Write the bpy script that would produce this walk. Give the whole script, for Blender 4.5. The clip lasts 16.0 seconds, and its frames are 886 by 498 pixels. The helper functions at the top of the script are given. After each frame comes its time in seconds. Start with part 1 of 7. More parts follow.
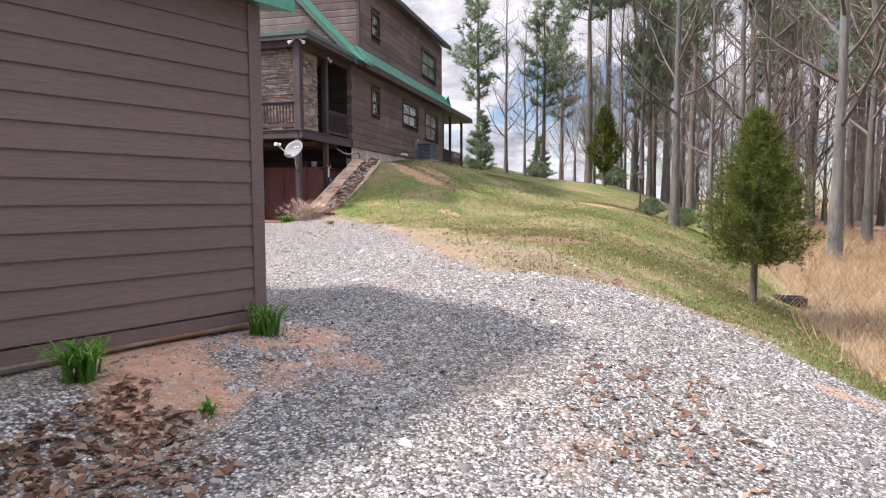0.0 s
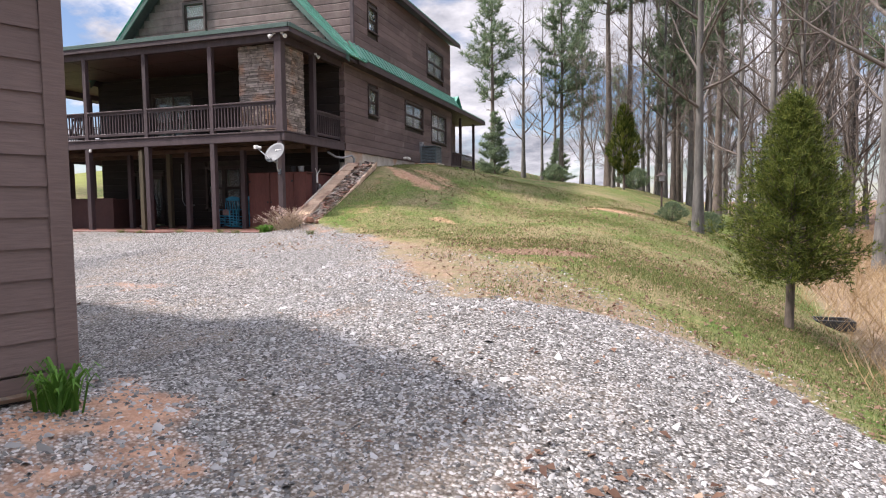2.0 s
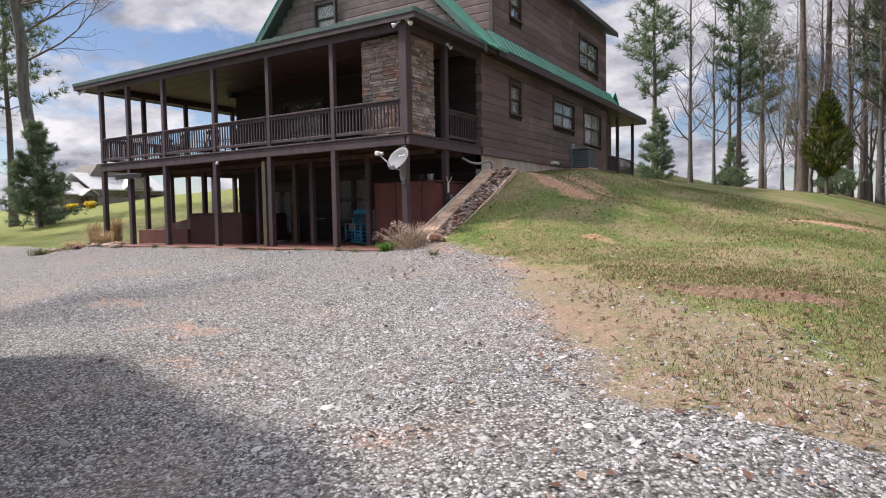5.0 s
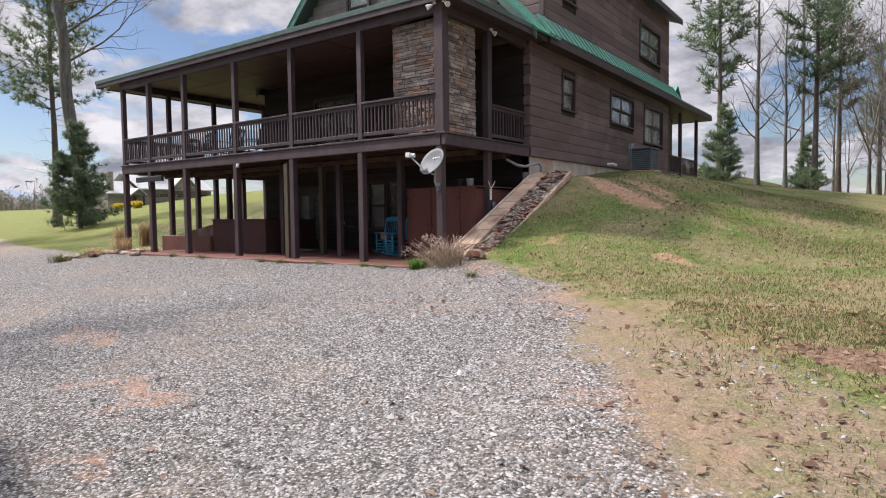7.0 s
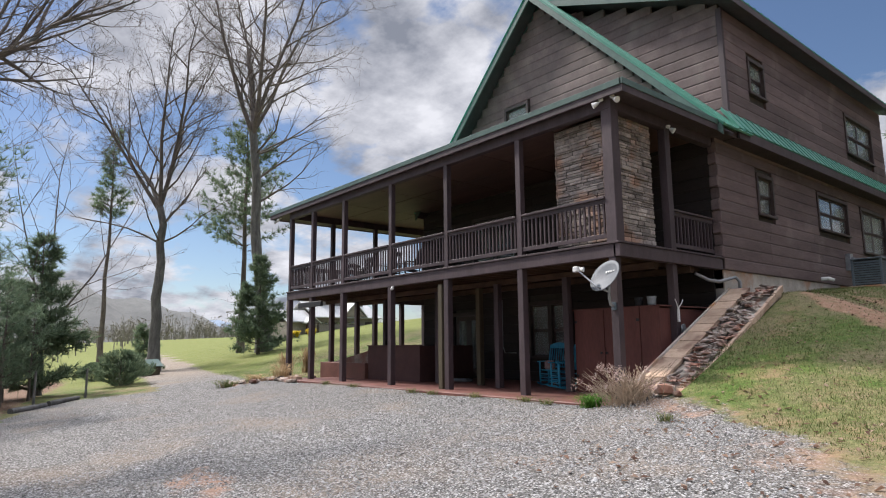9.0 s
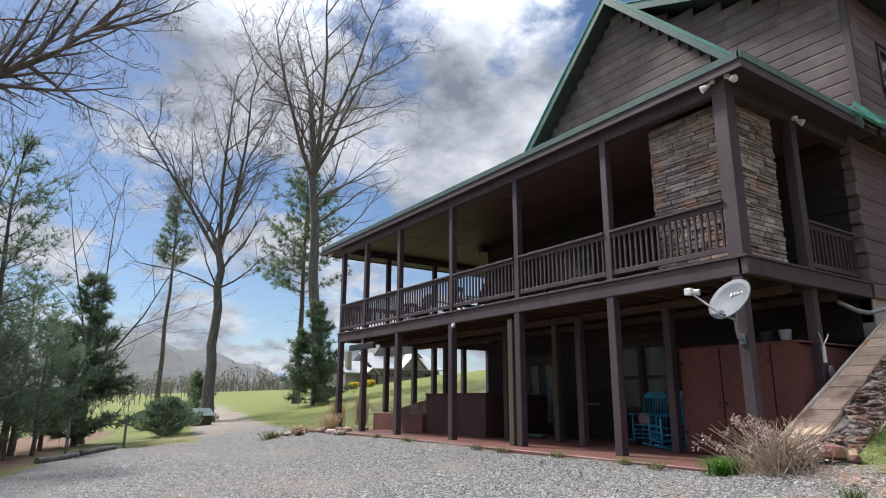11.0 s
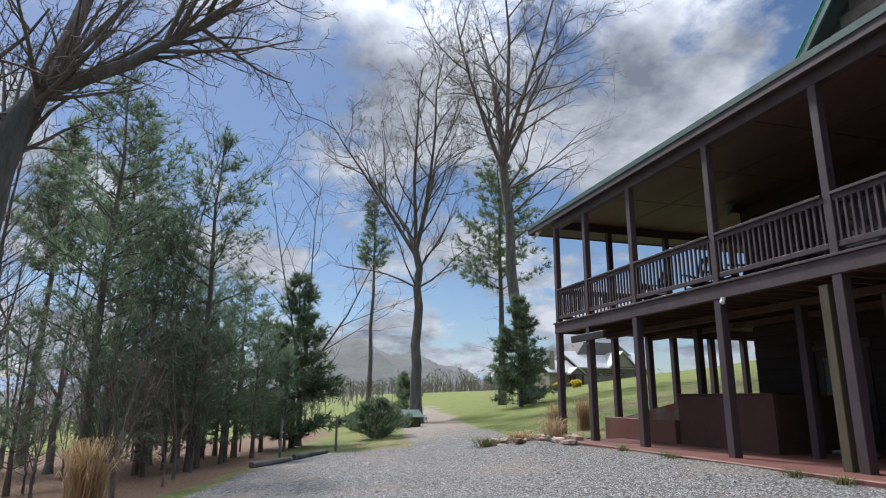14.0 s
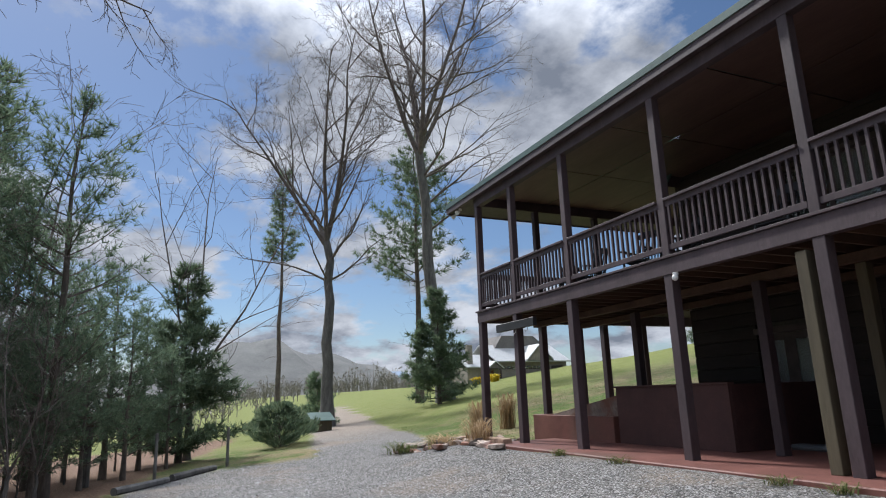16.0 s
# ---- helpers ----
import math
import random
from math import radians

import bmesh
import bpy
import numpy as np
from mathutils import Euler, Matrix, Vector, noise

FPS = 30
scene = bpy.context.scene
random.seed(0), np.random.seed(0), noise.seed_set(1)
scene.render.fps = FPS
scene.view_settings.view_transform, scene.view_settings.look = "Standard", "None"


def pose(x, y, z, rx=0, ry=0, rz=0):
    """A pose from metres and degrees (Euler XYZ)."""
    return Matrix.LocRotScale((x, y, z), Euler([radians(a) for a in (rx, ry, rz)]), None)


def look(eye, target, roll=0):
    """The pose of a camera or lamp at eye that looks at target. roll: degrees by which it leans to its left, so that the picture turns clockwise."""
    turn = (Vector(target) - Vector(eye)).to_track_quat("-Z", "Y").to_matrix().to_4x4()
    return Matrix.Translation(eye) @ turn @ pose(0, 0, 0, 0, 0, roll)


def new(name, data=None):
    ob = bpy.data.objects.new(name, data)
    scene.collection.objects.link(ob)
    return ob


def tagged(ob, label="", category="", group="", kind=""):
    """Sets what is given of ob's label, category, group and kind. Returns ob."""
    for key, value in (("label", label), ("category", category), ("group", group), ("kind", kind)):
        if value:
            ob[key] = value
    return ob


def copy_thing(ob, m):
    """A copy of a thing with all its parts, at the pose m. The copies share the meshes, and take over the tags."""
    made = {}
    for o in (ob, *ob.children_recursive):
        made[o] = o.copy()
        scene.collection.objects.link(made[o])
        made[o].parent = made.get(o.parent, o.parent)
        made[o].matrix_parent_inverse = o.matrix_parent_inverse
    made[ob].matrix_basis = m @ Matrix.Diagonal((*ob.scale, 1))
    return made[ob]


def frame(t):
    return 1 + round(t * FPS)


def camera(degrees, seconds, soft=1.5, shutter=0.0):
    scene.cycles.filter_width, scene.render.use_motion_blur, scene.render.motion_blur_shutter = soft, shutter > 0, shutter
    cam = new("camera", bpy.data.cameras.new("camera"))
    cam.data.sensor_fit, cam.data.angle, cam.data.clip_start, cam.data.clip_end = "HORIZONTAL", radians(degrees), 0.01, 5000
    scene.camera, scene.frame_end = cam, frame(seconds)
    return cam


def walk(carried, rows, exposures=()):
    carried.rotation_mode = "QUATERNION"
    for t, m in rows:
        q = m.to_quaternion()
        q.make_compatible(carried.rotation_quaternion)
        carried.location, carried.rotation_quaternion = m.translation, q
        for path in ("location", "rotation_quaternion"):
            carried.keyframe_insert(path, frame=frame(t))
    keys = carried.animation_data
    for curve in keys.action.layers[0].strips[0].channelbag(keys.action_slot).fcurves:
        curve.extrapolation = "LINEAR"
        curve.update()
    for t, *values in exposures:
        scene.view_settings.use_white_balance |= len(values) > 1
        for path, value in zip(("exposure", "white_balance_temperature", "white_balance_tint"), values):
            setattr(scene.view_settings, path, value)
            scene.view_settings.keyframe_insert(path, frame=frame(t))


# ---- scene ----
cam = camera(70.7, 16.0, soft=1.1)
PATH = [
    (0, (-0.785, -0.421, 1.901), (-1.315, 1.501, 1.741), -0.1),
    (0.5, (-0.658, 0.184, 1.903), (-1.257, 2.085, 1.741), -0.1),
    (1, (-0.542, 0.679, 1.912), (-1.111, 2.591, 1.766), -0.4),
    (1.5, (-0.403, 1.18, 1.925), (-0.978, 3.09, 1.783), -0.4),
    (2, (-0.399, 1.757, 1.916), (-1.009, 3.656, 1.774), -0.6),
    (2.5, (-0.384, 2.322, 1.893), (-1.002, 4.219, 1.756), -0.8),
    (3, (-0.448, 2.847, 1.892), (-1.102, 4.733, 1.765), -0.5),
    (3.5, (-0.624, 3.394, 1.864), (-1.37, 5.245, 1.735), -0.8),
    (4, (-0.905, 4.036, 1.933), (-1.751, 5.844, 1.811), -0.6),
    (4.5, (-1.25, 4.525, 2.005), (-2.231, 6.265, 1.894), -0.6),
    (4.7, (-1.37, 4.721, 2.019), (-2.384, 6.442, 1.91), -0.8),
    (6.8, (-2.467, 6.882, 2.334), (-3.598, 8.528, 2.22), -0.7),
    (7, (-2.627, 7.09, 2.349), (-3.793, 8.711, 2.239), -0.7),
    (7.5, (-2.994, 7.535, 2.322), (-4.269, 9.072, 2.213), -0.6),
    (8, (-3.369, 7.906, 2.306), (-4.775, 9.325, 2.214), -0.7),
    (8.5, (-3.636, 8.15, 2.318), (-5.125, 9.485, 2.367), -0.9),
    (8.7, (-3.757, 8.329, 2.317), (-5.258, 9.634, 2.527), -0.7),
    (10.8, (-5.801, 9.842, 2.082), (-7.372, 10.992, 2.543), -0.0),
    (11, (-6.017, 10.0, 2.103), (-7.628, 11.088, 2.572), 0.2),
    (11.5, (-6.611, 10.178, 2.189), (-8.295, 11.156, 2.644), -0.0),
    (12, (-7.153, 10.296, 2.168), (-8.923, 11.101, 2.636), 0.2),
    (12.5, (-7.705, 10.404, 2.185), (-9.518, 11.107, 2.652), -0.1),
    (13, (-8.271, 10.584, 2.196), (-10.109, 11.216, 2.667), -0.5),
    (13.5, (-8.792, 10.695, 2.15), (-10.625, 11.34, 2.625), -1.7),
    (14, (-9.368, 10.839, 2.126), (-11.234, 11.386, 2.595), 0.3),
    (14.5, (-9.855, 10.943, 2.173), (-11.726, 11.463, 2.651), -0.3),
    (15, (-10.431, 11.103, 2.213), (-12.304, 11.621, 2.686), -0.3),
    (15.5, (-10.985, 11.392, 2.237), (-12.838, 11.985, 2.7), -1.9),
    (16, (-11.515, 11.722, 2.215), (-13.292, 12.519, 2.672), -1.9),
]
walk(cam, [(t, look(eye, target, roll)) for t, eye, target, roll in PATH],
     exposures=[(0.0, 1.58, 6620, 19), (2.0, 1.47, 6620, 19), (4.5, 1.17, 6600, 18), (8.0, 1.07, 6520, 17), (9.0, 1.04, 6380, 14), (11.0, 0.98, 6180, 11), (13.0, 0.78, 6020, 11), (16.0, 0.76, 6020, 11)])

# ---- world, sun ----
SUN_AZ, SUN_EL = 253.0, 49.0          # the sun stands west of the yard, a little to the south
az, el = radians(SUN_AZ), radians(SUN_EL)
sun_way = Vector((math.sin(az) * math.cos(el), math.cos(az) * math.cos(el), math.sin(el)))
world = bpy.data.worlds.new("sky")
scene.world = world
world.use_nodes = True
wt = world.node_tree
wt.nodes.clear()


def wn(kind, **kw):
    n = wt.nodes.new(kind)
    for k, v in kw.items():
        n.inputs[k].default_value = v
    return n


def wl(a, b):
    wt.links.new(a, b)


sky = wt.nodes.new("ShaderNodeTexSky")
sky.sky_type, sky.sun_disc, sky.sun_elevation, sky.sun_rotation = "NISHITA", False, el, az
sky.air_density, sky.dust_density, sky.ozone_density = 1.0, 0.4, 3.5
tc = wt.nodes.new("ShaderNodeTexCoord")
sep = wt.nodes.new("ShaderNodeSeparateXYZ")
wl(tc.outputs["Generated"], sep.inputs[0])
# clouds lie on a flat layer: direction / (height + a little)
hz = wt.nodes.new("ShaderNodeMath"); hz.operation = "ADD"; hz.inputs[1].default_value = 0.30
wl(sep.outputs["Z"], hz.inputs[0])
hm = wt.nodes.new("ShaderNodeMath"); hm.operation = "MAXIMUM"; hm.inputs[1].default_value = 0.05
wl(hz.outputs[0], hm.inputs[0])
dv = wt.nodes.new("ShaderNodeVectorMath"); dv.operation = "DIVIDE"
cb = wt.nodes.new("ShaderNodeCombineXYZ")
for k in "XYZ":
    wl(hm.outputs[0], cb.inputs[k])
wl(tc.outputs["Generated"], dv.inputs[0]); wl(cb.outputs[0], dv.inputs[1])
mp = wt.nodes.new("ShaderNodeMapping"); mp.inputs["Location"].default_value = (3.1, 1.7, 0.0); mp.inputs["Scale"].default_value = (1.6, 1.6, 0.0)
wl(dv.outputs[0], mp.inputs[0])
big = wn("ShaderNodeTexNoise", Scale=1.05, Detail=12.0, Roughness=0.58, Distortion=0.0)
wl(mp.outputs[0], big.inputs["Vector"])
cover = wt.nodes.new("ShaderNodeValToRGB")
cover.color_ramp.elements[0].position, cover.color_ramp.elements[1].position = 0.46, 0.53
wl(big.outputs["Fac"], cover.inputs[0])
thick = wn("ShaderNodeTexNoise", Scale=2.0, Detail=12.0, Roughness=0.6)
wl(mp.outputs[0], thick.inputs["Vector"])
shade = wt.nodes.new("ShaderNodeValToRGB")
shade.color_ramp.elements[0].position, shade.color_ramp.elements[0].color = 0.36, (0.30, 0.33, 0.39, 1)
shade.color_ramp.elements[1].position, shade.color_ramp.elements[1].color = 0.63, (0.96, 0.98, 1.02, 1)
wl(thick.outputs["Fac"], shade.inputs[0])
bsky = wt.nodes.new("ShaderNodeBackground"); bsky.inputs["Strength"].default_value = 0.05
wl(sky.outputs[0], bsky.inputs["Color"])
bcl = wt.nodes.new("ShaderNodeBackground"); bcl.inputs["Strength"].default_value = 0.74
# an overcast sky is brighter overhead than at the horizon
# above the view the clouds are boosted further, to fill shaded places
lift = wt.nodes.new("ShaderNodeMapRange"); lift.inputs[1].default_value, lift.inputs[2].default_value, lift.inputs[3].default_value, lift.inputs[4].default_value = 0.5, 1.0, 0.58, 4.6
wl(sep.outputs["Z"], lift.inputs[0])
vm = wt.nodes.new("ShaderNodeVectorMath"); vm.operation = "SCALE"
wl(shade.outputs[0], vm.inputs[0]); wl(lift.outputs[0], vm.inputs["Scale"])
wl(vm.outputs[0], bcl.inputs["Color"])
mx = wt.nodes.new("ShaderNodeMixShader")
wl(cover.outputs[0], mx.inputs[0]); wl(bsky.outputs[0], mx.inputs[1]); wl(bcl.outputs[0], mx.inputs[2])
wo = wt.nodes.new("ShaderNodeOutputWorld")
wl(mx.outputs[0], wo.inputs[0])

sun = new("sun", bpy.data.lights.new("sun", "SUN"))
sun.data.energy, sun.data.angle, sun.data.color = 2.9, radians(4.6), (1.0, 0.95, 0.87)
sun.matrix_world = look(sun_way * 50, (0, 0, 0))

# ---- helpers ----
rnd = random.Random(7)


def mat(name, c1, c2, scale=3.0, rough=0.8, bump=0.2, bscale=40.0, stretch=(1, 1, 1), metal=0.0, spec=0.4, vary=0.0, c3=None, stain=0.6, depth=0.01):
    """A material: two colours by a coarse noise, fine grain and relief, colour change from piece to piece (vary), stains in c3."""
    m = bpy.data.materials.new(name)
    m.use_nodes = True
    t = m.node_tree
    b = t.nodes["Principled BSDF"]
    co = t.nodes.new("ShaderNodeTexCoord")
    mpp = t.nodes.new("ShaderNodeMapping")
    mpp.inputs["Scale"].default_value = stretch
    t.links.new(co.outputs["Object"], mpp.inputs[0])
    n1 = t.nodes.new("ShaderNodeTexNoise")
    n1.inputs["Scale"].default_value, n1.inputs["Detail"].default_value, n1.inputs["Roughness"].default_value = scale, 6.0, 0.65
    t.links.new(mpp.outputs[0], n1.inputs["Vector"])
    r1 = t.nodes.new("ShaderNodeValToRGB")
    r1.color_ramp.elements[0].position, r1.color_ramp.elements[0].color = 0.32, (*c1, 1)
    r1.color_ramp.elements[1].position, r1.color_ramp.elements[1].color = 0.68, (*c2, 1)
    t.links.new(n1.outputs["Fac"], r1.inputs[0])
    col = r1.outputs[0]
    n2 = t.nodes.new("ShaderNodeTexNoise")
    n2.inputs["Scale"].default_value, n2.inputs["Detail"].default_value = bscale, 5.0
    t.links.new(mpp.outputs[0], n2.inputs["Vector"])
    if c3:
        n3 = t.nodes.new("ShaderNodeTexNoise")
        n3.inputs["Scale"].default_value, n3.inputs["Detail"].default_value = scale * 0.37, 8.0
        t.links.new(co.outputs["Object"], n3.inputs["Vector"])
        r3 = t.nodes.new("ShaderNodeValToRGB")
        r3.color_ramp.elements[0].position, r3.color_ramp.elements[1].position = stain - 0.06, stain + 0.08
        t.links.new(n3.outputs["Fac"], r3.inputs[0])
        x3 = t.nodes.new("ShaderNodeMix"); x3.data_type = "RGBA"
        x3.inputs[7].default_value = (*c3, 1)
        t.links.new(r3.outputs[0], x3.inputs[0]); t.links.new(col, x3.inputs[6])
        col = x3.outputs[2]
    # fine grain: value change of about a fifth
    hs = t.nodes.new("ShaderNodeHueSaturation")
    mr = t.nodes.new("ShaderNodeMapRange")
    mr.inputs[3].default_value, mr.inputs[4].default_value = 0.72, 1.28
    t.links.new(n2.outputs["Fac"], mr.inputs[0])
    val = mr.outputs[0]
    if vary:
        oi = t.nodes.new("ShaderNodeObjectInfo")
        mv = t.nodes.new("ShaderNodeMapRange")
        mv.inputs[3].default_value, mv.inputs[4].default_value = 1 - vary, 1 + vary
        t.links.new(oi.outputs["Random"], mv.inputs[0])
        mm = t.nodes.new("ShaderNodeMath"); mm.operation = "MULTIPLY"
        t.links.new(val, mm.inputs[0]); t.links.new(mv.outputs[0], mm.inputs[1])
        val = mm.outputs[0]
    t.links.new(val, hs.inputs["Value"]); t.links.new(col, hs.inputs["Color"])
    t.links.new(hs.outputs[0], b.inputs["Base Color"])
    b.inputs["Roughness"].default_value, b.inputs["Metallic"].default_value = rough, metal
    b.inputs["Specular IOR Level"].default_value = spec
    if bump:
        bp = t.nodes.new("ShaderNodeBump")
        bp.inputs["Strength"].default_value, bp.inputs["Distance"].default_value = bump, depth
        t.links.new(n2.outputs["Fac"], bp.inputs["Height"]); t.links.new(bp.outputs[0], b.inputs["Normal"])
    return m


def empty(name, x, y, z, label="", category="", group="", kind=""):
    e = new(name)
    e.location = (x, y, z)
    e.empty_display_size = 0.2
    return tagged(e, label, category, group, kind)


def where(ob):
    """An object's place in the world, by its parents' plain shifts and turns."""
    m = ob.matrix_basis.copy()
    while ob.parent:
        ob = ob.parent
        m = ob.matrix_basis @ m
    return m


def part(name, bm, material, parent=None, label="", smooth=False, local=False):
    """Links a bmesh given in world metres (or in the parent's own, if local) as one mesh object under parent."""
    me = bpy.data.meshes.new(name)
    bm.to_mesh(me)
    bm.free()
    if smooth:
        me.polygons.foreach_set("use_smooth", [True] * len(me.polygons))
    me.materials.append(material)
    ob = new(name, me)
    if parent:
        if not local:
            me.transform(where(parent).inverted())
        ob.parent = parent
    if label:
        ob["label"] = label
    return ob


def box(bm, x0, x1, y0, y1, z0, z1, bevel=0.0):
    vs = [bm.verts.new((x, y, z)) for x in (min(x0, x1), max(x0, x1)) for y in (min(y0, y1), max(y0, y1)) for z in (min(z0, z1), max(z0, z1))]
    fs = [bm.faces.new([vs[i] for i in f]) for f in ((0, 1, 3, 2), (4, 6, 7, 5), (0, 4, 5, 1), (2, 3, 7, 6), (0, 2, 6, 4), (1, 5, 7, 3))]
    if bevel:
        es = {e for f in fs for e in f.edges}
        bmesh.ops.bevel(bm, geom=list(es), offset=bevel, segments=1, affect="EDGES")
    return bm


def bx(x0, x1, y0, y1, z0, z1, bevel=0.0):
    return box(bmesh.new(), x0, x1, y0, y1, z0, z1, bevel)


def slab(bm, pts, lift):
    """A flat plate: the polygon pts with thickness, by the vector lift."""
    a = [bm.verts.new(p) for p in pts]
    b = [bm.verts.new(Vector(p) + Vector(lift)) for p in pts]
    bm.faces.new(a[::-1]); bm.faces.new(b)
    for i in range(len(a)):
        j = (i + 1) % len(a)
        bm.faces.new((a[i], a[j], b[j], b[i]))
    bmesh.ops.recalc_face_normals(bm, faces=bm.faces[:])
    return bm


def tube(bm, pts, radii, n=6, cap=True):
    rings = []
    up = Vector((0.13, 0.31, 0.94))
    for i, p in enumerate(pts):
        p = Vector(p)
        d = (Vector(pts[min(i + 1, len(pts) - 1)]) - Vector(pts[max(i - 1, 0)])).normalized()
        u = d.cross(up)
        u = u.normalized() if u.length > 0.01 else d.orthogonal().normalized()
        v = d.cross(u)
        r = radii[i] if hasattr(radii, "__len__") else radii
        rings.append([bm.verts.new(p + (u * math.cos(2 * math.pi * k / n) + v * math.sin(2 * math.pi * k / n)) * r) for k in range(n)])
    for a, b in zip(rings, rings[1:]):
        for k in range(n):
            bm.faces.new((a[k], a[(k + 1) % n], b[(k + 1) % n], b[k]))
    if cap and n > 2:
        bm.faces.new(rings[0][::-1]); bm.faces.new(rings[-1])
    return bm


def sstep(a, b, x):
    t = np.clip((x - a) / (b - a), 0, 1)
    return t * t * (3 - 2 * t)


# ---- the lie of the land ----
def land(x, y):
    """Height of the ground; x and y may be arrays."""
    x, y = np.asarray(x, float), np.asarray(y, float)
    yy = np.where(y < 25, y, 25 + (y - 25) * 0.12)
    yy = np.clip(yy, -25, 40)
    base = 0.07 * yy - 0.02 * np.clip(-x - 5, 0, 75)
    base = base - np.clip(0.085 * np.clip(x + 2.4, 0, 5.5) ** 1.7, 0, 1.55) * np.clip(0.3 + y / 14, 0.25, 1.0)
    # the field climbs to the north behind the porch's west end
    base = base + sstep(-23.5, -27.5, x) * (0.175 - 0.04 * sstep(-35, -75, x)) * np.clip(y - 23, 0, 40)
    # the grassy bank beside the house
    dx = np.clip(x + 9.55, 0, None) / (6.1 + 0.7 * np.clip(y - 24, 0, 20))
    dy = np.clip(23.5 - y, 0, None) / 6.0
    w = np.clip(1 - np.sqrt(dx * dx + dy * dy), 0, 1) ** 1.3
    w = np.where((x > -11.02) | (y > 36.95), w, 0) * np.where(x < -24, 0, 1)
    top = 3.36 + 0.44 * sstep(24.0, 30.0, y)
    z = base + w * np.clip(top - base, 0, 5)
    # the drive dips less towards the gate, and sinks a little where it bends west
    z = z + (0.30 * sstep(3.6, -0.5, y) + 0.14 * sstep(10.5, 8.5, y) * sstep(-0.5, 3.6, y)) * sstep(-5.2, -4.0, x) * sstep(6, 2.5, x)
    z = z - 0.1 * sstep(-4.6, -5.8, x) * sstep(15, 11.5, y) * sstep(-20, -14, x)
    # the clay bank against the shed
    xs = x + 0.32 * (5.06 - y)
    k = sstep(-2.7, -3.9, xs) * sstep(6.4, 5.0, y) * sstep(-14, -12, x)
    z = z + k * np.clip(0.64 - z, 0, 1)
    # the drive runs level up to the patio
    k = sstep(15.5, 18.3, y) * sstep(21.5, 20, y) * sstep(-10.2, -11.5, x) * sstep(-27.5, -24.5, x)
    z = z + k * (1.1 - z)
    # cut level under the house and its patio
    z = np.where((x < -11.02) & (x > -25.3) & (y > 18.9) & (y < 36.95), np.minimum(z, 1.05), z)
    # a bed cut for the stone slope beside the porch
    z = np.where((x > -11.2) & (x < -9.93) & (y > 18.5) & (y < 23.4), np.minimum(z, 1.12 + (y - 18.7) * 0.49), z)
    # far off the fields fall to the valley in the west
    z = z - sstep(-75, -260, x) * 14 * sstep(120, 20, y) - sstep(-10, -60, y) * 2
    # slight unevenness
    z = z + 0.025 * np.sin(x * 1.3 + 0.7 * y) * np.sin(y * 1.1 - 0.4 * x) * sstep(60, 20, np.abs(x + 8))
    return z


def gz(x, y):
    return float(land(x, y))

# ---- materials ----
M_log = mat("brown stained logs", (0.100, 0.069, 0.066), (0.180, 0.129, 0.124), 2.2, 0.72, 0.5, 34, (1, 0.16, 1), vary=0.22, c3=(0.20, 0.155, 0.145), stain=0.63)
# the same brown logs, with the porch's shade put into the colour
M_log_shade = mat("porch wall logs with shade in colour", (0.018, 0.013, 0.012), (0.035, 0.026, 0.024), 2.2, 0.75, 0.4, 34, (0.16, 1, 1), vary=0.2)
M_wood = mat("dark brown painted timber", (0.048, 0.033, 0.036), (0.08, 0.057, 0.062), 3.0, 0.6, 0.3, 40, (1, 1, 0.3), vary=0.12)
M_rail = mat("dark brown rail paint", (0.048, 0.033, 0.036), (0.08, 0.057, 0.062), 5.0, 0.5, 0.25, 45, (1, 1, 0.3), vary=0.1)
M_treated = mat("weathered treated pine", (0.055, 0.044, 0.027), (0.10, 0.083, 0.05), 2.5, 0.8, 0.4, 30, (1, 1, 0.12))
M_ceil = mat("stained ceiling boards", (0.105, 0.058, 0.048), (0.155, 0.088, 0.074), 2.0, 0.55, 0.2, 22, (0.15, 1, 1))
M_joist = mat("rough joists", (0.05, 0.03, 0.02), (0.10, 0.06, 0.04), 2.0, 0.85, 0.3, 30, (1, 0.2, 1))
M_green = mat("green ribbed metal", (0.05, 0.215, 0.155), (0.07, 0.285, 0.21), 1.2, 0.38, 0.05, 14, metal=0.0, spec=0.6, c3=(0.10, 0.28, 0.22))
M_drip = mat("grey green drip edge", (0.06, 0.10, 0.088), (0.09, 0.14, 0.12), 2, 0.4, 0.05, 20)
M_stone = mat("stacked ledgestone", (0.16, 0.136, 0.125), (0.37, 0.315, 0.28), 5, 0.9, 0.9, 26, vary=0.42, c3=(0.32, 0.20, 0.145), stain=0.56)
M_mortar = mat("dark mortar", (0.04, 0.035, 0.03), (0.07, 0.06, 0.05), 8, 0.95, 0.3, 40)
M_slab = mat("red painted concrete", (0.115, 0.046, 0.036), (0.185, 0.075, 0.058), 1.5, 0.6, 0.2, 30, c3=(0.12, 0.06, 0.045))
M_redwood = mat("red brown painted boards", (0.10, 0.035, 0.028), (0.145, 0.052, 0.042), 2.2, 0.65, 0.3, 32, (1, 1, 0.2), vary=0.06)
M_panel = mat("dark red brown panel", (0.055, 0.026, 0.024), (0.08, 0.038, 0.034), 2.2, 0.7, 0.2, 32)
M_conc = mat("stained concrete", (0.36, 0.31, 0.26), (0.55, 0.50, 0.44), 2.6, 0.9, 0.4, 30, c3=(0.42, 0.22, 0.12), stain=0.56)
M_paver = mat("tan paver", (0.42, 0.29, 0.205), (0.56, 0.41, 0.30), 5, 0.9, 0.5, 40, vary=0.16, c3=(0.24, 0.14, 0.10))
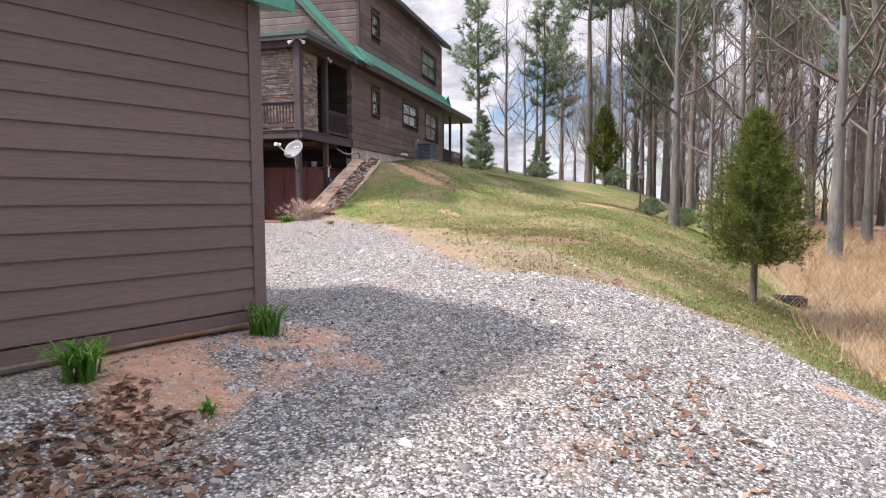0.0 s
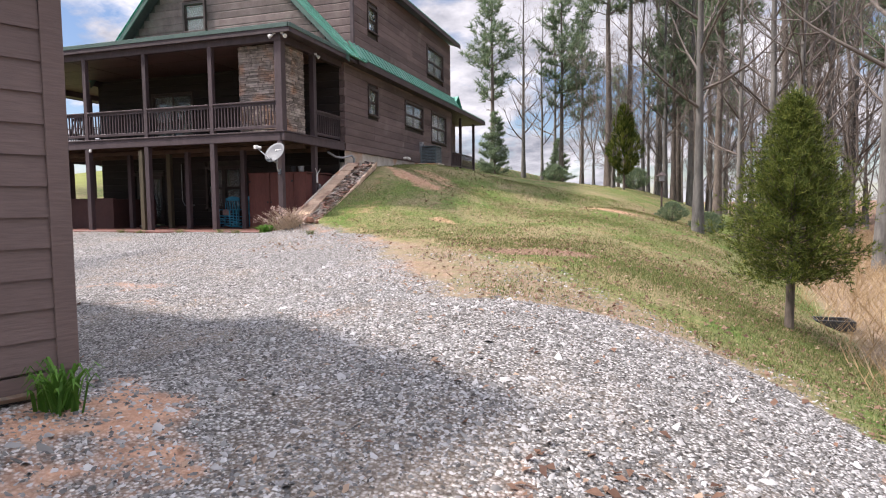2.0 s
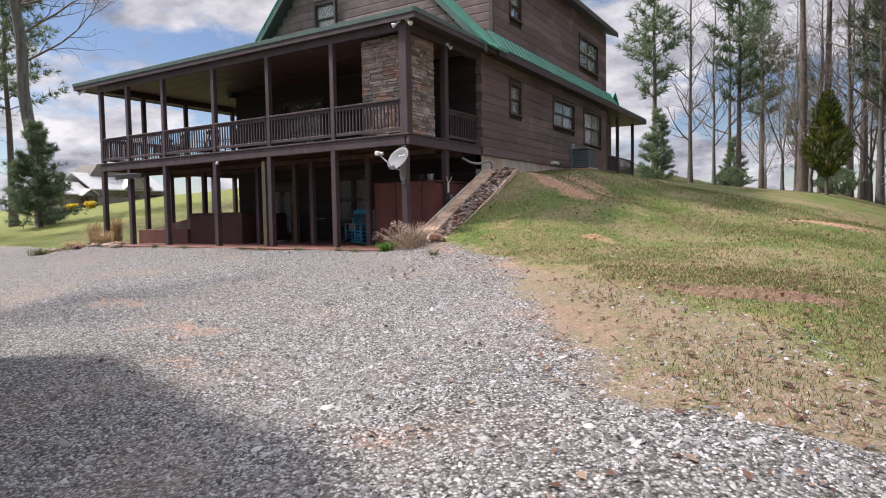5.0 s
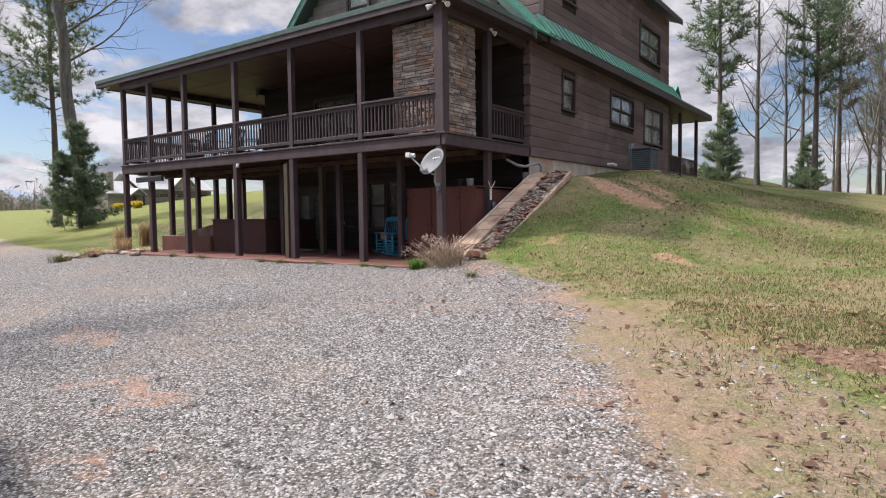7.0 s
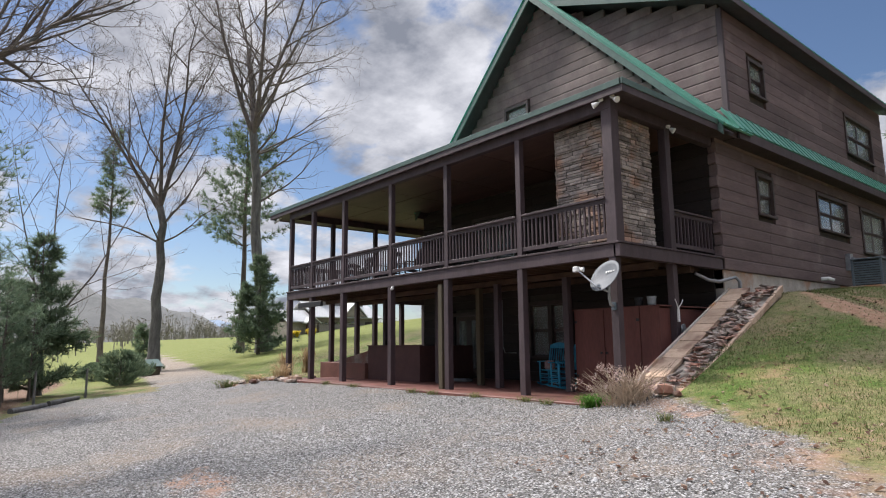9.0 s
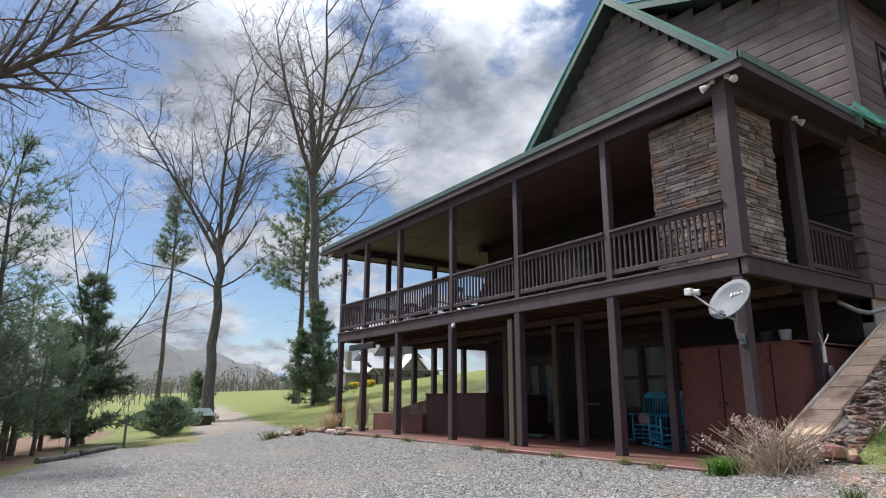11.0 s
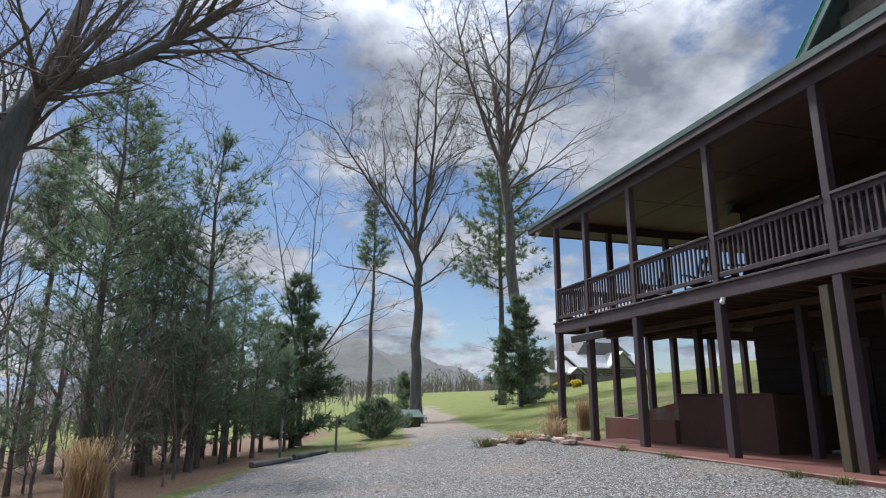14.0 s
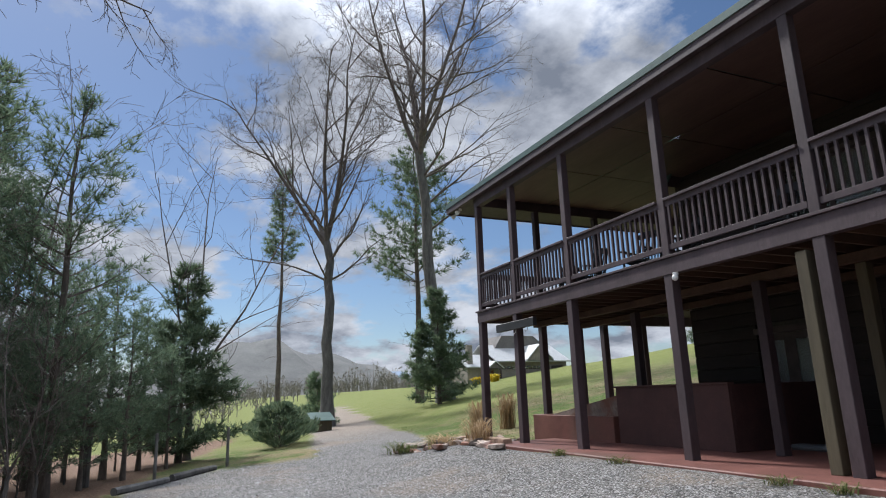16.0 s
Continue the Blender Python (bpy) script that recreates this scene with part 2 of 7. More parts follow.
M_rock = mat("creek rock", (0.22, 0.178, 0.152), (0.44, 0.36, 0.305), 6, 0.85, 0.7, 18, vary=0.45, c3=(0.26, 0.13, 0.09), stain=0.55)
M_siding = mat("taupe lap siding", (0.125, 0.088, 0.080), (0.15, 0.107, 0.097), 1.5, 0.62, 0.35, 60, (1, 0.12, 1), vary=0.03)
M_turq = mat("turquoise paint", (0.03, 0.25, 0.40), (0.055, 0.35, 0.52), 6, 0.45, 0.1, 40, vary=0.1)
M_white = mat("white plastic", (0.62, 0.62, 0.60), (0.74, 0.74, 0.72), 8, 0.4, 0.05, 50)
M_grey = mat("grey metal", (0.22, 0.23, 0.24), (0.33, 0.34, 0.35), 6, 0.45, 0.1, 40, metal=0.3)
M_dish = mat("pale grey dish", (0.11, 0.12, 0.132), (0.15, 0.162, 0.175), 4, 0.6, 0.05, 40, spec=0.3)
M_ac = mat("slate grey enamel", (0.075, 0.098, 0.115), (0.11, 0.138, 0.16), 4, 0.45, 0.1, 40)
M_black = mat("black metal", (0.015, 0.015, 0.016), (0.03, 0.03, 0.032), 6, 0.5, 0.1, 40)
M_curtain = mat("pale curtain", (0.16, 0.15, 0.13), (0.26, 0.25, 0.22), 4, 0.9, 0.2, 30)
# the dimness of the rooms is put into this plaster's dark colour
M_inside = mat("plaster with room dimness in colour", (0.05, 0.045, 0.04), (0.08, 0.07, 0.06), 3, 0.9, 0.1, 20)
M_frame = mat("dark window trim", (0.045, 0.031, 0.028), (0.075, 0.054, 0.05), 4, 0.5, 0.2, 40)


def glass():
    m = bpy.data.materials.new("window glass")
    m.use_nodes = True
    b = m.node_tree.nodes["Principled BSDF"]
    b.inputs["Base Color"].default_value = (0.8, 0.86, 0.84, 1)
    b.inputs["Roughness"].default_value = 0.03
    b.inputs["Transmission Weight"].default_value = 0.85
    b.inputs["IOR"].default_value = 1.45
    b.inputs["Specular IOR Level"].default_value = 0.45
    return m


M_glass = glass()

# ---- log house: walls and roofs ----
SLAB = 1.15
XE, XW, YS, YN = -11.2, -22.8, 23.3, 36.9          # outer faces of the walls
Z1, Z2 = 4.0, 7.25                                  # floor and eave of the main storey
RIDGE_X, RIDGE_Z = -16.6, 13.5
house = empty("log_house", -17, 29, SLAB, "two-storey brown log house with green metal roofs on a bank", "house")


def plank_wall(parent, axis, at, out, a0, a1, z0, z1, step, holes=(), thick=0.07, top=None, name="log", material=None):
    """Rows of planks on a plane x=at (axis 'x') or y=at, between a0..a1 and z0..z1, around holes (b0,b1,c0,c1); top(z) clips a gable."""
    material = material or M_log
    z, k = z0, 0
    while z < z1 - 0.02:
        zt = min(z + step, z1)
        lo, hi = a0, a1
        if top:
            lo, hi = max(a0, top(zt)[0]), min(a1, top(zt)[1])
        spans = [(lo, hi)] if hi - lo > 0.1 else []
        for b0, b1, c0, c1 in holes:
            if c0 < zt - 0.03 and c1 > z + 0.03:
                nxt = []
                for s0, s1 in spans:
                    if b1 <= s0 or b0 >= s1:
                        nxt.append((s0, s1))
                    else:
                        nxt += [q for q in ((s0, b0), (b1, s1)) if q[1] - q[0] > 0.04]
                spans = nxt
        for s0, s1 in spans:
            cuts = [s0]
            while s1 - cuts[-1] > 4.6:
                cuts.append(cuts[-1] + rnd.uniform(2.6, 4.2))
            cuts.append(s1)
            for c, d in zip(cuts, cuts[1:]):
                bm = bmesh.new()
                # rounded outer face
                h, m_ = zt - z, 0.018
                prof = [(0, 0.003), (thick * 0.86, 0.003), (thick, 0.012 + m_), (thick, h - 0.012 - m_), (thick * 0.86, h - 0.004), (0, h - 0.004)]
                ends = []
                for e in (c + 0.003, d - 0.003):
                    ends.append([bm.verts.new((at + out * p, e, z + q) if axis == "x" else (e, at + out * p, z + q)) for p, q in prof])
                n = len(prof)
                for i in range(n):
                    j = (i + 1) % n
                    bm.faces.new((ends[0][i], ends[0][j], ends[1][j], ends[1][i]))
                bm.faces.new(ends[0][::-1]); bm.faces.new(ends[1])
                bmesh.ops.recalc_face_normals(bm, faces=bm.faces[:])
                part(name, bm, material, parent)
        z, k = zt, k + 1


def wall_sheet(name, axis, at, into, a0, a1, z0, z1, holes, parent, material):
    """A wall with thickness and openings through it, in strips round the openings."""
    bm = bmesh.new()
    cuts_a = sorted({a0, a1, *[h[0] for h in holes], *[h[1] for h in holes]})
    cuts_z = sorted({z0, z1, *[h[2] for h in holes], *[h[3] for h in holes]})
    for p, q in zip(cuts_a, cuts_a[1:]):
        for r, s in zip(cuts_z, cuts_z[1:]):
            ma, mz = (p + q) / 2, (r + s) / 2
            if any(h[0] < ma < h[1] and h[2] < mz < h[3] for h in holes):
                continue
            if axis == "x":
                box(bm, at, at + into, p, q, r, s)
            else:
                box(bm, p, q, at, at + into, r, s)
    bmesh.ops.remove_doubles(bm, verts=bm.verts[:], dist=0.0005)
    return part(name, bm, material, parent)


def window(parent, axis, at, out, a0, a1, z0, z1, sashes=1, curtain=True, trim=0.09):
    """A framed double-hung window in an opening; out is the way the wall faces."""
    def b(p0, p1, q0, q1, r0, r1, bev=0.0):
        return bx(at + out * r0, at + out * r1, p0, p1, q0, q1, bev) if axis == "x" else bx(p0, p1, at + out * r0, at + out * r1, q0, q1, bev)
    w = part("window", b(a0 - trim, a1 + trim, z1, z1 + trim + 0.02, 0.0, 0.115, 0.006), M_frame, parent)
    part("sill", b(a0 - trim - 0.03, a1 + trim + 0.03, z0 - 0.07, z0, -0.05, 0.14, 0.006), M_frame, w)
    for p0, p1 in ((a0 - trim, a0), (a1, a1 + trim)):
        part("window_frame", b(p0, p1, z0, z1, 0.0, 0.11, 0.006), M_frame, w)
    ws = (a1 - a0) / sashes
    for s in range(sashes):
        p0, p1 = a0 + s * ws, a0 + (s + 1) * ws
        zm = (z0 + z1) / 2
        for q0, q1, r in ((z0, zm, -0.02), (zm, z1, 0.01)):
            fb = bmesh.new()
            for c in ((p0, p0 + 0.05, q0, q1), (p1 - 0.05, p1, q0, q1), (p0 + 0.05, p1 - 0.05, q0, q0 + 0.045), (p0 + 0.05, p1 - 0.05, q1 - 0.045, q1)):
                if axis == "x":
                    box(fb, at + out * (r - 0.02), at + out * (r + 0.02), *c)
                else:
                    box(fb, c[0], c[1], at + out * (r - 0.02), at + out * (r + 0.02), c[2], c[3])
            part("sash", fb, M_frame, w)
            g = part("pane", b(p0 + 0.05, p1 - 0.05, q0 + 0.045, q1 - 0.045, r - 0.004, r + 0.004), M_glass, w)
            g.visible_shadow = False
        if curtain:
            cbm = bmesh.new()
            n = 14
            vs = []
            for i in range(n + 1):
                a = p0 + (p1 - p0) * i / n
                d = -0.13 + 0.02 * math.sin(i * 2.1)
                vs.append([cbm.verts.new((at + out * d, a, zz) if axis == "x" else (a, at + out * d, zz)) for zz in (z0 + (z1 - z0) * 0.45, z1 + 0.02)])
            for i in range(n):
                cbm.faces.new((vs[i][0], vs[i + 1][0], vs[i + 1][1], vs[i][1]))
            cu = part("blind", cbm, M_curtain, w)
            sm = cu.modifiers.new("thickness", "SOLIDIFY")
            sm.thickness = 0.006
    return w


# openings: (from, to, bottom, top)
E_holes = [(25.47, 26.32, 5.65, 6.65), (29.6, 32.02, 5.7, 6.73), (33.43, 35.9, 5.3, 6.75)]
D_holes = [(25.55, 26.4, 9.05, 9.95), (32.85, 35.45, 8.75, 10.05)]
S_holes = [(-18.1, -17.2, 8.98, 10.02)]
L_holes = [(-20.95, -19.65, 1.18, 3.25), (-17.35, -16.65, 1.9, 3.45), (-16.5, -15.8, 1.9, 3.45)]
P_holes = [(-19.9, -18.0, 4.32, 6.5), (-15.6, -14.0, 5.0, 6.4)]

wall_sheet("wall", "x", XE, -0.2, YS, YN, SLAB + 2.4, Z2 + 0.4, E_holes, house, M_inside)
plank_wall(house, "x", XE, 1, YS - 0.02, YN, Z1, Z2 + 0.1, 0.29, [(h[0] - 0.09, h[1] + 0.09, h[2] - 0.07, h[3] + 0.11) for h in E_holes])
for h in E_holes:
    window(house, "x", XE, 1, *h, sashes=1 if h[1] - h[0] < 1.2 else 2)
# log ends at the front corner
z = Z1
while z < Z2 - 0.1:
    part("log_end", bx(XE - 0.12, XE + 0.10, YS - 0.02 - (0.07 if int((z - Z1) / 0.29) % 2 else 0.02), YS - 0.02, z + 0.01, z + 0.28, 0.02), M_log, house)
    z += 0.29
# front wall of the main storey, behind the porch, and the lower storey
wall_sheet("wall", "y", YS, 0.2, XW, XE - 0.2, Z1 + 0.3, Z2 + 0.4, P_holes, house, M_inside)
# planks of both storeys here take the log colour darkened for shade
plank_wall(house, "y", YS, -1, XW, XE - 0.12, Z1 + 0.3, Z2 + 0.1, 0.29, [(h[0] - 0.09, h[1] + 0.09, h[2] - 0.07, h[3] + 0.11) for h in P_holes], material=M_log_shade)
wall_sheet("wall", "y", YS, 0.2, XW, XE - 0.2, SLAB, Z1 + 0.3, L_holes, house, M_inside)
plank_wall(house, "y", YS, -1, XW, XE - 0.2, SLAB, Z1, 0.29, [(h[0] - 0.09, h[1] + 0.09, h[2] - 0.07, h[3] + 0.11) for h in L_holes], material=M_log_shade)
for h in P_holes + L_holes[1:]:
    window(house, "y", YS, -1, *h, sashes=2 if h[1] - h[0] > 1.2 else 1, curtain=False)
# west and north walls
wall_sheet("wall", "x", XW, 0.2, YS + 0.2, YN, SLAB, 7.3, [], house, M_log)
plank_wall(house, "x", XW, -1, YS, YN, SLAB, 7.3, 0.29)
wall_sheet("wall", "x", XW + 0.35, 0.2, 27.1, YN, 7.3, 11.0, [], house, M_log)
plank_wall(house, "x", XW + 0.35, -1, 27.0, YN, 7.3, 11.0, 0.29)
wall_sheet("wall", "y", YN, -0.2, XW + 0.2, XE - 0.2, SLAB, 11.1, [], house, M_log)
# floors inside, so that no light leaks through
part("floor", bx(XW + 0.2, XE - 0.2, YS + 0.2, YN - 0.2, Z1 + 0.02, Z1 + 0.28), M_inside, house)
part("floor", bx(XW + 0.2, XE - 0.2, YS + 0.2, YN - 0.2, Z2 + 0.02, Z2 + 0.3), M_inside, house)

# gable wall at the front
def gable_span(z):
    d = (RIDGE_Z - 0.15 - z) / 1.03
    return RIDGE_X - d, RIDGE_X + d


wall = bmesh.new()
slab(wall, [(-22.25, YS, 7.65), (-10.95, YS, 7.65), (RIDGE_X, YS, RIDGE_Z - 0.2)], (0, 0.2, 0))
gable = part("gable_wall", wall, M_inside, house)
plank_wall(house, "y", YS, -1, -22.9, XE, 7.6, 13.1, 0.29, [(h[0] - 0.09, h[1] + 0.09, h[2] - 0.07, h[3] + 0.11) for h in S_holes], top=gable_span)
window(house, "y", YS - 0.075, -1, *S_holes[0])
# dormer storey
YD = 24.2
wall_sheet("wall", "x", XE, -0.2, YD, YN, Z2 + 0.4, 11.1, D_holes, house, M_inside)
plank_wall(house, "x", XE, 1, YD, YN, Z2 + 0.35, 11.05, 0.29, [(h[0] - 0.09, h[1] + 0.09, h[2] - 0.07, h[3] + 0.11) for h in D_holes])
for h in D_holes:
    window(house, "x", XE, 1, *h, sashes=1 if h[1] - h[0] < 1.2 else 2)
part("corner_board", bx(XE - 0.05, XE + 0.1, YD - 0.1, YD, Z2 + 0.35, 11.05, 0.01), M_wood, house)


def dormer_span(z):
    top = RIDGE_Z - 0.2 - z
    return RIDGE_X, min(XE, RIDGE_X + top / 0.36)


def dormer_span_w(z):
    top = RIDGE_Z - 0.2 - z
    return max(XW + 0.35, RIDGE_X - top / 0.36), RIDGE_X


plank_wall(house, "y", YD, -1, RIDGE_X, XE, 7.7, 13.0, 0.29, top=dormer_span)
plank_wall(house, "y", 26.9, -1, XW, RIDGE_X, 7.7, 13.0, 0.29, top=dormer_span_w)
dw = bmesh.new()
slab(dw, [(RIDGE_X, YD, 7.7), (XE, YD, 7.7), (XE, YD, 11.1), (RIDGE_X, YD, 13.15)], (0, 0.15, 0))
slab(dw, [(XW + 0.35, 26.9, 7.7), (RIDGE_X, 26.9, 7.7), (RIDGE_X, 26.9, 13.15), (XW + 0.35, 26.9, 11.0)], (0, 0.15, 0))
part("wall", dw, M_inside, house)


def metal_roof(parent, p0, along, up, n_along, name="roof", thick=0.05):
    """A ribbed metal sheet: from corner p0, 'along' the eave and 'up' the slope; ribs run up the slope."""
    p0, along, up = Vector(p0), Vector(along), Vector(up)
    nrm = along.cross(up).normalized()
    if nrm.z < 0:
        nrm = -nrm
    bm = bmesh.new()
    slab(bm, [p0, p0 + along, p0 + along + up, p0 + up], nrm * thick)
    r = part(name, bm, M_green, parent)
    ribs = bmesh.new()
    a = along.normalized()
    for i in range(n_along + 1):
        c = p0 + along * (i / n_along) + nrm * thick
        slab(ribs, [c - a * 0.03, c + a * 0.03, c + a * 0.03 + up, c - a * 0.03 + up], nrm * 0.022)
    tagged(part("rib", ribs, M_green, r), kind="stuff")
    return r


SL = 1.03
# main roof over the front gable: the two steep slopes
for s in (1, -1):
    low_x = RIDGE_X + s * 5.95
    low_z = RIDGE_Z - 5.95 * SL
    if s < 0:
        low_x, low_z = RIDGE_X + s * 6.1, RIDGE_Z - 6.1 * SL
    up = Vector((RIDGE_X - low_x, 0, RIDGE_Z - low_z))
    metal_roof(house, (low_x, 22.75, low_z), (0, 1.5 if s > 0 else 4.2, 0), up, 4 if s > 0 else 11)
    # rake board under the roof's edge
    rk = bmesh.new()
    slab(rk, [(low_x, 22.74, low_z - 0.24), (low_x, 22.74, low_z - 0.01), (RIDGE_X, 22.74, RIDGE_Z - 0.01), (RIDGE_X, 22.74, RIDGE_Z - 0.24)], (0, 0.05, 0))
    part("rake_board", rk, M_drip, house)
    sf = bmesh.new()
    slab(sf, [(low_x, 22.8, low_z - 0.1), (low_x, YS, low_z - 0.1), (RIDGE_X, YS, RIDGE_Z - 0.1), (RIDGE_X, 22.8, RIDGE_Z - 0.1)], (0, 0, -0.03))
    part("soffit", sf, M_wood, house)
# upper roof over the dormers, low slopes
for s in (1, -1):
    y0 = 23.65 if s > 0 else 26.3
    ex, ez = RIDGE_X + s * 5.88, 11.17
    up = Vector((RIDGE_X - ex, 0, RIDGE_Z + 0.06 - ez))
    metal_roof(house, (ex, y0, ez), (0, 37.55 - y0, 0), up, 34 if s > 0 else 28)
    part("fascia", bx(ex - 0.02, ex + 0.03, y0, 37.55, ez - 0.2, ez - 0.01, 0.005), M_wood, house)
    sf = bmesh.new()
    slab(sf, [(ex, y0 + 0.03, ez - 0.14), (ex, 37.5, ez - 0.14), (RIDGE_X, 37.5, RIDGE_Z - 0.1), (RIDGE_X, y0 + 0.03, RIDGE_Z - 0.1)], (0, 0, -0.03))
    part("soffit", sf, M_wood, house)
    rk = bmesh.new()
    slab(rk, [(ex, y0 - 0.01, ez - 0.2), (ex, y0 - 0.01, ez + 0.01), (RIDGE_X, y0 - 0.01, RIDGE_Z + 0.06), (RIDGE_X, y0 - 0.01, RIDGE_Z - 0.15)], (0, 0.05, 0))
    part("rake_board", rk, M_drip, house)
# skirt roof between the storeys on the east side
metal_roof(house, (-10.72, 23.7, 7.49), (0, 13.6, 0), (-0.42, 0, 0.62), 34, "skirt_roof")
part("fascia", bx(-10.74, -10.69, 23.7, 37.3, 7.24, 7.48, 0.005), M_wood, house)
part("soffit", bx(XE + 0.075, -10.74, 23.7, 37.3, 7.26, 7.3), M_wood, house)
# foundation under the siding
part("foundation", bx(XE - 0.2, XE + 0.03, YS, YN, 3.0, Z1 - 0.004), M_conc, house)
# lower front door: two glazed leaves
door = part("door", bx(-21.07, -19.53, YS - 0.12, YS, 3.25, 3.38, 0.006), M_frame, house, "dark double patio door with glass panes")
for x0 in (-20.95, -20.3):
    f = bmesh.new()
    for c in ((x0, x0 + 0.13, 1.2, 3.25), (x0 + 0.52, x0 + 0.65, 1.2, 3.25), (x0 + 0.13, x0 + 0.52, 1.2, 1.45), (x0 + 0.13, x0 + 0.52, 3.1, 3.25)):
        box(f, c[0], c[1], YS - 0.05, YS, c[2], c[3])
    part("door_leaf", f, M_frame, door)
    g = part("pane", bx(x0 + 0.13, x0 + 0.52, YS - 0.03, YS - 0.02, 1.45, 3.1), M_glass, door)
    g.visible_shadow = False
part("door_handle", bx(-20.33, -20.29, YS - 0.13, YS - 0.05, 2.1, 2.25, 0.005), M_grey, door)

# ---- porch: deck, posts, roof ----
YF = 19.1                                           # front line of the posts
PX = [-11.3, -13.82, -16.47, -19.05, -21.77, -23.92, -25.65]
porch = empty("porch", -18.4, 21.2, SLAB, "raised wraparound porch of dark brown timber with deck", "porch")
part("rim_beam", bx(-25.75, -11.2, YF - 0.09, YF + 0.05, 3.98, 4.24, 0.006), M_wood, porch)
part("rim_beam", bx(-11.25, -11.1, YF - 0.09, YS - 0.15, 3.98, 4.24, 0.006), M_wood, porch)
part("rim_beam", bx(-25.75, -25.6, YF + 0.05, 27.0, 3.98, 4.24, 0.006), M_wood, porch)
y = YF - 0.12
while y < YS - 0.1:
    part("deck_board", bx(-25.8, -11.08, y, y + 0.137, 4.245, 4.285, 0.004), M_wood, porch)
    y += 0.142
part("deck_floor", bx(-25.75, -22.9, YS - 0.08, 27.0, 4.245, 4.285), M_wood, porch)
x = -25.3
while x < -11.4:
    part("joist", bx(x, x + 0.05, YF + 0.05, YS - 0.1, 4.0, 4.24), M_joist, porch)
    x += 0.41
for yb in (20.5, 22.0):
    part("girder", bx(-25.5, -11.3, yb, yb + 0.15, 3.86, 3.995, 0.006), M_joist, porch)
# posts, below and above the deck
for i, x in enumerate(PX):
    w = 0.085
    zb = gz(x, YF) - 0.1 if x < -23 else SLAB - 0.02
    part("post", bx(x - w, x + w, YF - 0.08, YF + 0.09, zb, 3.98, 0.008), M_wood, porch)
    if i:
        part("post", bx(x - 0.075, x + 0.075, YF - 0.06, YF + 0.09, 4.285, 7.05, 0.008), M_wood, porch)
part("corner_post", bx(-11.42, -11.17, YF - 0.06, YF + 0.2, 4.285, 7.05, 0.01), M_wood, porch)
for y, lo, hi in ((21.16, 1, 1), (20.9, 0, 0)):
    if lo:
        part("post", bx(-11.36, -11.19, y - 0.085, y + 0.085, SLAB, 3.98, 0.008), M_wood, porch)
        part("post", bx(-11.36, -11.18, y - 0.1, y + 0.1, 4.285, 7.05, 0.008), M_wood, porch)
for y, upper in ((20.85, 1), (22.0, 0), (22.85, 1), (24.2, 0), (25.4, 1)):
    part("post", bx(-25.69, -25.52, y - 0.085, y + 0.085, gz(-25.6, y) - 0.1, 3.98, 0.008), M_wood, porch)
    if upper:
        part("post", bx(-25.68, -25.53, y - 0.075, y + 0.075, 4.285, 7.05, 0.008), M_wood, porch)
for x, y, m_ in ((-16.76, 19.13, M_treated), (-15.85, 20.3, M_wood), (-22.4, 21.2, M_wood), (-18.6, 20.5, M_wood), (-13.68, 20.5, M_wood), (-17.05, 20.75, M_treated)):
    part("post", bx(x - 0.08, x + 0.08, y - 0.08, y + 0.08, SLAB, 3.86, 0.008), m_, porch)
# beams under the porch roof
part("roof_beam", bx(-25.75, -11.17, YF - 0.06, YF + 0.1, 7.05, 7.28, 0.006), M_wood, porch)
part("roof_beam", bx(-11.36, -11.18, YF + 0.1, YS - 0.1, 7.05, 7.28, 0.006), M_wood, porch)
part("roof_beam", bx(-25.7, -25.53, YF + 0.1, 27, 7.05, 7.28, 0.006), M_wood, porch)
# ceiling panels with joints
x = -25.5
while x < -11.5:
    x1 = min(x + 2.44, -11.4)
    for y0, y1 in ((YF + 0.12, 21.2), (21.235, YS - 0.1)):
        part("ceiling_panel", bx(x, x1 - 0.035, y0, y1, 7.29, 7.305), M_ceil, porch)
    x += 2.44
part("ceiling_panel", bx(-25.5, -22.9, YS - 0.08, 27, 7.29, 7.305), M_ceil, porch)
# soffit and fascia outside the beams
EX0, EX1, EY = -27.15, -10.8, 18.92
part("soffit", bx(EX0, EX1, EY, YF + 0.12, 7.285, 7.31), M_wood, porch)
part("soffit", bx(EX0, -25.52, YF + 0.12, 27.4, 7.285, 7.31), M_wood, porch)
part("soffit", bx(-11.4, EX1, YF + 0.12, 23.7, 7.285, 7.31), M_wood, porch)
for c in ((EX0, EX1, EY - 0.03, EY, 7.25, 7.46), (EX1, EX1 + 0.03, EY - 0.03, 23.72, 7.25, 7.46), (EX0 - 0.03, EX0, EY - 0.03, 27.4, 7.25, 7.46)):
    part("fascia", bx(*c, 0.005), M_wood, porch)
    d = list(c)
    part("drip_edge", bx(d[0] - 0.02, d[1] + 0.02, d[2] - 0.02, d[3] + 0.02, 7.40, 7.53, 0.004), M_drip, porch)


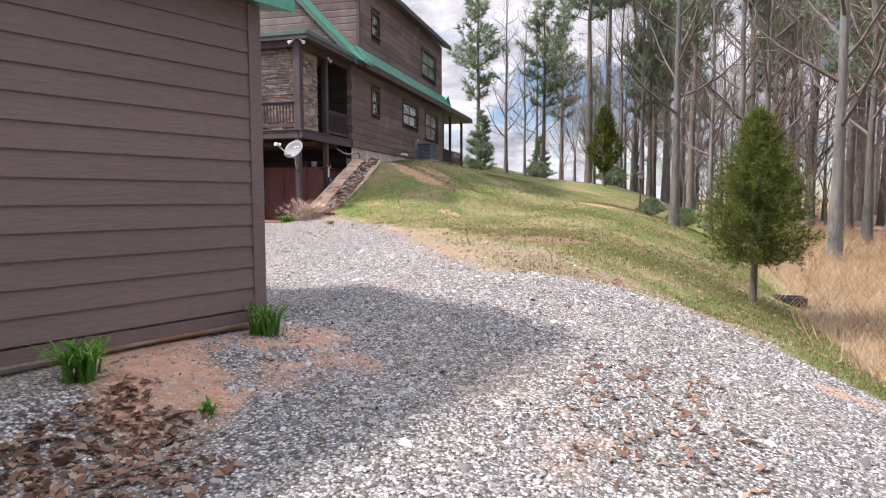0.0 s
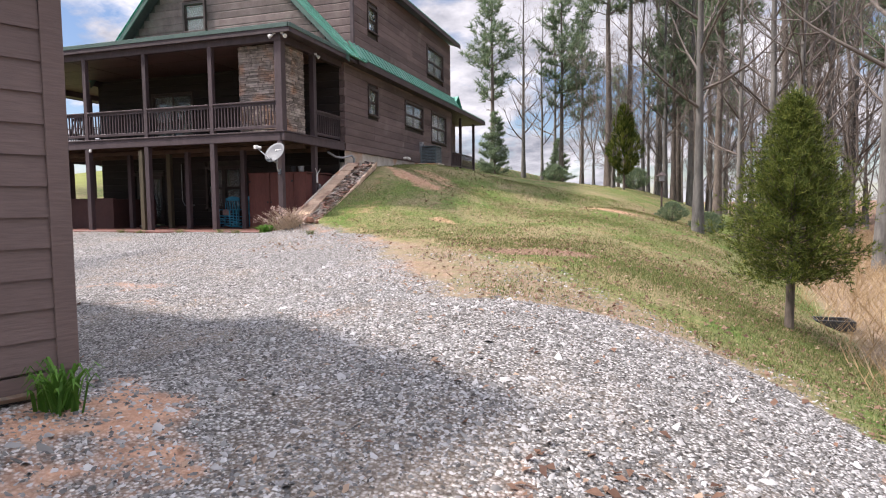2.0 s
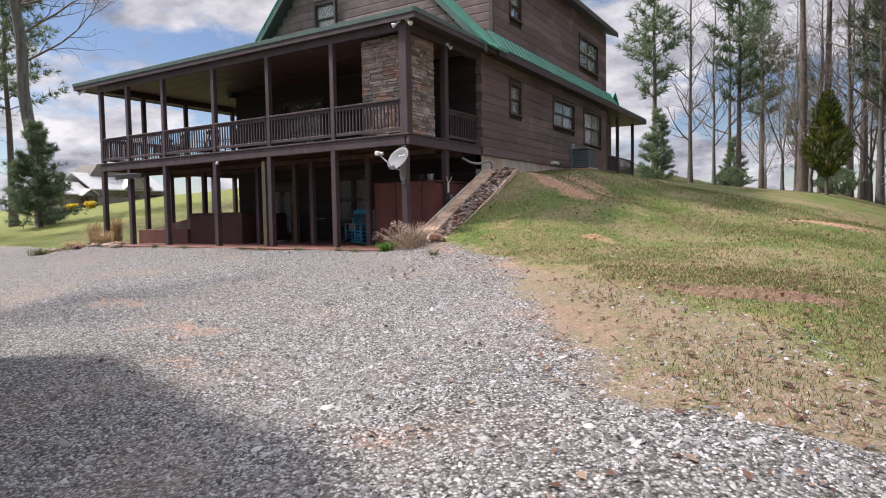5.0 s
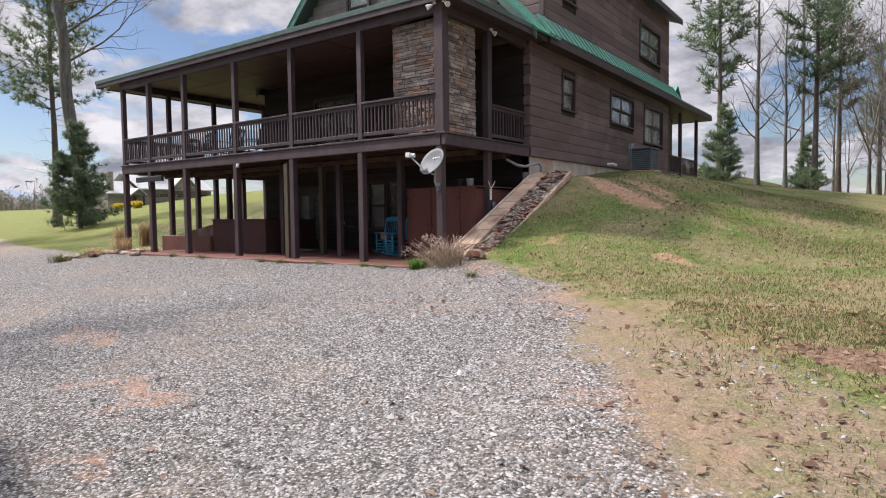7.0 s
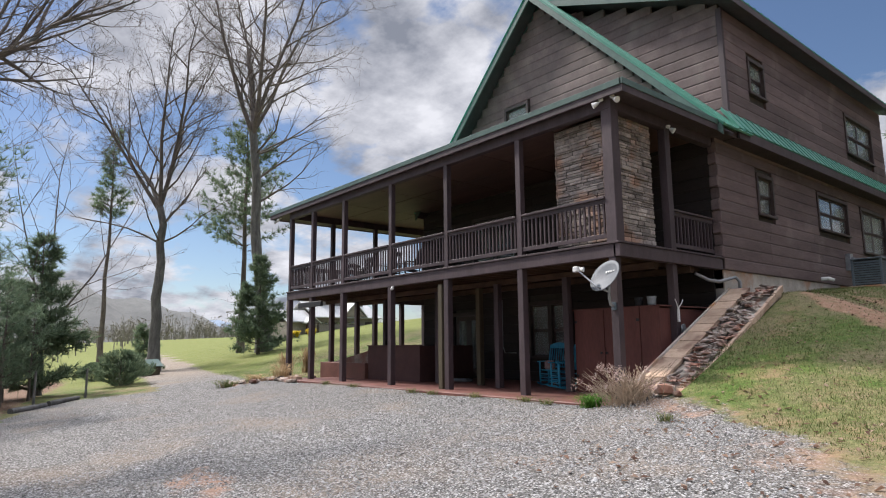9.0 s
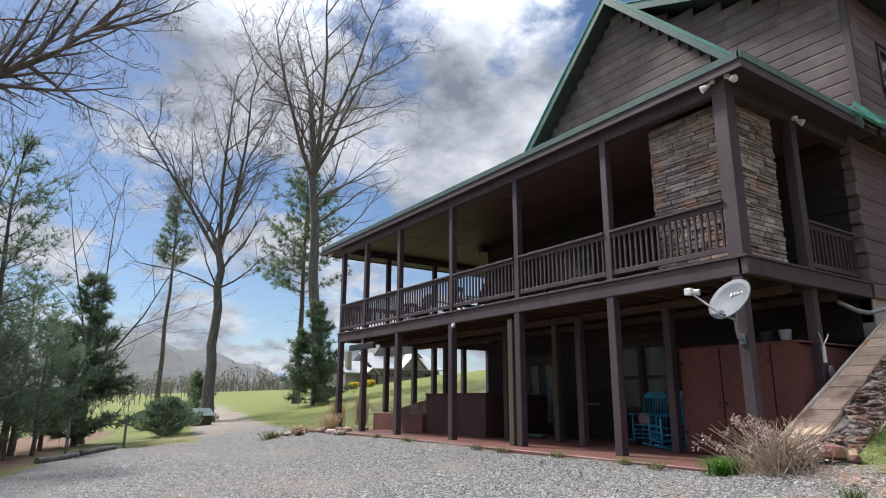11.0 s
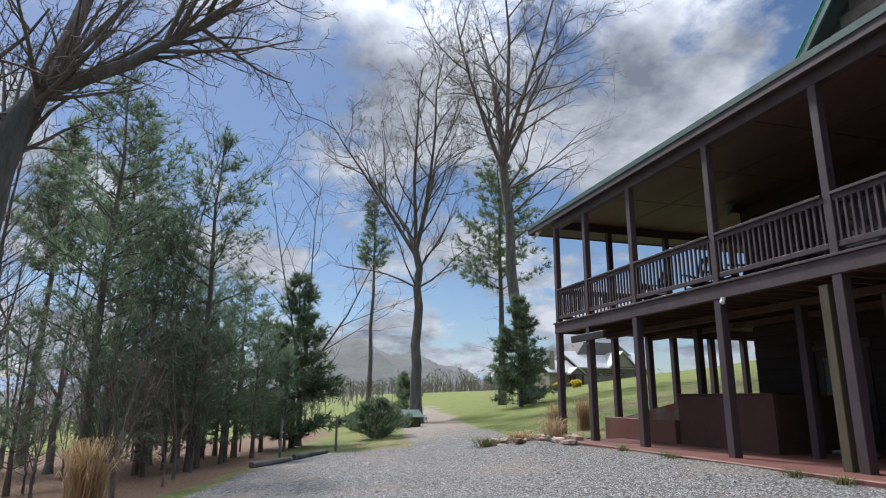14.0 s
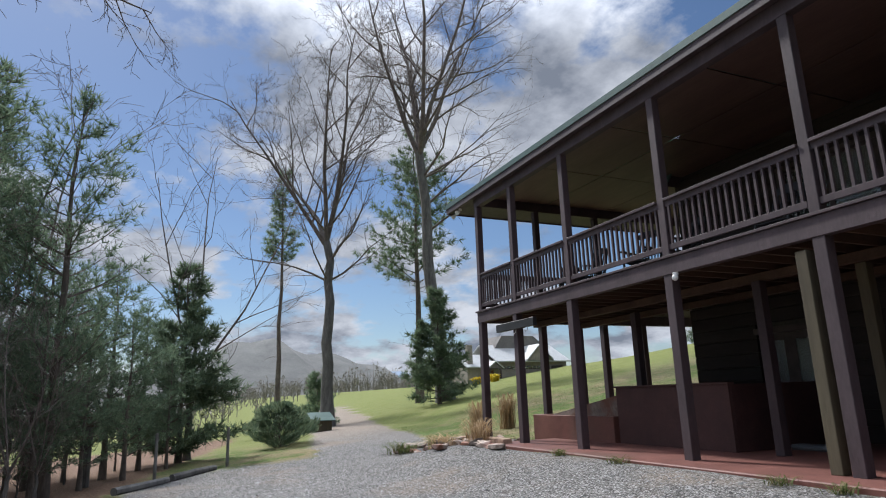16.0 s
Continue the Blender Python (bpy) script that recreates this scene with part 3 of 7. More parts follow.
def hip_sheet(pts, n, name="roof"):
    """A sloping roof sheet through four points: eave a-b, upper edge d-c, with ribs up the slope."""
    a, b, c, d = [Vector(p) for p in pts]
    bm = bmesh.new()
    slab(bm, [a, b, c, d], (0, 0, 0.04))
    r = part(name, bm, M_green, porch)
    ribs = bmesh.new()
    e = (b - a).normalized()
    n_dir = (d - a) - e * (d - a).dot(e)
    length = (b - a).length
    for i in range(n + 1):
        s = length * i / n
        p = a + e * s
        f = 1.0
        cut0, cut1 = (d - a).dot(e), (b - c).dot(e)
        if cut0 > 0.01 and s < cut0:
            f = s / cut0
        if cut1 > 0.01 and s > length - cut1:
            f = min(f, (length - s) / cut1)
        if f < 0.02:
            continue
        q = p + n_dir * f
        slab(ribs, [p - e * 0.025 + Vector((0, 0, 0.04)), p + e * 0.025 + Vector((0, 0, 0.04)), q + e * 0.025 + Vector((0, 0, 0.04)), q - e * 0.025 + Vector((0, 0, 0.04))], (0, 0, 0.025))
    tagged(part("rib", ribs, M_green, r), kind="stuff")


hip_sheet([(EX0, EY - 0.04, 7.47), (EX1 + 0.04, EY - 0.04, 7.47), (-13.2, YS, 8.42), (-22.9, YS, 8.42)], 70)
hip_sheet([(EX1 + 0.04, EY - 0.04, 7.47), (EX1 + 0.04, 23.75, 7.47), (-13.2, 23.75, 8.42), (-13.2, YS, 8.42)], 20)
hip_sheet([(EX0, 27.4, 7.47), (EX0, EY - 0.04, 7.47), (-22.9, YS, 8.42), (-22.9, 27.4, 8.42)], 30)
# closing board under the roof
part("fascia", bx(-25.4, -11.4, YS - 0.12, YS - 0.08, 7.31, 7.62), M_wood, porch)


def railing(x0, y0, x1, y1, n):
    """A run of railing between two posts: rails with square balusters."""
    r = empty("deck_railing", (x0 + x1) / 2, (y0 + y1) / 2, 4.285, "dark brown wooden railing with square balusters between porch posts", "railing", "porch railings")
    along_x = abs(x1 - x0) > abs(y1 - y0)

    def b(s0, s1, z0, z1, w, bev=0.004):
        if along_x:
            return bx(x0 + (x1 - x0) * s0, x0 + (x1 - x0) * s1, y0 - w, y0 + w, z0, z1, bev)
        return bx(x0 - w, x0 + w, y0 + (y1 - y0) * s0, y0 + (y1 - y0) * s1, z0, z1, bev)
    part("top_rail", b(0, 1, 5.19, 5.235, 0.07), M_rail, r)
    part("rail", b(0, 1, 5.10, 5.19, 0.02), M_rail, r)
    part("rail", b(0, 1, 4.38, 4.47, 0.022), M_rail, r)
    length = math.hypot(x1 - x0, y1 - y0)
    for i in range(n):
        s = (i + 0.5) / n
        part("baluster", b(s - 0.019 / length, s + 0.019 / length, 4.40, 5.16, 0.019, 0.0), M_rail, r)


for a, b_ in zip(PX, PX[1:]):
    railing(a - 0.09 if a != PX[0] else a - 0.12, YF - 0.02, b_ + 0.08, YF - 0.02, max(8, round((a - b_) / 0.135)))
railing(-11.27, 21.27, -11.27, YS - 0.2, 12)
for a, b_ in ((YF, 20.85), (20.85, 22.85), (22.85, 25.4)):
    railing(-25.6, a + 0.1, -25.6, b_ - 0.1, round((b_ - a) / 0.135))

# patio slab below
patio = tagged(part("patio_slab", bx(-24.6, -11.1, 18.45, YS, SLAB - 0.35, SLAB, 0.015), M_slab), "red painted concrete patio slab under the porch", "patio", kind="structure")

# ---- ground ----
def lines(lo, hi, f0, f1, step, grow=1.22):
    mid = list(np.arange(f0, f1 + 1e-6, step))
    out, s = [], step
    v = f0
    while v > lo:
        s *= grow; v -= s; out.append(v)
    left = out[::-1]
    out, s, v = [], step, mid[-1]
    while v < hi:
        s *= grow; v += s; out.append(v)
    return np.array(left + mid + out)


GX = lines(-2600, 2600, -29.0, 6.0, 0.16)
GY = lines(-2600, 2600, -3.0, 28.0, 0.16)
X, Y = np.meshgrid(GX, GY)
Z = land(X, Y)
nx, ny = len(GX), len(GY)
verts = np.stack([X, Y, Z], -1).reshape(-1, 3)
idx = np.arange(nx * ny).reshape(ny, nx)
faces = np.stack([idx[:-1, :-1], idx[:-1, 1:], idx[1:, 1:], idx[1:, :-1]], -1).reshape(-1, 4)
gm = bpy.data.meshes.new("ground")
gm.from_pydata(verts.tolist(), [], faces.tolist())
gm.polygons.foreach_set("use_smooth", [True] * len(gm.polygons))


def wob(x, y, k, s=1.0):
    """A cheap smooth wobble for borders."""
    return s * (np.sin(x * 0.9 * k + 1.3 * y * k) * 0.5 + np.sin(2.1 * x * k - 1.7 * y * k + 1.1) * 0.3 + np.sin(4.3 * x * k + 3.7 * y * k + 2.0) * 0.2)


def covers(x, y):
    """How much gravel, bare clay, leaf litter and rough straw cover a place (the rest is grass)."""
    w1 = wob(x, y, 1.0)
    # the drive: its eastern border, and the sweep round to the west road
    east = -2.8 - (y - 9.2) * 0.56 - 0.4 * sstep(11, 14, y) + 0.3 * w1
    north = np.where(x > -12, 18.6 - 0.45 * np.clip(x + 10.5, 0, 20), 18.5) + 0.2 * w1
    g = sstep(1.5, -1.0, x - east) * sstep(1.2, -0.9, y - north)
    g = np.maximum(g, sstep(0.35, -0.35, y - 9.3 + 1.35 * np.clip(x - 0.1, 0, 6) - 0.12 * w1) * sstep(4.2, 2.6, x))
    south = np.where(x > -9, -40, 7.6 + 0.18 * (-9 - x)) + 0.4 * w1 + np.where(x < -9, 2.2 * sstep(-9, -13, x) - 2.2, 0)
    g = g * sstep(-0.6, 0.6, y - south) * sstep(-34, -27, x)
    # the road that leaves to the west
    cy = 16.4 + 0.21 * (-24 - x)
    road = sstep(0.9, -0.5, np.abs(y - cy) - 1.7 - 0.3 * w1) * sstep(-20, -26, x) * sstep(-160, -140, x)
    g = np.maximum(g, road)
    clay = np.zeros_like(g)
    for px, py, rx, ry, a in ((-12.3, 11.55, 1.4, 0.5, 0.7), (-9.3, 10.35, 1.2, 0.45, 0.72), (-8.1, 23.2, 1.5, 1.4, 1.0), (-8.6, 19.9, 0.8, 0.9, 0.6), (-6.0, 19.3, 0.5, 0.35, 0.7), (-8.2, 25.4, 1.1, 1.0, 0.8), (-1.7, 24.5, 1.7, 0.9, 0.95), (-4.0, 4.1, 1.15, 1.5, 1.0), (1.6, 6.5, 0.6, 0.35, 0.9),
                             (-6.2, 15.6, 1.8, 1.1, 0.5), (-4.2, 12.0, 1.5, 1.0, 0.45), (-9.0, 18.1, 1.4, 0.5, 0.6), (-3.7, 8.1, 0.7, 0.35, 0.55), (-1.05, 4.0, 0.3, 1.6, 0.5), (-7.7, 9.15, 0.7, 0.35, 0.85), (-8.5, 9.8, 0.6, 0.3, 0.7), (-5.0, 12.4, 1.6, 0.8, 0.4)):
        r = ((x - px) / rx) ** 2 + ((y - py) / ry) ** 2
        clay = np.maximum(clay, a * np.clip(1.15 - r + 0.8 * wob(x * 2.3, y * 2.3, 1.0) + 0.5 * wob(x * 6.1, y * 6.1, 1.0), 0, 1))
    leaf = np.zeros_like(g)
    for px, py, rx, ry, a in ((-4.1, 2.2, 1.1, 1.0, 1.0), (-4.4, 0.5, 0.95, 1.4, 1.0), (-2.3, 14.0, 1.2, 0.55, 0.9)):
        r = ((x - px) / rx) ** 2 + ((y - py) / ry) ** 2
        leaf = np.maximum(leaf, a * np.clip(1.3 - r + 0.4 * wob(x * 3, y * 3, 1.0), 0, 1))
    leaf = np.maximum(leaf, sstep(4.5, 8, x - 0.06 * y) * 0.95)                      # the woods' floor in the east
    leaf = np.maximum(leaf, sstep(11.5, 8.5, y + 0.25 * (x + 25)) * sstep(-17, -20, x) * sstep(-60, -45, x) * 0.9)
    straw = sstep(2.2, 3.6, x - 0.07 * (y - 12)) * sstep(9, 6, x - 0.06 * y) * sstep(4, 8, y)
    # trampled dry border between drive and lawn
    lawn = np.interp(y, [7, 9.2, 9.9, 10.4, 11, 12.5, 15, 17], [1.9, 0.8, 0.2, -0.4, -1.1, -2.5, -5.4, -8.3]) + 0.4 * w1
    band = sstep(0.9, -0.6, x - lawn) * sstep(6.5, 7.4, y) * sstep(19, 16.5, y) * sstep(-10.5, -9, x)
    straw = np.maximum(straw, band * 0.62)
    return g, clay, leaf, straw


g, c, l, s = covers(X.ravel(), Y.ravel())
attr = gm.attributes.new("cover", "FLOAT_COLOR", "POINT")
attr.data.foreach_set("color", np.stack([g, c, l, s], -1).ravel().astype(np.float32))


def ground_material():
    m = bpy.data.materials.new("yard ground")
    m.use_nodes = True
    t = m.node_tree
    L = t.links.new
    b = t.nodes["Principled BSDF"]
    geo = t.nodes.new("ShaderNodeNewGeometry")
    at = t.nodes.new("ShaderNodeAttribute"); at.attribute_name = "cover"
    sp = t.nodes.new("ShaderNodeSeparateColor"); L(at.outputs["Color"], sp.inputs[0])

    def noise_(scale, detail=6.0, rough=0.6):
        n = t.nodes.new("ShaderNodeTexNoise")
        n.inputs["Scale"].default_value, n.inputs["Detail"].default_value, n.inputs["Roughness"].default_value = scale, detail, rough
        L(geo.outputs["Position"], n.inputs["Vector"])
        return n.outputs["Fac"]

    def ramp(fac, *stops):
        r = t.nodes.new("ShaderNodeValToRGB")
        e = r.color_ramp.elements
        e[0].position, e[0].color = stops[0][0], (*stops[0][1], 1)
        e[1].position, e[1].color = stops[-1][0], (*stops[-1][1], 1)
        for p, c_ in stops[1:-1]:
            k = e.new(p); k.color = (*c_, 1)
        L(fac, r.inputs[0])
        return r.outputs[0]

    def mix(f, a, b_, mode="MIX"):
        n = t.nodes.new("ShaderNodeMix"); n.data_type, n.blend_type = "RGBA", mode
        for v, i in ((f, 0), (a, 6), (b_, 7)):
            if isinstance(v, (float, tuple)):
                n.inputs[i].default_value = v
            else:
                L(v, n.inputs[i])
        return n.outputs[2]

    def edge(mask, fac, amount=0.9, lo=0.4, hi=0.6):
        """A mask whose border is frayed by a noise."""
        a = t.nodes.new("ShaderNodeMath"); a.operation = "MULTIPLY_ADD"
        L(fac, a.inputs[0]); a.inputs[1].default_value = amount; a.inputs[2].default_value = -amount / 2
        d = t.nodes.new("ShaderNodeMath"); d.operation = "ADD"
        L(mask, d.inputs[0]); L(a.outputs[0], d.inputs[1])
        r = t.nodes.new("ShaderNodeMapRange"); r.interpolation_type = "SMOOTHSTEP"
        r.inputs[1].default_value, r.inputs[2].default_value = lo, hi
        L(d.outputs[0], r.inputs[0])
        return r.outputs[0]

    vor = t.nodes.new("ShaderNodeTexVoronoi"); vor.inputs["Scale"].default_value = 40
    L(geo.outputs["Position"], vor.inputs["Vector"])
    sepc = t.nodes.new("ShaderNodeSeparateColor"); L(vor.outputs["Color"], sepc.inputs[0])
    stone = ramp(sepc.outputs[0], (0.0, (0.07, 0.068, 0.065)), (0.35, (0.20, 0.197, 0.19)), (0.7, (0.34, 0.335, 0.325)), (1.0, (0.54, 0.53, 0.515)))
    # shade between the stones, painted as darker cell borders
    gap_shade = ramp(vor.outputs["Distance"], (0.3, (1, 1, 1)), (0.62, (0.36, 0.34, 0.32)))
    gravel = mix(1.0, stone, gap_shade, "MULTIPLY")
    n_mid = noise_(0.55, 7.0)
    gravel = mix(ramp(n_mid, (0.5, (0, 0, 0)), (0.7, (0.42, 0.42, 0.42))), gravel, (0.27, 0.205, 0.15, 1.0))
    pr = t.nodes.new("ShaderNodeSeparateXYZ"); L(geo.outputs["Position"], pr.inputs[0])
    mr_ = t.nodes.new("ShaderNodeMapRange"); mr_.interpolation_type = "SMOOTHSTEP"
    mr_.inputs[1].default_value, mr_.inputs[2].default_value, mr_.inputs[4].default_value = -30.0, -46.0, 0.55
    L(pr.outputs[0], mr_.inputs[0])
    # the track to the west is packed tan earth with little stone
    gravel = mix(mr_.outputs[0], gravel, ramp(noise_(5.0, 9.0, 0.75), (0.3, (0.21, 0.16, 0.115)), (0.7, (0.42, 0.34, 0.255))))
    n_fine = noise_(9.0, 8.0, 0.7)
    n_blade = noise_(60.0, 4.0, 0.7)
    grass = ramp(n_fine, (0.3, (0.055, 0.095, 0.018)), (0.5, (0.10, 0.165, 0.03)), (0.72, (0.21, 0.235, 0.075)))
    grass = mix(ramp(noise_(0.4, 7.0, 0.7), (0.40, (0, 0, 0)), (0.58, (0.88, 0.88, 0.88))), grass, ramp(n_fine, (0.3, (0.17, 0.14, 0.065)), (0.7, (0.36, 0.29, 0.17))))
    grass = mix(ramp(noise_(2.7, 9.0, 0.75), (0.5, (0, 0, 0)), (0.66, (0.6, 0.6, 0.6))), grass, ramp(n_blade, (0.3, (0.12, 0.085, 0.05)), (0.7, (0.33, 0.25, 0.16))))
    grass = mix(ramp(noise_(0.75, 8.0, 0.72), (0.53, (0, 0, 0)), (0.66, (0.6, 0.6, 0.6))), grass, ramp(n_fine, (0.3, (0.045, 0.10, 0.014)), (0.7, (0.11, 0.20, 0.035))))
    grass = mix(0.8, grass, ramp(n_blade, (0.35, (0.25, 0.25, 0.25)), (0.62, (1.15, 1.15, 1.15))), "MULTIPLY")
    # bare clay shows through the thin turf in spots
    grass = mix(ramp(noise_(1.15, 9.0, 0.78), (0.54, (0, 0, 0)), (0.68, (0.7, 0.7, 0.7))), grass, ramp(n_blade, (0.3, (0.20, 0.11, 0.065)), (0.7, (0.38, 0.24, 0.15))))
    px = t.nodes.new("ShaderNodeSeparateXYZ"); L(geo.outputs["Position"], px.inputs[0])
    mw = t.nodes.new("ShaderNodeMapRange"); mw.interpolation_type = "SMOOTHSTEP"
    mw.inputs[1].default_value, mw.inputs[2].default_value = -33.0, -44.0
    L(px.outputs[0], mw.inputs[0])
    grass = mix(mw.outputs[0], grass, ramp(noise_(0.6, 10.0, 0.8), (0.3, (0.105, 0.125, 0.035)), (0.5, (0.15, 0.17, 0.045)), (0.7, (0.21, 0.20, 0.08))))
    clay_c = ramp(n_fine, (0.3, (0.30, 0.155, 0.097)), (0.7, (0.46, 0.29, 0.20)))
    leaf_c = ramp(noise_(16.0, 6.0, 0.75), (0.3, (0.06, 0.035, 0.022)), (0.5, (0.17, 0.105, 0.07)), (0.72, (0.33, 0.235, 0.165)))
    straw_c = ramp(noise_(22.0, 9.0, 0.8), (0.3, (0.12, 0.085, 0.06)), (0.5, (0.22, 0.165, 0.115)), (0.7, (0.36, 0.275, 0.2)))
    n_edge = noise_(2.6, 8.0, 0.65)
    col = mix(edge(at.outputs["Alpha"], noise_(3.7, 9.0, 0.75), 1.3, 0.25, 0.75), grass, straw_c)
    col = mix(edge(sp.outputs[2], n_edge), col, leaf_c)
    col = mix(edge(sp.outputs[0], noise_(5.0, 9.0, 0.72), 1.2, 0.36, 0.66), col, gravel)
    col = mix(edge(sp.outputs[1], noise_(1.7, 10.0, 0.72), 1.5, 0.3, 1.15), col, clay_c)
    L(col, b.inputs["Base Color"])
    b.inputs["Roughness"].default_value, b.inputs["Specular IOR Level"].default_value = 0.92, 0.2
    inv = t.nodes.new("ShaderNodeMath"); inv.operation = "MULTIPLY_ADD"
    L(vor.outputs["Distance"], inv.inputs[0]); inv.inputs[1].default_value = -1.0; L(n_blade, inv.inputs[2])
    bp = t.nodes.new("ShaderNodeBump"); bp.inputs["Strength"].default_value, bp.inputs["Distance"].default_value = 0.7, 0.02
    L(inv.outputs[0], bp.inputs["Height"]); L(bp.outputs[0], b.inputs["Normal"])
    return m


M_ground = ground_material()
gm.materials.append(M_ground)
ground = tagged(new("ground", gm), "gravel drive, grassy bank, clay and leaf litter", "ground", kind="structure")

# ---- shed ----
SX, SY = -4.145, 5.035
shed = empty("shed", -8, 0, gz(-5, 3), "large shed with taupe lap siding on a low sill", "shed")
zb = 0.84
part("wall", bx(-12.4, SX - 0.03, -7.0, SY - 0.03, zb - 0.02, 3.75), M_siding, shed)
k = 0
z = zb
while z < 3.7:
    b_ = bmesh.new()
    slab(b_, [(SX - 0.03, -7, z), (SX + 0.012, -7, z), (SX - 0.004, -7, z + 0.215), (SX - 0.03, -7, z + 0.215)], (0, SY - 0.11 + 7, 0))
    part("siding_board", b_, M_siding, shed)
    b_ = bmesh.new()
    slab(b_, [(-12.4, SY - 0.03, z), (-12.4, SY + 0.012, z), (-12.4, SY - 0.012, z + 0.215), (-12.4, SY - 0.03, z + 0.215)], (12.4 + SX - 0.11, 0, 0))
    part("siding_board", b_, M_siding, shed)
    z += 0.204
part("corner_board", bx(SX - 0.03, SX + 0.025, SY - 0.11, SY + 0.025, zb - 0.02, 3.75, 0.003), M_siding, shed)
part("corner_board", bx(SX - 0.12, SX - 0.03, SY - 0.03, SY + 0.025, zb - 0.02, 3.75, 0.003), M_siding, shed)
part("sill", bx(-12.3, SX - 0.02, -6.95, SY - 0.03, zb - 0.16, zb - 0.02), M_conc, shed)
part("skirt_board", bx(SX - 0.05, SX + 0.004, -7, SY - 0.0, zb - 0.13, zb - 0.02, 0.003), M_siding, shed)
part("footing", bx(-12.25, SX - 0.12, -6.9, SY - 0.1, -0.9, zb - 0.16), M_conc, shed)
for s in (1, -1):
    rf = bmesh.new()
    ex = -8.04 + s * 4.1
    slab(rf, [(ex, -7.3, 3.72), (ex, SY + 0.3, 3.72), (-8.04, SY + 0.3, 4.62), (-8.04, -7.3, 4.62)], (0, 0, 0.12))
    part("roof", rf, M_green, shed)
gb = bmesh.new()
slab(gb, [(-12.4, SY - 0.15, 3.7), (SX, SY - 0.15, 3.7), (-8.04, SY - 0.15, 4.55)], (0, 0.12, 0))
part("gable_wall", gb, M_siding, shed)
# the shed stands at a slant to the drive
pivot = Matrix.Translation((SX, SY, 0))
shed.matrix_basis = pivot @ Matrix.Rotation(radians(-22.5), 4, "Z") @ pivot.inverted() @ shed.matrix_basis

# ---- plants ----
M_bark = mat("grey bark", (0.07, 0.067, 0.063), (0.165, 0.158, 0.148), 5, 0.95, 0.8, 22, (1, 1, 0.25), vary=0.25, depth=0.03)
M_twig = mat("grey brown twigs", (0.095, 0.08, 0.072), (0.19, 0.16, 0.14), 3, 0.95, 0.0, 30, vary=0.25)
M_pbark = mat("pine bark", (0.072, 0.06, 0.052), (0.15, 0.125, 0.105), 5, 0.95, 0.8, 20, (1, 1, 0.3), vary=0.2, depth=0.03)


def leaf_material(name, c1, c2, c3):
    """Leaves or needles: colour changes from clump to clump and from plant to plant, a little light passes through."""
    m = bpy.data.materials.new(name)
    m.use_nodes = True
    t = m.node_tree
    b = t.nodes["Principled BSDF"]
    geo = t.nodes.new("ShaderNodeNewGeometry")
    r = t.nodes.new("ShaderNodeValToRGB")
    r.color_ramp.elements[0].color, r.color_ramp.elements[1].color = (*c1, 1), (*c3, 1)
    k = r.color_ramp.elements.new(0.55); k.color = (*c2, 1)
    t.links.new(geo.outputs["Random Per Island"], r.inputs[0])
    hs = t.nodes.new("ShaderNodeHueSaturation")
    oi = t.nodes.new("ShaderNodeObjectInfo")
    mr = t.nodes.new("ShaderNodeMapRange"); mr.inputs[3].default_value, mr.inputs[4].default_value = 0.8, 1.2
    t.links.new(oi.outputs["Random"], mr.inputs[0]); t.links.new(mr.outputs[0], hs.inputs["Value"])
    t.links.new(r.outputs[0], hs.inputs["Color"]); t.links.new(hs.outputs[0], b.inputs["Base Color"])
    b.inputs["Roughness"].default_value, b.inputs["Specular IOR Level"].default_value = 0.7, 0.25
    tr = t.nodes.new("ShaderNodeBsdfTranslucent")
    t.links.new(hs.outputs[0], tr.inputs["Color"])
    ms = t.nodes.new("ShaderNodeMixShader"); ms.inputs[0].default_value = 0.42
    out = t.nodes["Material Output"]
    t.links.new(b.outputs[0], ms.inputs[1]); t.links.new(tr.outputs[0], ms.inputs[2]); t.links.new(ms.outputs[0], out.inputs["Surface"])
    return m


M_needle = leaf_material("pine needles", (0.10, 0.15, 0.095), (0.16, 0.22, 0.13), (0.23, 0.28, 0.17))
M_soft = leaf_material("soft young pine needles", (0.085, 0.13, 0.085), (0.135, 0.19, 0.12), (0.20, 0.25, 0.16))
M_soft.node_tree.nodes["Mix Shader"].inputs[0].default_value = 0.45
M_cedar = leaf_material("cedar sprays", (0.03, 0.05, 0.012), (0.09, 0.12, 0.024), (0.19, 0.20, 0.048))
M_bud = leaf_material("spring buds", (0.16, 0.11, 0.08), (0.20, 0.15, 0.10), (0.22, 0.20, 0.10))
M_grass = leaf_material("grass blades", (0.055, 0.082, 0.02), (0.115, 0.15, 0.042), (0.31, 0.25, 0.14))
M_lush = leaf_material("lush daylily leaves", (0.06, 0.15, 0.02), (0.10, 0.24, 0.035), (0.16, 0.32, 0.06))
M_straw = leaf_material("dry straw", (0.30, 0.20, 0.10), (0.42, 0.30, 0.17), (0.55, 0.43, 0.28))
M_dead = leaf_material("fallen leaves", (0.10, 0.055, 0.04), (0.22, 0.13, 0.09), (0.40, 0.30, 0.22))
M_gravel = leaf_material("grey gravel", (0.055, 0.053, 0.05), (0.205, 0.203, 0.20), (0.43, 0.426, 0.42))
M_gravel.node_tree.nodes["Mix Shader"].inputs[0].default_value = 0.0
M_gravel.node_tree.nodes["Principled BSDF"].inputs["Roughness"].default_value = 0.85


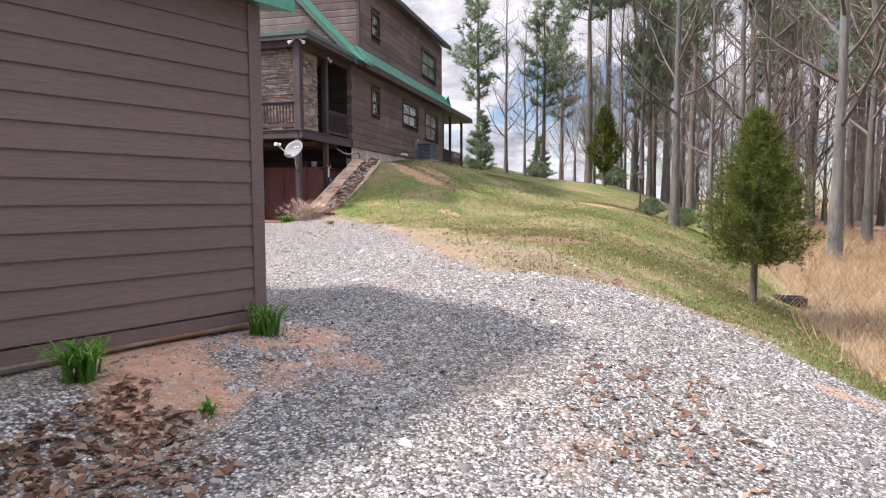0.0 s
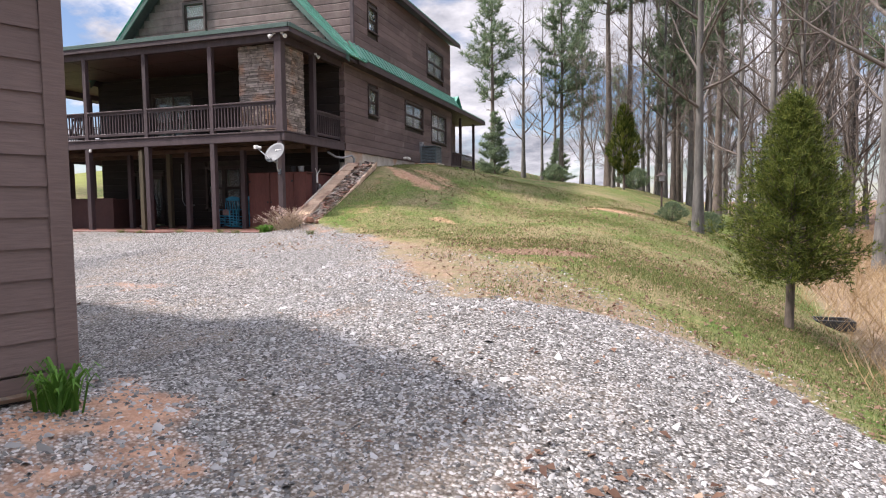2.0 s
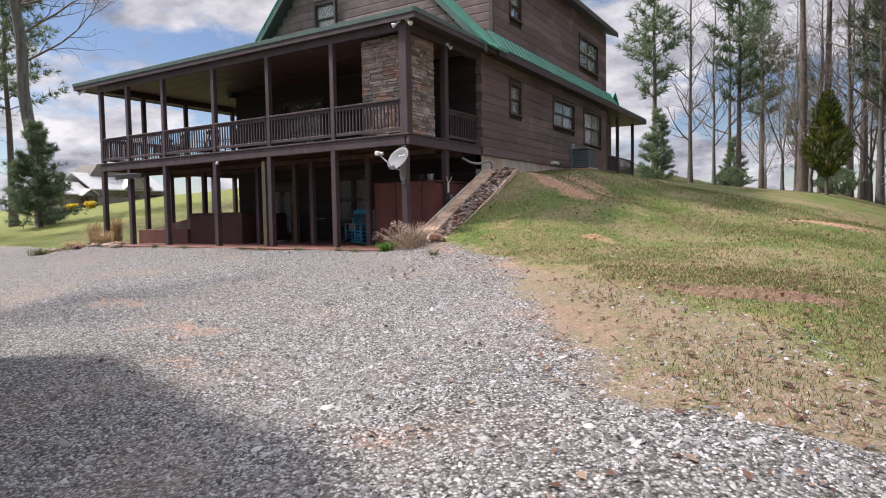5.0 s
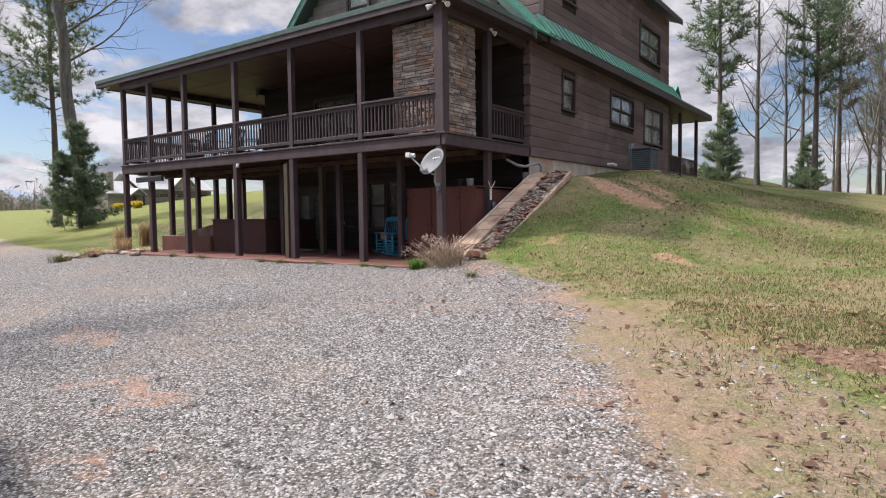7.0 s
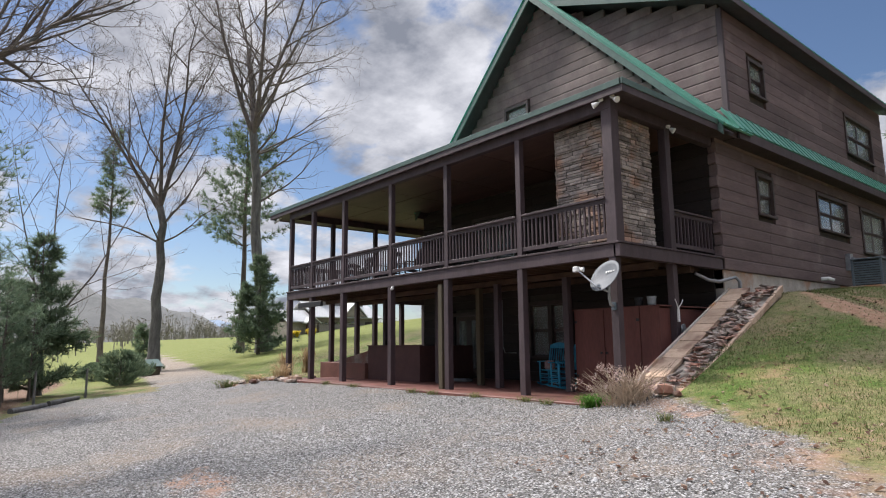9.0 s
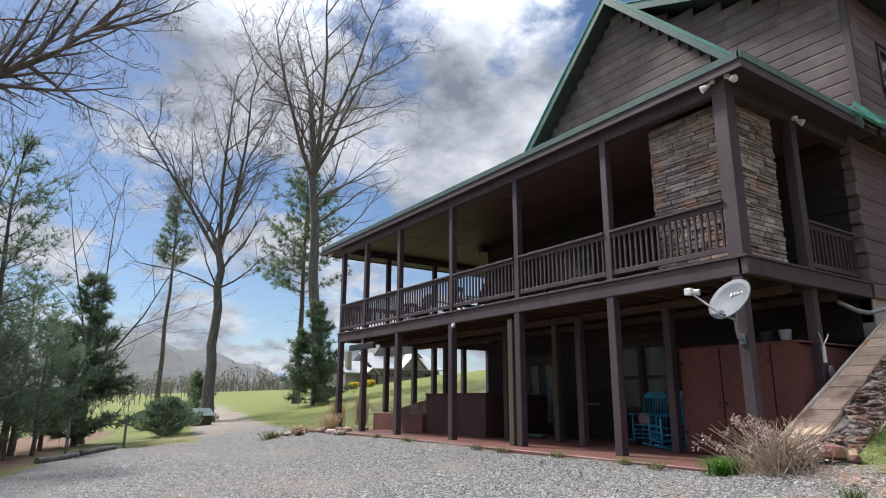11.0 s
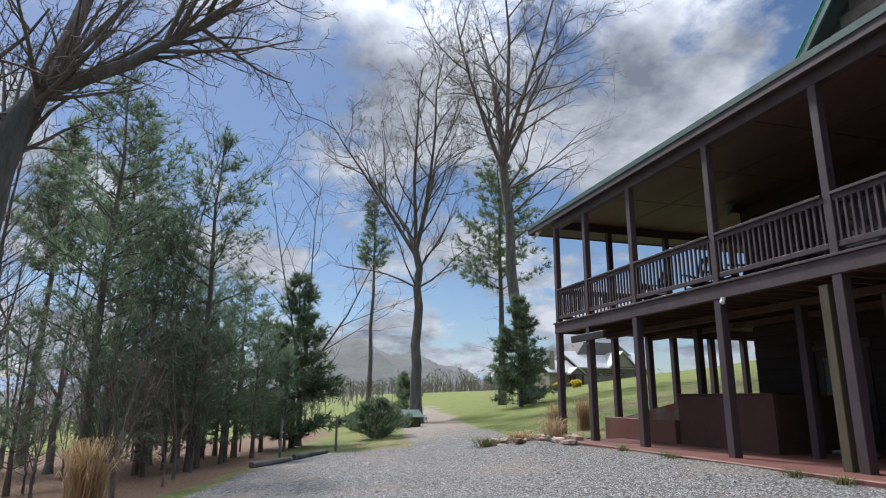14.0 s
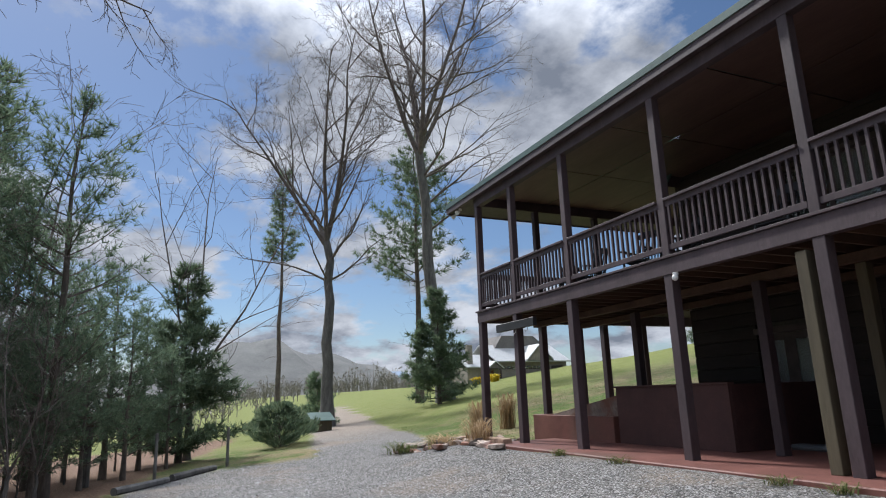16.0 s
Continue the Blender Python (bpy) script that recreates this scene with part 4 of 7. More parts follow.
class Acc:
    """Gathers plain geometry quickly."""

    def __init__(self):
        self.v, self.f = [], []

    def tube(self, pts, radii, n=5):
        base = len(self.v)
        up = Vector((0.21, 0.33, 0.92))
        m = len(pts)
        for i, p in enumerate(pts):
            d = (pts[min(i + 1, m - 1)] - pts[max(i - 1, 0)])
            u = d.cross(up)
            u = u.normalized() if u.length > 1e-5 else Vector((1, 0, 0))
            w = d.cross(u).normalized()
            for k in range(n):
                a = 2 * math.pi * k / n
                self.v.append(tuple(p + (u * math.cos(a) + w * math.sin(a)) * radii[i]))
        for i in range(m - 1):
            for k in range(n):
                a, b = base + i * n + k, base + i * n + (k + 1) % n
                self.f.append((a, b, b + n, a + n))

    def tri(self, a, b, c):
        i = len(self.v)
        self.v += [tuple(a), tuple(b), tuple(c)]
        self.f.append((i, i + 1, i + 2))

    def quad(self, a, b, c, d):
        i = len(self.v)
        self.v += [tuple(a), tuple(b), tuple(c), tuple(d)]
        self.f.append((i, i + 1, i + 2, i + 3))

    def mesh(self, name, material, smooth=False):
        me = bpy.data.meshes.new(name)
        me.from_pydata(self.v, [], self.f)
        if smooth:
            me.polygons.foreach_set("use_smooth", [True] * len(me.polygons))
        me.materials.append(material)
        return me


def rvec(r, s=1.0):
    return Vector((r.gauss(0, s), r.gauss(0, s), r.gauss(0, s)))


def child(name, me, parent, label=""):
    ob = new(name, me)
    ob.parent = parent
    if label:
        ob["label"] = label
    return ob


def branch(acc, r, p, d, length, rad, level, top, lift=0.12, min_r=0.006, n=5, kids=(4, 4, 3, 3)):
    """A limb that bends and splits down to twigs."""
    seg = 5 if level < 2 else (2 if level >= top else 3)
    pts, rads = [p.copy()], [rad]
    dirs = []
    for i in range(seg):
        d = (d + rvec(r, 0.09 + 0.07 * level) + Vector((0, 0, lift))).normalized()
        p = p + d * (length / seg)
        pts.append(p.copy())
        rads.append(max(rad * (1 - 0.82 * (i + 1) / seg), min_r * 0.7))
        dirs.append(d.copy())
    acc.tube(pts, rads, n if level == 0 else (4 if level == 1 else 3))
    if level >= top:
        return
    for k in range(kids[level]):
        s = (k + 0.6 + r.random() * 0.6) / (kids[level] + 0.4)
        i = min(int(s * seg), seg - 1)
        q = pts[i].lerp(pts[i + 1], s * seg - i) if s < 1 else pts[-1]
        side = rvec(r).cross(dirs[i]).normalized()
        ang = r.uniform(0.45, 1.0)
        dd = (dirs[i] * math.cos(ang) + side * math.sin(ang)).normalized()
        branch(acc, r, q, dd, length * r.uniform(0.34, 0.58) * (1.12 - 0.35 * s), max(rad * 0.5 * (1 - 0.5 * s), min_r), level + 1, top, lift, min_r, n, kids)


def bare_tree(seed, h, rad, fork=0.42, leaders=4, spread=0.55, label="tall bare deciduous tree with grey bark", kids=(7, 5, 4, 3), lean=(0.0, 0.0), slim=False):
    r = random.Random(seed)
    e = empty("bare_tree", 0, 0, 0, label, "tree", "bare trees")
    tr = Acc()
    pts, rads = [], []
    p = Vector((0, 0, -0.15))
    topz = h * (0.97 if slim else fork)
    n = 9
    for i in range(n + 1):
        s = i / n
        wob_ = 0.012 * h
        pts.append(Vector((lean[0] * s * topz + r.gauss(0, wob_ * 0.35) * s, lean[1] * s * topz + r.gauss(0, wob_ * 0.35) * s, -0.15 + s * topz)))
        flare = 1 + 0.5 * max(0, 1 - s * n * 0.8)
        rads.append(rad * (1 - (0.9 if slim else 0.38) * s) * flare)
    tr.tube(pts, rads, 9)
    cr = Acc()
    if slim:
        m = 25
        for k in range(m):
            s = 0.2 + 0.78 * k / m
            i = min(int(s * n), n - 1)
            q = pts[i].lerp(pts[i + 1], s * n - i)
            a = k * 2.4 + r.random()
            d = Vector((math.cos(a), math.sin(a), r.uniform(0.35, 1.0))).normalized()
            branch(cr, r, q, d, h * spread * 0.42 * (1.25 - s), rad * 0.42 * (1.15 - s), 0, 2, 0.14, 0.007, 5, kids)
    else:
        for k in range(leaders):
            a = 2 * math.pi * (k + r.random() * 0.5) / leaders
            out = spread * r.uniform(0.45, 1.1)
            d = Vector((math.cos(a) * out, math.sin(a) * out, 1)).normalized()
            branch(cr, r, pts[-1] - Vector((0, 0, 0.1 * k)), d, h * (1 - fork) * r.uniform(0.8, 1.05), rad * 0.4, 0, 3 + (h > 20), 0.07, 0.009, 6, kids)
        for k in range(leaders):
            s = r.uniform(0.75, 0.97)
            i = min(int(s * n), n - 1)
            a = r.uniform(0, 6.28)
            d = Vector((math.cos(a), math.sin(a), 0.55)).normalized()
            branch(cr, r, pts[i], d, h * 0.22, rad * 0.2, 1, 3, 0.06, 0.008, 5, kids)
    child("trunk", tr.mesh("trunk", M_bark, True), e)
    child("crown", cr.mesh("crown", M_twig, True), e, "bare spreading limbs and fine twigs")
    return e


def tuft(acc, r, p, d, size, n=8, width=0.06):
    """A brush of needles at the end of a shoot, as one joined fan of slivers."""
    for k in range(n):
        q = (d * 0.75 + rvec(r, 0.55)).normalized()
        s = q.cross(rvec(r)).normalized() * size * width
        e = p + q * size * r.uniform(0.75, 1.2)
        i = len(acc.v)
        acc.v += [tuple(p + s), tuple(p - s), tuple(e)]
        acc.f.append((i, i + 1, i + 2))


def pine_tree(seed, h, rad, low=0.25, width=0.2, dens=1.0, label="white pine with long soft dark green needles", size=0.42, droop=0.0, bare_low=True, needles=11, thin=0.06, foliage=None):
    r = random.Random(seed)
    e = empty("pine_tree", 0, 0, 0, label, "tree", "evergreen trees")
    tr, cr, wd = Acc(), Acc(), Acc()
    n = 8
    pts = [Vector((r.gauss(0, 0.006 * h) * (i / n), r.gauss(0, 0.006 * h) * (i / n), -0.15 + h * i / n)) for i in range(n + 1)]
    tr.tube(pts, [rad * (1 - 0.93 * i / n) * (1.35 if i == 0 else 1) for i in range(n + 1)], 8)
    whorls = max(8, int(h * 1.25 * dens))
    for w in range(whorls):
        s = low + (0.985 - low) * (w + r.random() * 0.4) / whorls
        i = min(int(s * n), n - 1)
        q = pts[i].lerp(pts[i + 1], s * n - i)
        shape = (1 - s) ** 0.75 * 1.25 if not bare_low else min(1.0, (1 - s) * 2.2 + 0.12) * r.uniform(0.65, 1.05)
        reach = h * width * shape
        for k in range(r.randint(4, 6)):
            a = r.uniform(0, 6.28)
            d = Vector((math.cos(a), math.sin(a), 0.25 + 0.35 * s - droop))
            d.normalize()
            ln = reach * r.uniform(0.55, 1.1) + 0.15
            m = 4
            bp = [q.copy()]
            dd = d.copy()
            for j in range(m):
                dd = (dd + rvec(r, 0.09) + Vector((0, 0, 0.08))).normalized()
                bp.append(bp[-1] + dd * ln / m)
            br = max(0.012, rad * 0.22 * (1 - s) + 0.008)
            wd.tube(bp, [br * (1 - 0.8 * j / m) for j in range(m + 1)], 3)
            cnt = max(3, int(ln * 8 * dens))
            for j in range(cnt):
                f = 0.3 + 0.7 * (j + r.random()) / cnt
                ii = min(int(f * m), m - 1)
                c = bp[ii].lerp(bp[ii + 1], f * m - ii)
                side = rvec(r); side.z *= 0.4
                tuft(cr, r, c + side.normalized() * ln * 0.2 * r.random(), (dd + side * 0.35 + Vector((0, 0, 0.25))).normalized(), size * r.uniform(0.7, 1.15), needles, thin)
    if bare_low and low > 0.3:
        for k in range(14):
            s = r.uniform(0.12, low)
            i = min(int(s * n), n - 1)
            a = r.uniform(0, 6.28)
            branch(wd, r, pts[i].lerp(pts[i + 1], s * n - i), Vector((math.cos(a), math.sin(a), 0.1)).normalized(), h * width * r.uniform(0.2, 0.5), 0.02, 2, 3, 0.0, 0.006, 3)
    child("trunk", tr.mesh("trunk", M_pbark, True), e)
    tagged(child("branch", wd.mesh("branch", M_pbark), e), kind="stuff")
    child("crown", cr.mesh("crown", foliage or M_needle), e, "dark green needle clusters")
    return e


def cone_tree(seed, h, width, low=0.1, count=2600, material=None, label="", name="evergreen_tree", belly=0.33, trunk=0.05, size=0.2, power=0.8):
    """A dense evergreen: a rounded cone of many small upright sprays over a short trunk."""
    r = random.Random(seed)
    e = empty(name, 0, 0, 0, label, "tree", "evergreen trees")
    tr = Acc()
    tr.tube([Vector((0, 0, -0.1)), Vector((0.01, 0, h * 0.3)), Vector((0, 0.02, h * 0.93))], [trunk * 1.2, trunk, trunk * 0.25], 7)
    cr, wd = Acc(), Acc()
    lobes = [(r.uniform(0, 6.28), r.uniform(0.05, 0.95), r.uniform(0.62, 1.32)) for _ in range(80)]
    for k in range(count):
        s = r.random() ** 0.8
        a = r.uniform(0, 6.28)
        prof = (s / belly) ** 0.6 if s < belly else ((1 - s) / (1 - belly)) ** power
        lob = 1.0
        for la, ls, lv in lobes:
            da = abs((a - la + math.pi) % (2 * math.pi) - math.pi)
            if da < 0.42 and abs(s - ls) < 0.07:
                lob = lv
                break
        rr = width * prof * lob * (r.uniform(0.5, 1.0) ** 0.45)
        p = Vector((math.cos(a) * rr, math.sin(a) * rr, h * (low + (1 - low) * s)))
        out = Vector((math.cos(a), math.sin(a), 0.9 + 0.6 * s)).normalized()
        base = len(cr.v)
        cr.v.append(tuple(p - out * size * 0.4))
        for j in range(5):
            q = (out + rvec(r, 0.38)).normalized()
            sd = q.cross(rvec(r)).normalized() * size * 0.085
            t_ = p + q * size * r.uniform(0.5, 1.1)
            i = len(cr.v)
            cr.v += [tuple(t_ + sd), tuple(t_ - sd)]
            cr.f.append((base, i, i + 1))
        if k % 22 == 0:
            wd.tube([Vector((0, 0, p.z - rr * 0.5)), p], [0.016, 0.006], 3)
    child("trunk", tr.mesh("trunk", M_pbark, True), e)
    tagged(child("branch", wd.mesh("branch", M_pbark), e), kind="stuff")
    child("crown", cr.mesh("crown", material or M_cedar), e)
    return e


def plant(tree, x, y, turn=0.0, scale=1.0, copy=True):
    m = Matrix.Translation((x, y, gz(x, y))) @ Matrix.Rotation(turn, 4, "Z")
    if copy:
        ob = copy_thing(tree, m)
        ob.scale = (scale, scale, scale * (0.94 + 0.12 * ((x * 7.3 + y * 3.1) % 1.0)))
        return ob
    tree.matrix_basis = m @ Matrix.Diagonal((scale, scale, scale, 1))
    return tree


def cedar(seed, h, width, label):
    """A ragged young cedar: many rising branches thick with fine sprays."""
    r = random.Random(seed)
    e = empty("cedar_tree", 0, 0, 0, label, "tree", "evergreen trees")
    tr, wd, cr = Acc(), Acc(), Acc()
    tr.tube([Vector((0, 0, -0.1)), Vector((0.01, 0, h * 0.3)), Vector((0.03, 0.02, h * 0.95))], [0.075, 0.06, 0.012], 8)
    n = 230
    for k in range(n):
        s = (k + r.random()) / n
        z0 = h * (0.2 + 0.74 * s)
        a = k * 2.39996 + r.gauss(0, 0.2)
        prof = 0.7 + 1.9 * s if s < 0.17 else (1 - s) ** 0.95 * 1.22
        ln = width * prof * r.uniform(0.72, 1.12) + 0.1
        d = Vector((math.cos(a), math.sin(a), -0.02 + 0.95 * s + r.gauss(0, 0.1))).normalized()
        pts = [Vector((0, 0, z0))]
        for j in range(4):
            d = (d + rvec(r, 0.06) + Vector((0, 0, 0.07))).normalized()
            pts.append(pts[-1] + d * ln / 4)
        wd.tube(pts, [0.014, 0.011, 0.008, 0.006, 0.003], 3)
        m = int(14 + ln * 30)
        for j in range(m):
            f = 0.25 + 0.78 * (j + r.random()) / m
            i = min(int(f * 4), 3)
            c = pts[i].lerp(pts[i + 1], f * 4 - i)
            off = rvec(r, 0.075)
            tuft(cr, r, c + off, (d + off * 4 + Vector((0, 0, 0.45))).normalized(), r.uniform(0.07, 0.14), 8, 0.055)
    child("trunk", tr.mesh("trunk", M_pbark, True), e)
    tagged(child("branch", wd.mesh("branch", M_pbark), e), kind="stuff")
    child("crown", cr.mesh("crown", M_cedar), e)
    return e


# trees that stand alone
plant(cedar(3, 3.75, 1.1, "ragged young cedar with yellow-green sprays on a slim trunk"), 1.82, 12.76, copy=False)
plant(bare_tree(11, 27, 0.40, 0.44, 5, 0.6, "big bare oak with a forked trunk beside the farm road", kids=(8, 6, 5, 4)), -51, 21.2, 0.4, copy=False)
plant(bare_tree(12, 34, 0.5, 0.52, 6, 0.62, "very tall bare tree with a leaning trunk and broad crown", kids=(8, 6, 5, 4), lean=(-0.02, -0.095)), -51.0, 29.3, 0.2, copy=False)
plant(pine_tree(13, 22, 0.30, 0.42, 0.25, 0.62, "tall pine with drooping dead lower limbs", 0.55, 0.12), -56.5, 29.6, copy=False)
plant(pine_tree(14, 21, 0.24, 0.6, 0.11, 0.6, "slender tall pine with a small high crown", 0.5), -61, 19.8, copy=False)
plant(pine_tree(15, 7.6, 0.12, 0.05, 0.3, 1.9, "bushy young hemlock below tall trees", 0.4, 0.15, False), -48.9, 27.9, copy=False)
plant(pine_tree(16, 3.6, 0.08, 0.05, 0.34, 2.6, "small dark fir beside the oak", 0.3, 0.1, False), -53.3, 21.1, copy=False)
plant(cone_tree(17, 4.7, 0.85, 0.18, 1500, M_cedar, "slim yellow-green evergreen at the wood's edge", "evergreen_tree", 0.3, 0.07, 0.26, 0.7), -1.5, 39.5, copy=False)
# the tree whose limb hangs over the drive
def arching_tree():
    r = random.Random(21)
    e = empty("bare_tree", 0, 0, 0, "bare tree with a long limb arching over the drive", "tree", "bare trees")
    tr, cr = Acc(), Acc()
    z0 = gz(-21.0, 5.9)
    path = [Vector(q) for q in ((-21.0, 5.9, z0 - 0.2), (-20.9, 6.2, 2.2), (-20.7, 6.45, 4.2), (-20.5, 6.62, 5.6), (-20.5, 6.75, 6.6), (-20.5, 7.02, 7.12), (-20.5, 7.58, 7.45), (-20.5, 8.33, 7.88), (-20.5, 9.0, 8.48), (-20.5, 9.85, 9.22), (-20.5, 10.7, 10.4))]
    rad = [0.3, 0.27, 0.24, 0.22, 0.19, 0.165, 0.14, 0.11, 0.08, 0.055, 0.02]
    tr.tube(path, rad, 9)
    for k in range(30):
        i = r.randint(3, 9)
        f = r.random()
        q = path[i].lerp(path[i + 1], f)
        d = (path[i + 1] - path[i]).normalized()
        side = Vector((r.uniform(-1, 1), r.uniform(-0.2, 1.2), r.uniform(-0.25, 1.1))).normalized()
        branch(cr, r, q, (d * 0.6 + side).normalized(), r.uniform(1.8, 3.6), 0.05, 0, 3, 0.03, 0.006, 5, (5, 4, 4, 3))
    for k, a in enumerate((0.6, 2.2, 3.9)):
        branch(cr, r, path[2 + k % 2], Vector((math.cos(a) * 0.5, math.sin(a) * 0.5 - 0.3, 1)).normalized(), 7.5, 0.2, 0, 3, 0.05, 0.008, 6, (5, 4, 4, 3))
    child("trunk", tr.mesh("trunk", M_bark, True), e)
    child("crown", cr.mesh("crown", M_twig, True), e, "bare limbs and fine twigs")


arching_tree()

# kinds that repeat in the woods
kinds_bare = [bare_tree(31 + i, h, r_, slim=True, spread=sp, kids=(5, 4, 3, 3), label="slender bare woodland tree with grey bark") for i, (h, r_, sp) in enumerate(((19, 0.15, 0.5), (22, 0.18, 0.42), (16, 0.12, 0.6), (24, 0.21, 0.4)))]
kinds_young = [bare_tree(41 + i, h, r_, 0.22, 3, 0.5, label="young bare tree with many thin stems", kids=(5, 4, 4, 3)) for i, (h, r_) in enumerate(((9, 0.11), (12, 0.14), (7, 0.09)))]
kinds_pine = [pine_tree(51, 21, 0.24, 0.5, 0.13, 0.8, "tall woodland pine with a high open crown", 0.6, 0.0, True, 7, 0.07), pine_tree(52, 17, 0.2, 0.35, 0.15, 0.8, "tall woodland pine with ragged green limbs", 0.55, 0.0, True, 7, 0.07), pine_tree(53, 24, 0.27, 0.58, 0.12, 0.8, "tall woodland pine with a high open crown", 0.6, 0.0, True, 7, 0.07)]
kinds_yp = [pine_tree(61, 10.8, 0.14, 0.2, 0.25, 1.25, "white pine with soft green boughs over a bare lower trunk", 0.3, 0.02, True, 8, 0.05, M_soft), pine_tree(62, 8.4, 0.12, 0.14, 0.28, 1.3, "white pine with soft green boughs over a bare lower trunk", 0.3, 0.04, True, 8, 0.05, M_soft)]
kinds_cone = [pine_tree(71, 7.8, 0.12, 0.06, 0.27, 1.9, "dark green hemlock at the wood's edge", 0.38, 0.15, False)]
kinds_shrub = [cone_tree(81, 1.5, 1.2, 0.02, 900, M_needle, "low rounded evergreen shrub", "shrub", 0.4, 0.03, 0.2, 0.5)]
used = set()


def stand(kind, x, y, turn, scale=1.0):
    """The first of a kind is the original itself; later ones are copies."""
    if kind.name in used:
        return plant(kind, x, y, turn, scale)
    used.add(kind.name)
    return plant(kind, x, y, turn, scale, copy=False)


wr = random.Random(5)
# eastern wood: heading in degrees from north and distance from the gate
def polar(deg, d):
    return d * math.sin(radians(deg)), d * math.cos(radians(deg))


stand(kinds_bare[0], 1.35, 24.4, 1.0, 1.0)
for k, deg, d, s in ((1, 15.1, 22.5, 1.0), (3, 12.6, 40, 1.0), (0, 14.2, 42, 1.05), (2, -0.6, 46, 1.1), (1, 8.5, 30, 0.95), (2, -8.9, 54, 1.0), (0, -7.8, 57, 1.0), (3, 3.1, 45, 0.95), (0, 6.4, 33, 0.9), (2, 10.4, 29, 1.1), (2, 17.5, 27, 1.2), (1, 20, 25, 1.0), (3, -10.5, 60, 0.9)):
    x, y = polar(deg, d)
    stand(kinds_bare[k], x, y, wr.uniform(0, 6.28), s)
for k, deg, d, s in ((1, -13.2, 50, 1.0), (0, -3.4, 44, 1.05), (2, -1.6, 52, 1.0), (0, 5.0, 38, 0.95), (2, 9.6, 44, 1.0), (1, 2.2, 50, 1.1), (0, 12, 52, 1.0), (1, 16.5, 36, 1.1), (2, 19, 44, 1.0), (0, 24, 40, 1.0), (1, -5.5, 62, 1.0)):
    x, y = polar(deg, d)
    stand(kinds_pine[k], x, y, wr.uniform(0, 6.28), s)
for deg, d, s in ((-13.0, 47, 0.62), (11, 48, 0.9), (-7.5, 56, 0.5)):
    x, y = polar(deg, d)
    stand(kinds_cone[0], x, y, wr.uniform(0, 6.28), s)
for i in range(34):
    x, y = polar(wr.uniform(-6, 34), wr.uniform(40, 95))
    stand(wr.choice(kinds_bare), x, y, wr.uniform(0, 6.28), wr.uniform(0.8, 1.1))
for i in range(20):
    x, y = polar(wr.uniform(-9, 34), wr.uniform(44, 95))
    stand(wr.choice(kinds_pine), x, y, wr.uniform(0, 6.28), wr.uniform(0.8, 1.1))
for i in range(26):
    x, y = polar(wr.uniform(-6, 16), wr.uniform(40, 60))
    stand(wr.choice(kinds_young), x, y, wr.uniform(0, 6.28), wr.uniform(0.7, 1.3))
for i in range(30):
    x, y = polar(wr.uniform(3, 34), wr.uniform(26, 60))
    if x > 3:
        stand(wr.choice(kinds_young), x, y, wr.uniform(0, 6.28), wr.uniform(0.6, 1.1))
for x, y, s in ((0.6, 25.8, 0.45), (1.9, 26.6, 0.5), (-6.5, 47, 0.8), (-1.0, 44, 0.9)):
    stand(kinds_shrub[0], x, y, wr.uniform(0, 6.28), s)
# western wood, south of the drive
for x, y, k, s in ((-29.6, 9.3, 0, 1.0), (-31.2, 7.6, 1, 1.0), (-28.6, 6.6, 0, 1.1), (-33.2, 10.3, 1, 0.8), (-35.5, 8.2, 0, 0.85), (-34.5, 11.2, 1, 0.62)):
    stand(kinds_yp[k], x, y, wr.uniform(0, 6.28), s)
for x, y, k, s in ((-30.4, 8.4, 1, 0.5), (-28.0, 8.2, 1, 0.42), (-34.2, 9.2, 1, 0.55), (-38, 7.5, 1, 0.75)):
    stand(kinds_yp[k], x, y, wr.uniform(0, 6.28), s)
for x, y, k, s in ((-33.0, 8.4, 1, 0.75), (-34.8, 9.6, 1, 0.66), (-27.2, 7.4, 1, 0.5), (-28.6, 9.2, 1, 0.58), (-30.2, 10.0, 1, 0.52), (-31.6, 10.9, 1, 0.6), (-29.4, 7.8, 1, 0.66), (-26.6, 5.6, 1, 0.55), (-33.6, 12.0, 1, 0.45)):
    stand(kinds_yp[k], x, y, wr.uniform(0, 6.28), s)
for i in range(22):
    x = wr.uniform(-37, -23.5)
    stand(kinds_young[2], x, wr.uniform(4.5, 9.2) - 0.12 * (x + 25), wr.uniform(0, 6.28), wr.uniform(0.3, 0.62))
stand(kinds_cone[0], -36, 12.4, 0.3, 0.92)
stand(kinds_young[1], -36.8, 12.7, 0.3, 1.0)
stand(kinds_pine[1], -40, 4.8, 0.3, 0.95)
stand(kinds_pine[0], -43, 1.0, 2.3, 0.85)
for i in range(22):
    x, y = wr.uniform(-46, -25), wr.uniform(-9, 9)
    if y < 9.5 + 0.2 * (x + 25) + 1 or x < -34:
        stand(wr.choice(kinds_young + [kinds_bare[2]]), x, min(y, 8.6), wr.uniform(0, 6.28), wr.uniform(0.75, 1.15))
for x, y, s in ((-37, 16.0, 1.05), (-38.5, 16.6, 0.8), (-46, 16.5, 0.7)):
    stand(kinds_shrub[0], x, y, wr.uniform(0, 6.28), s)
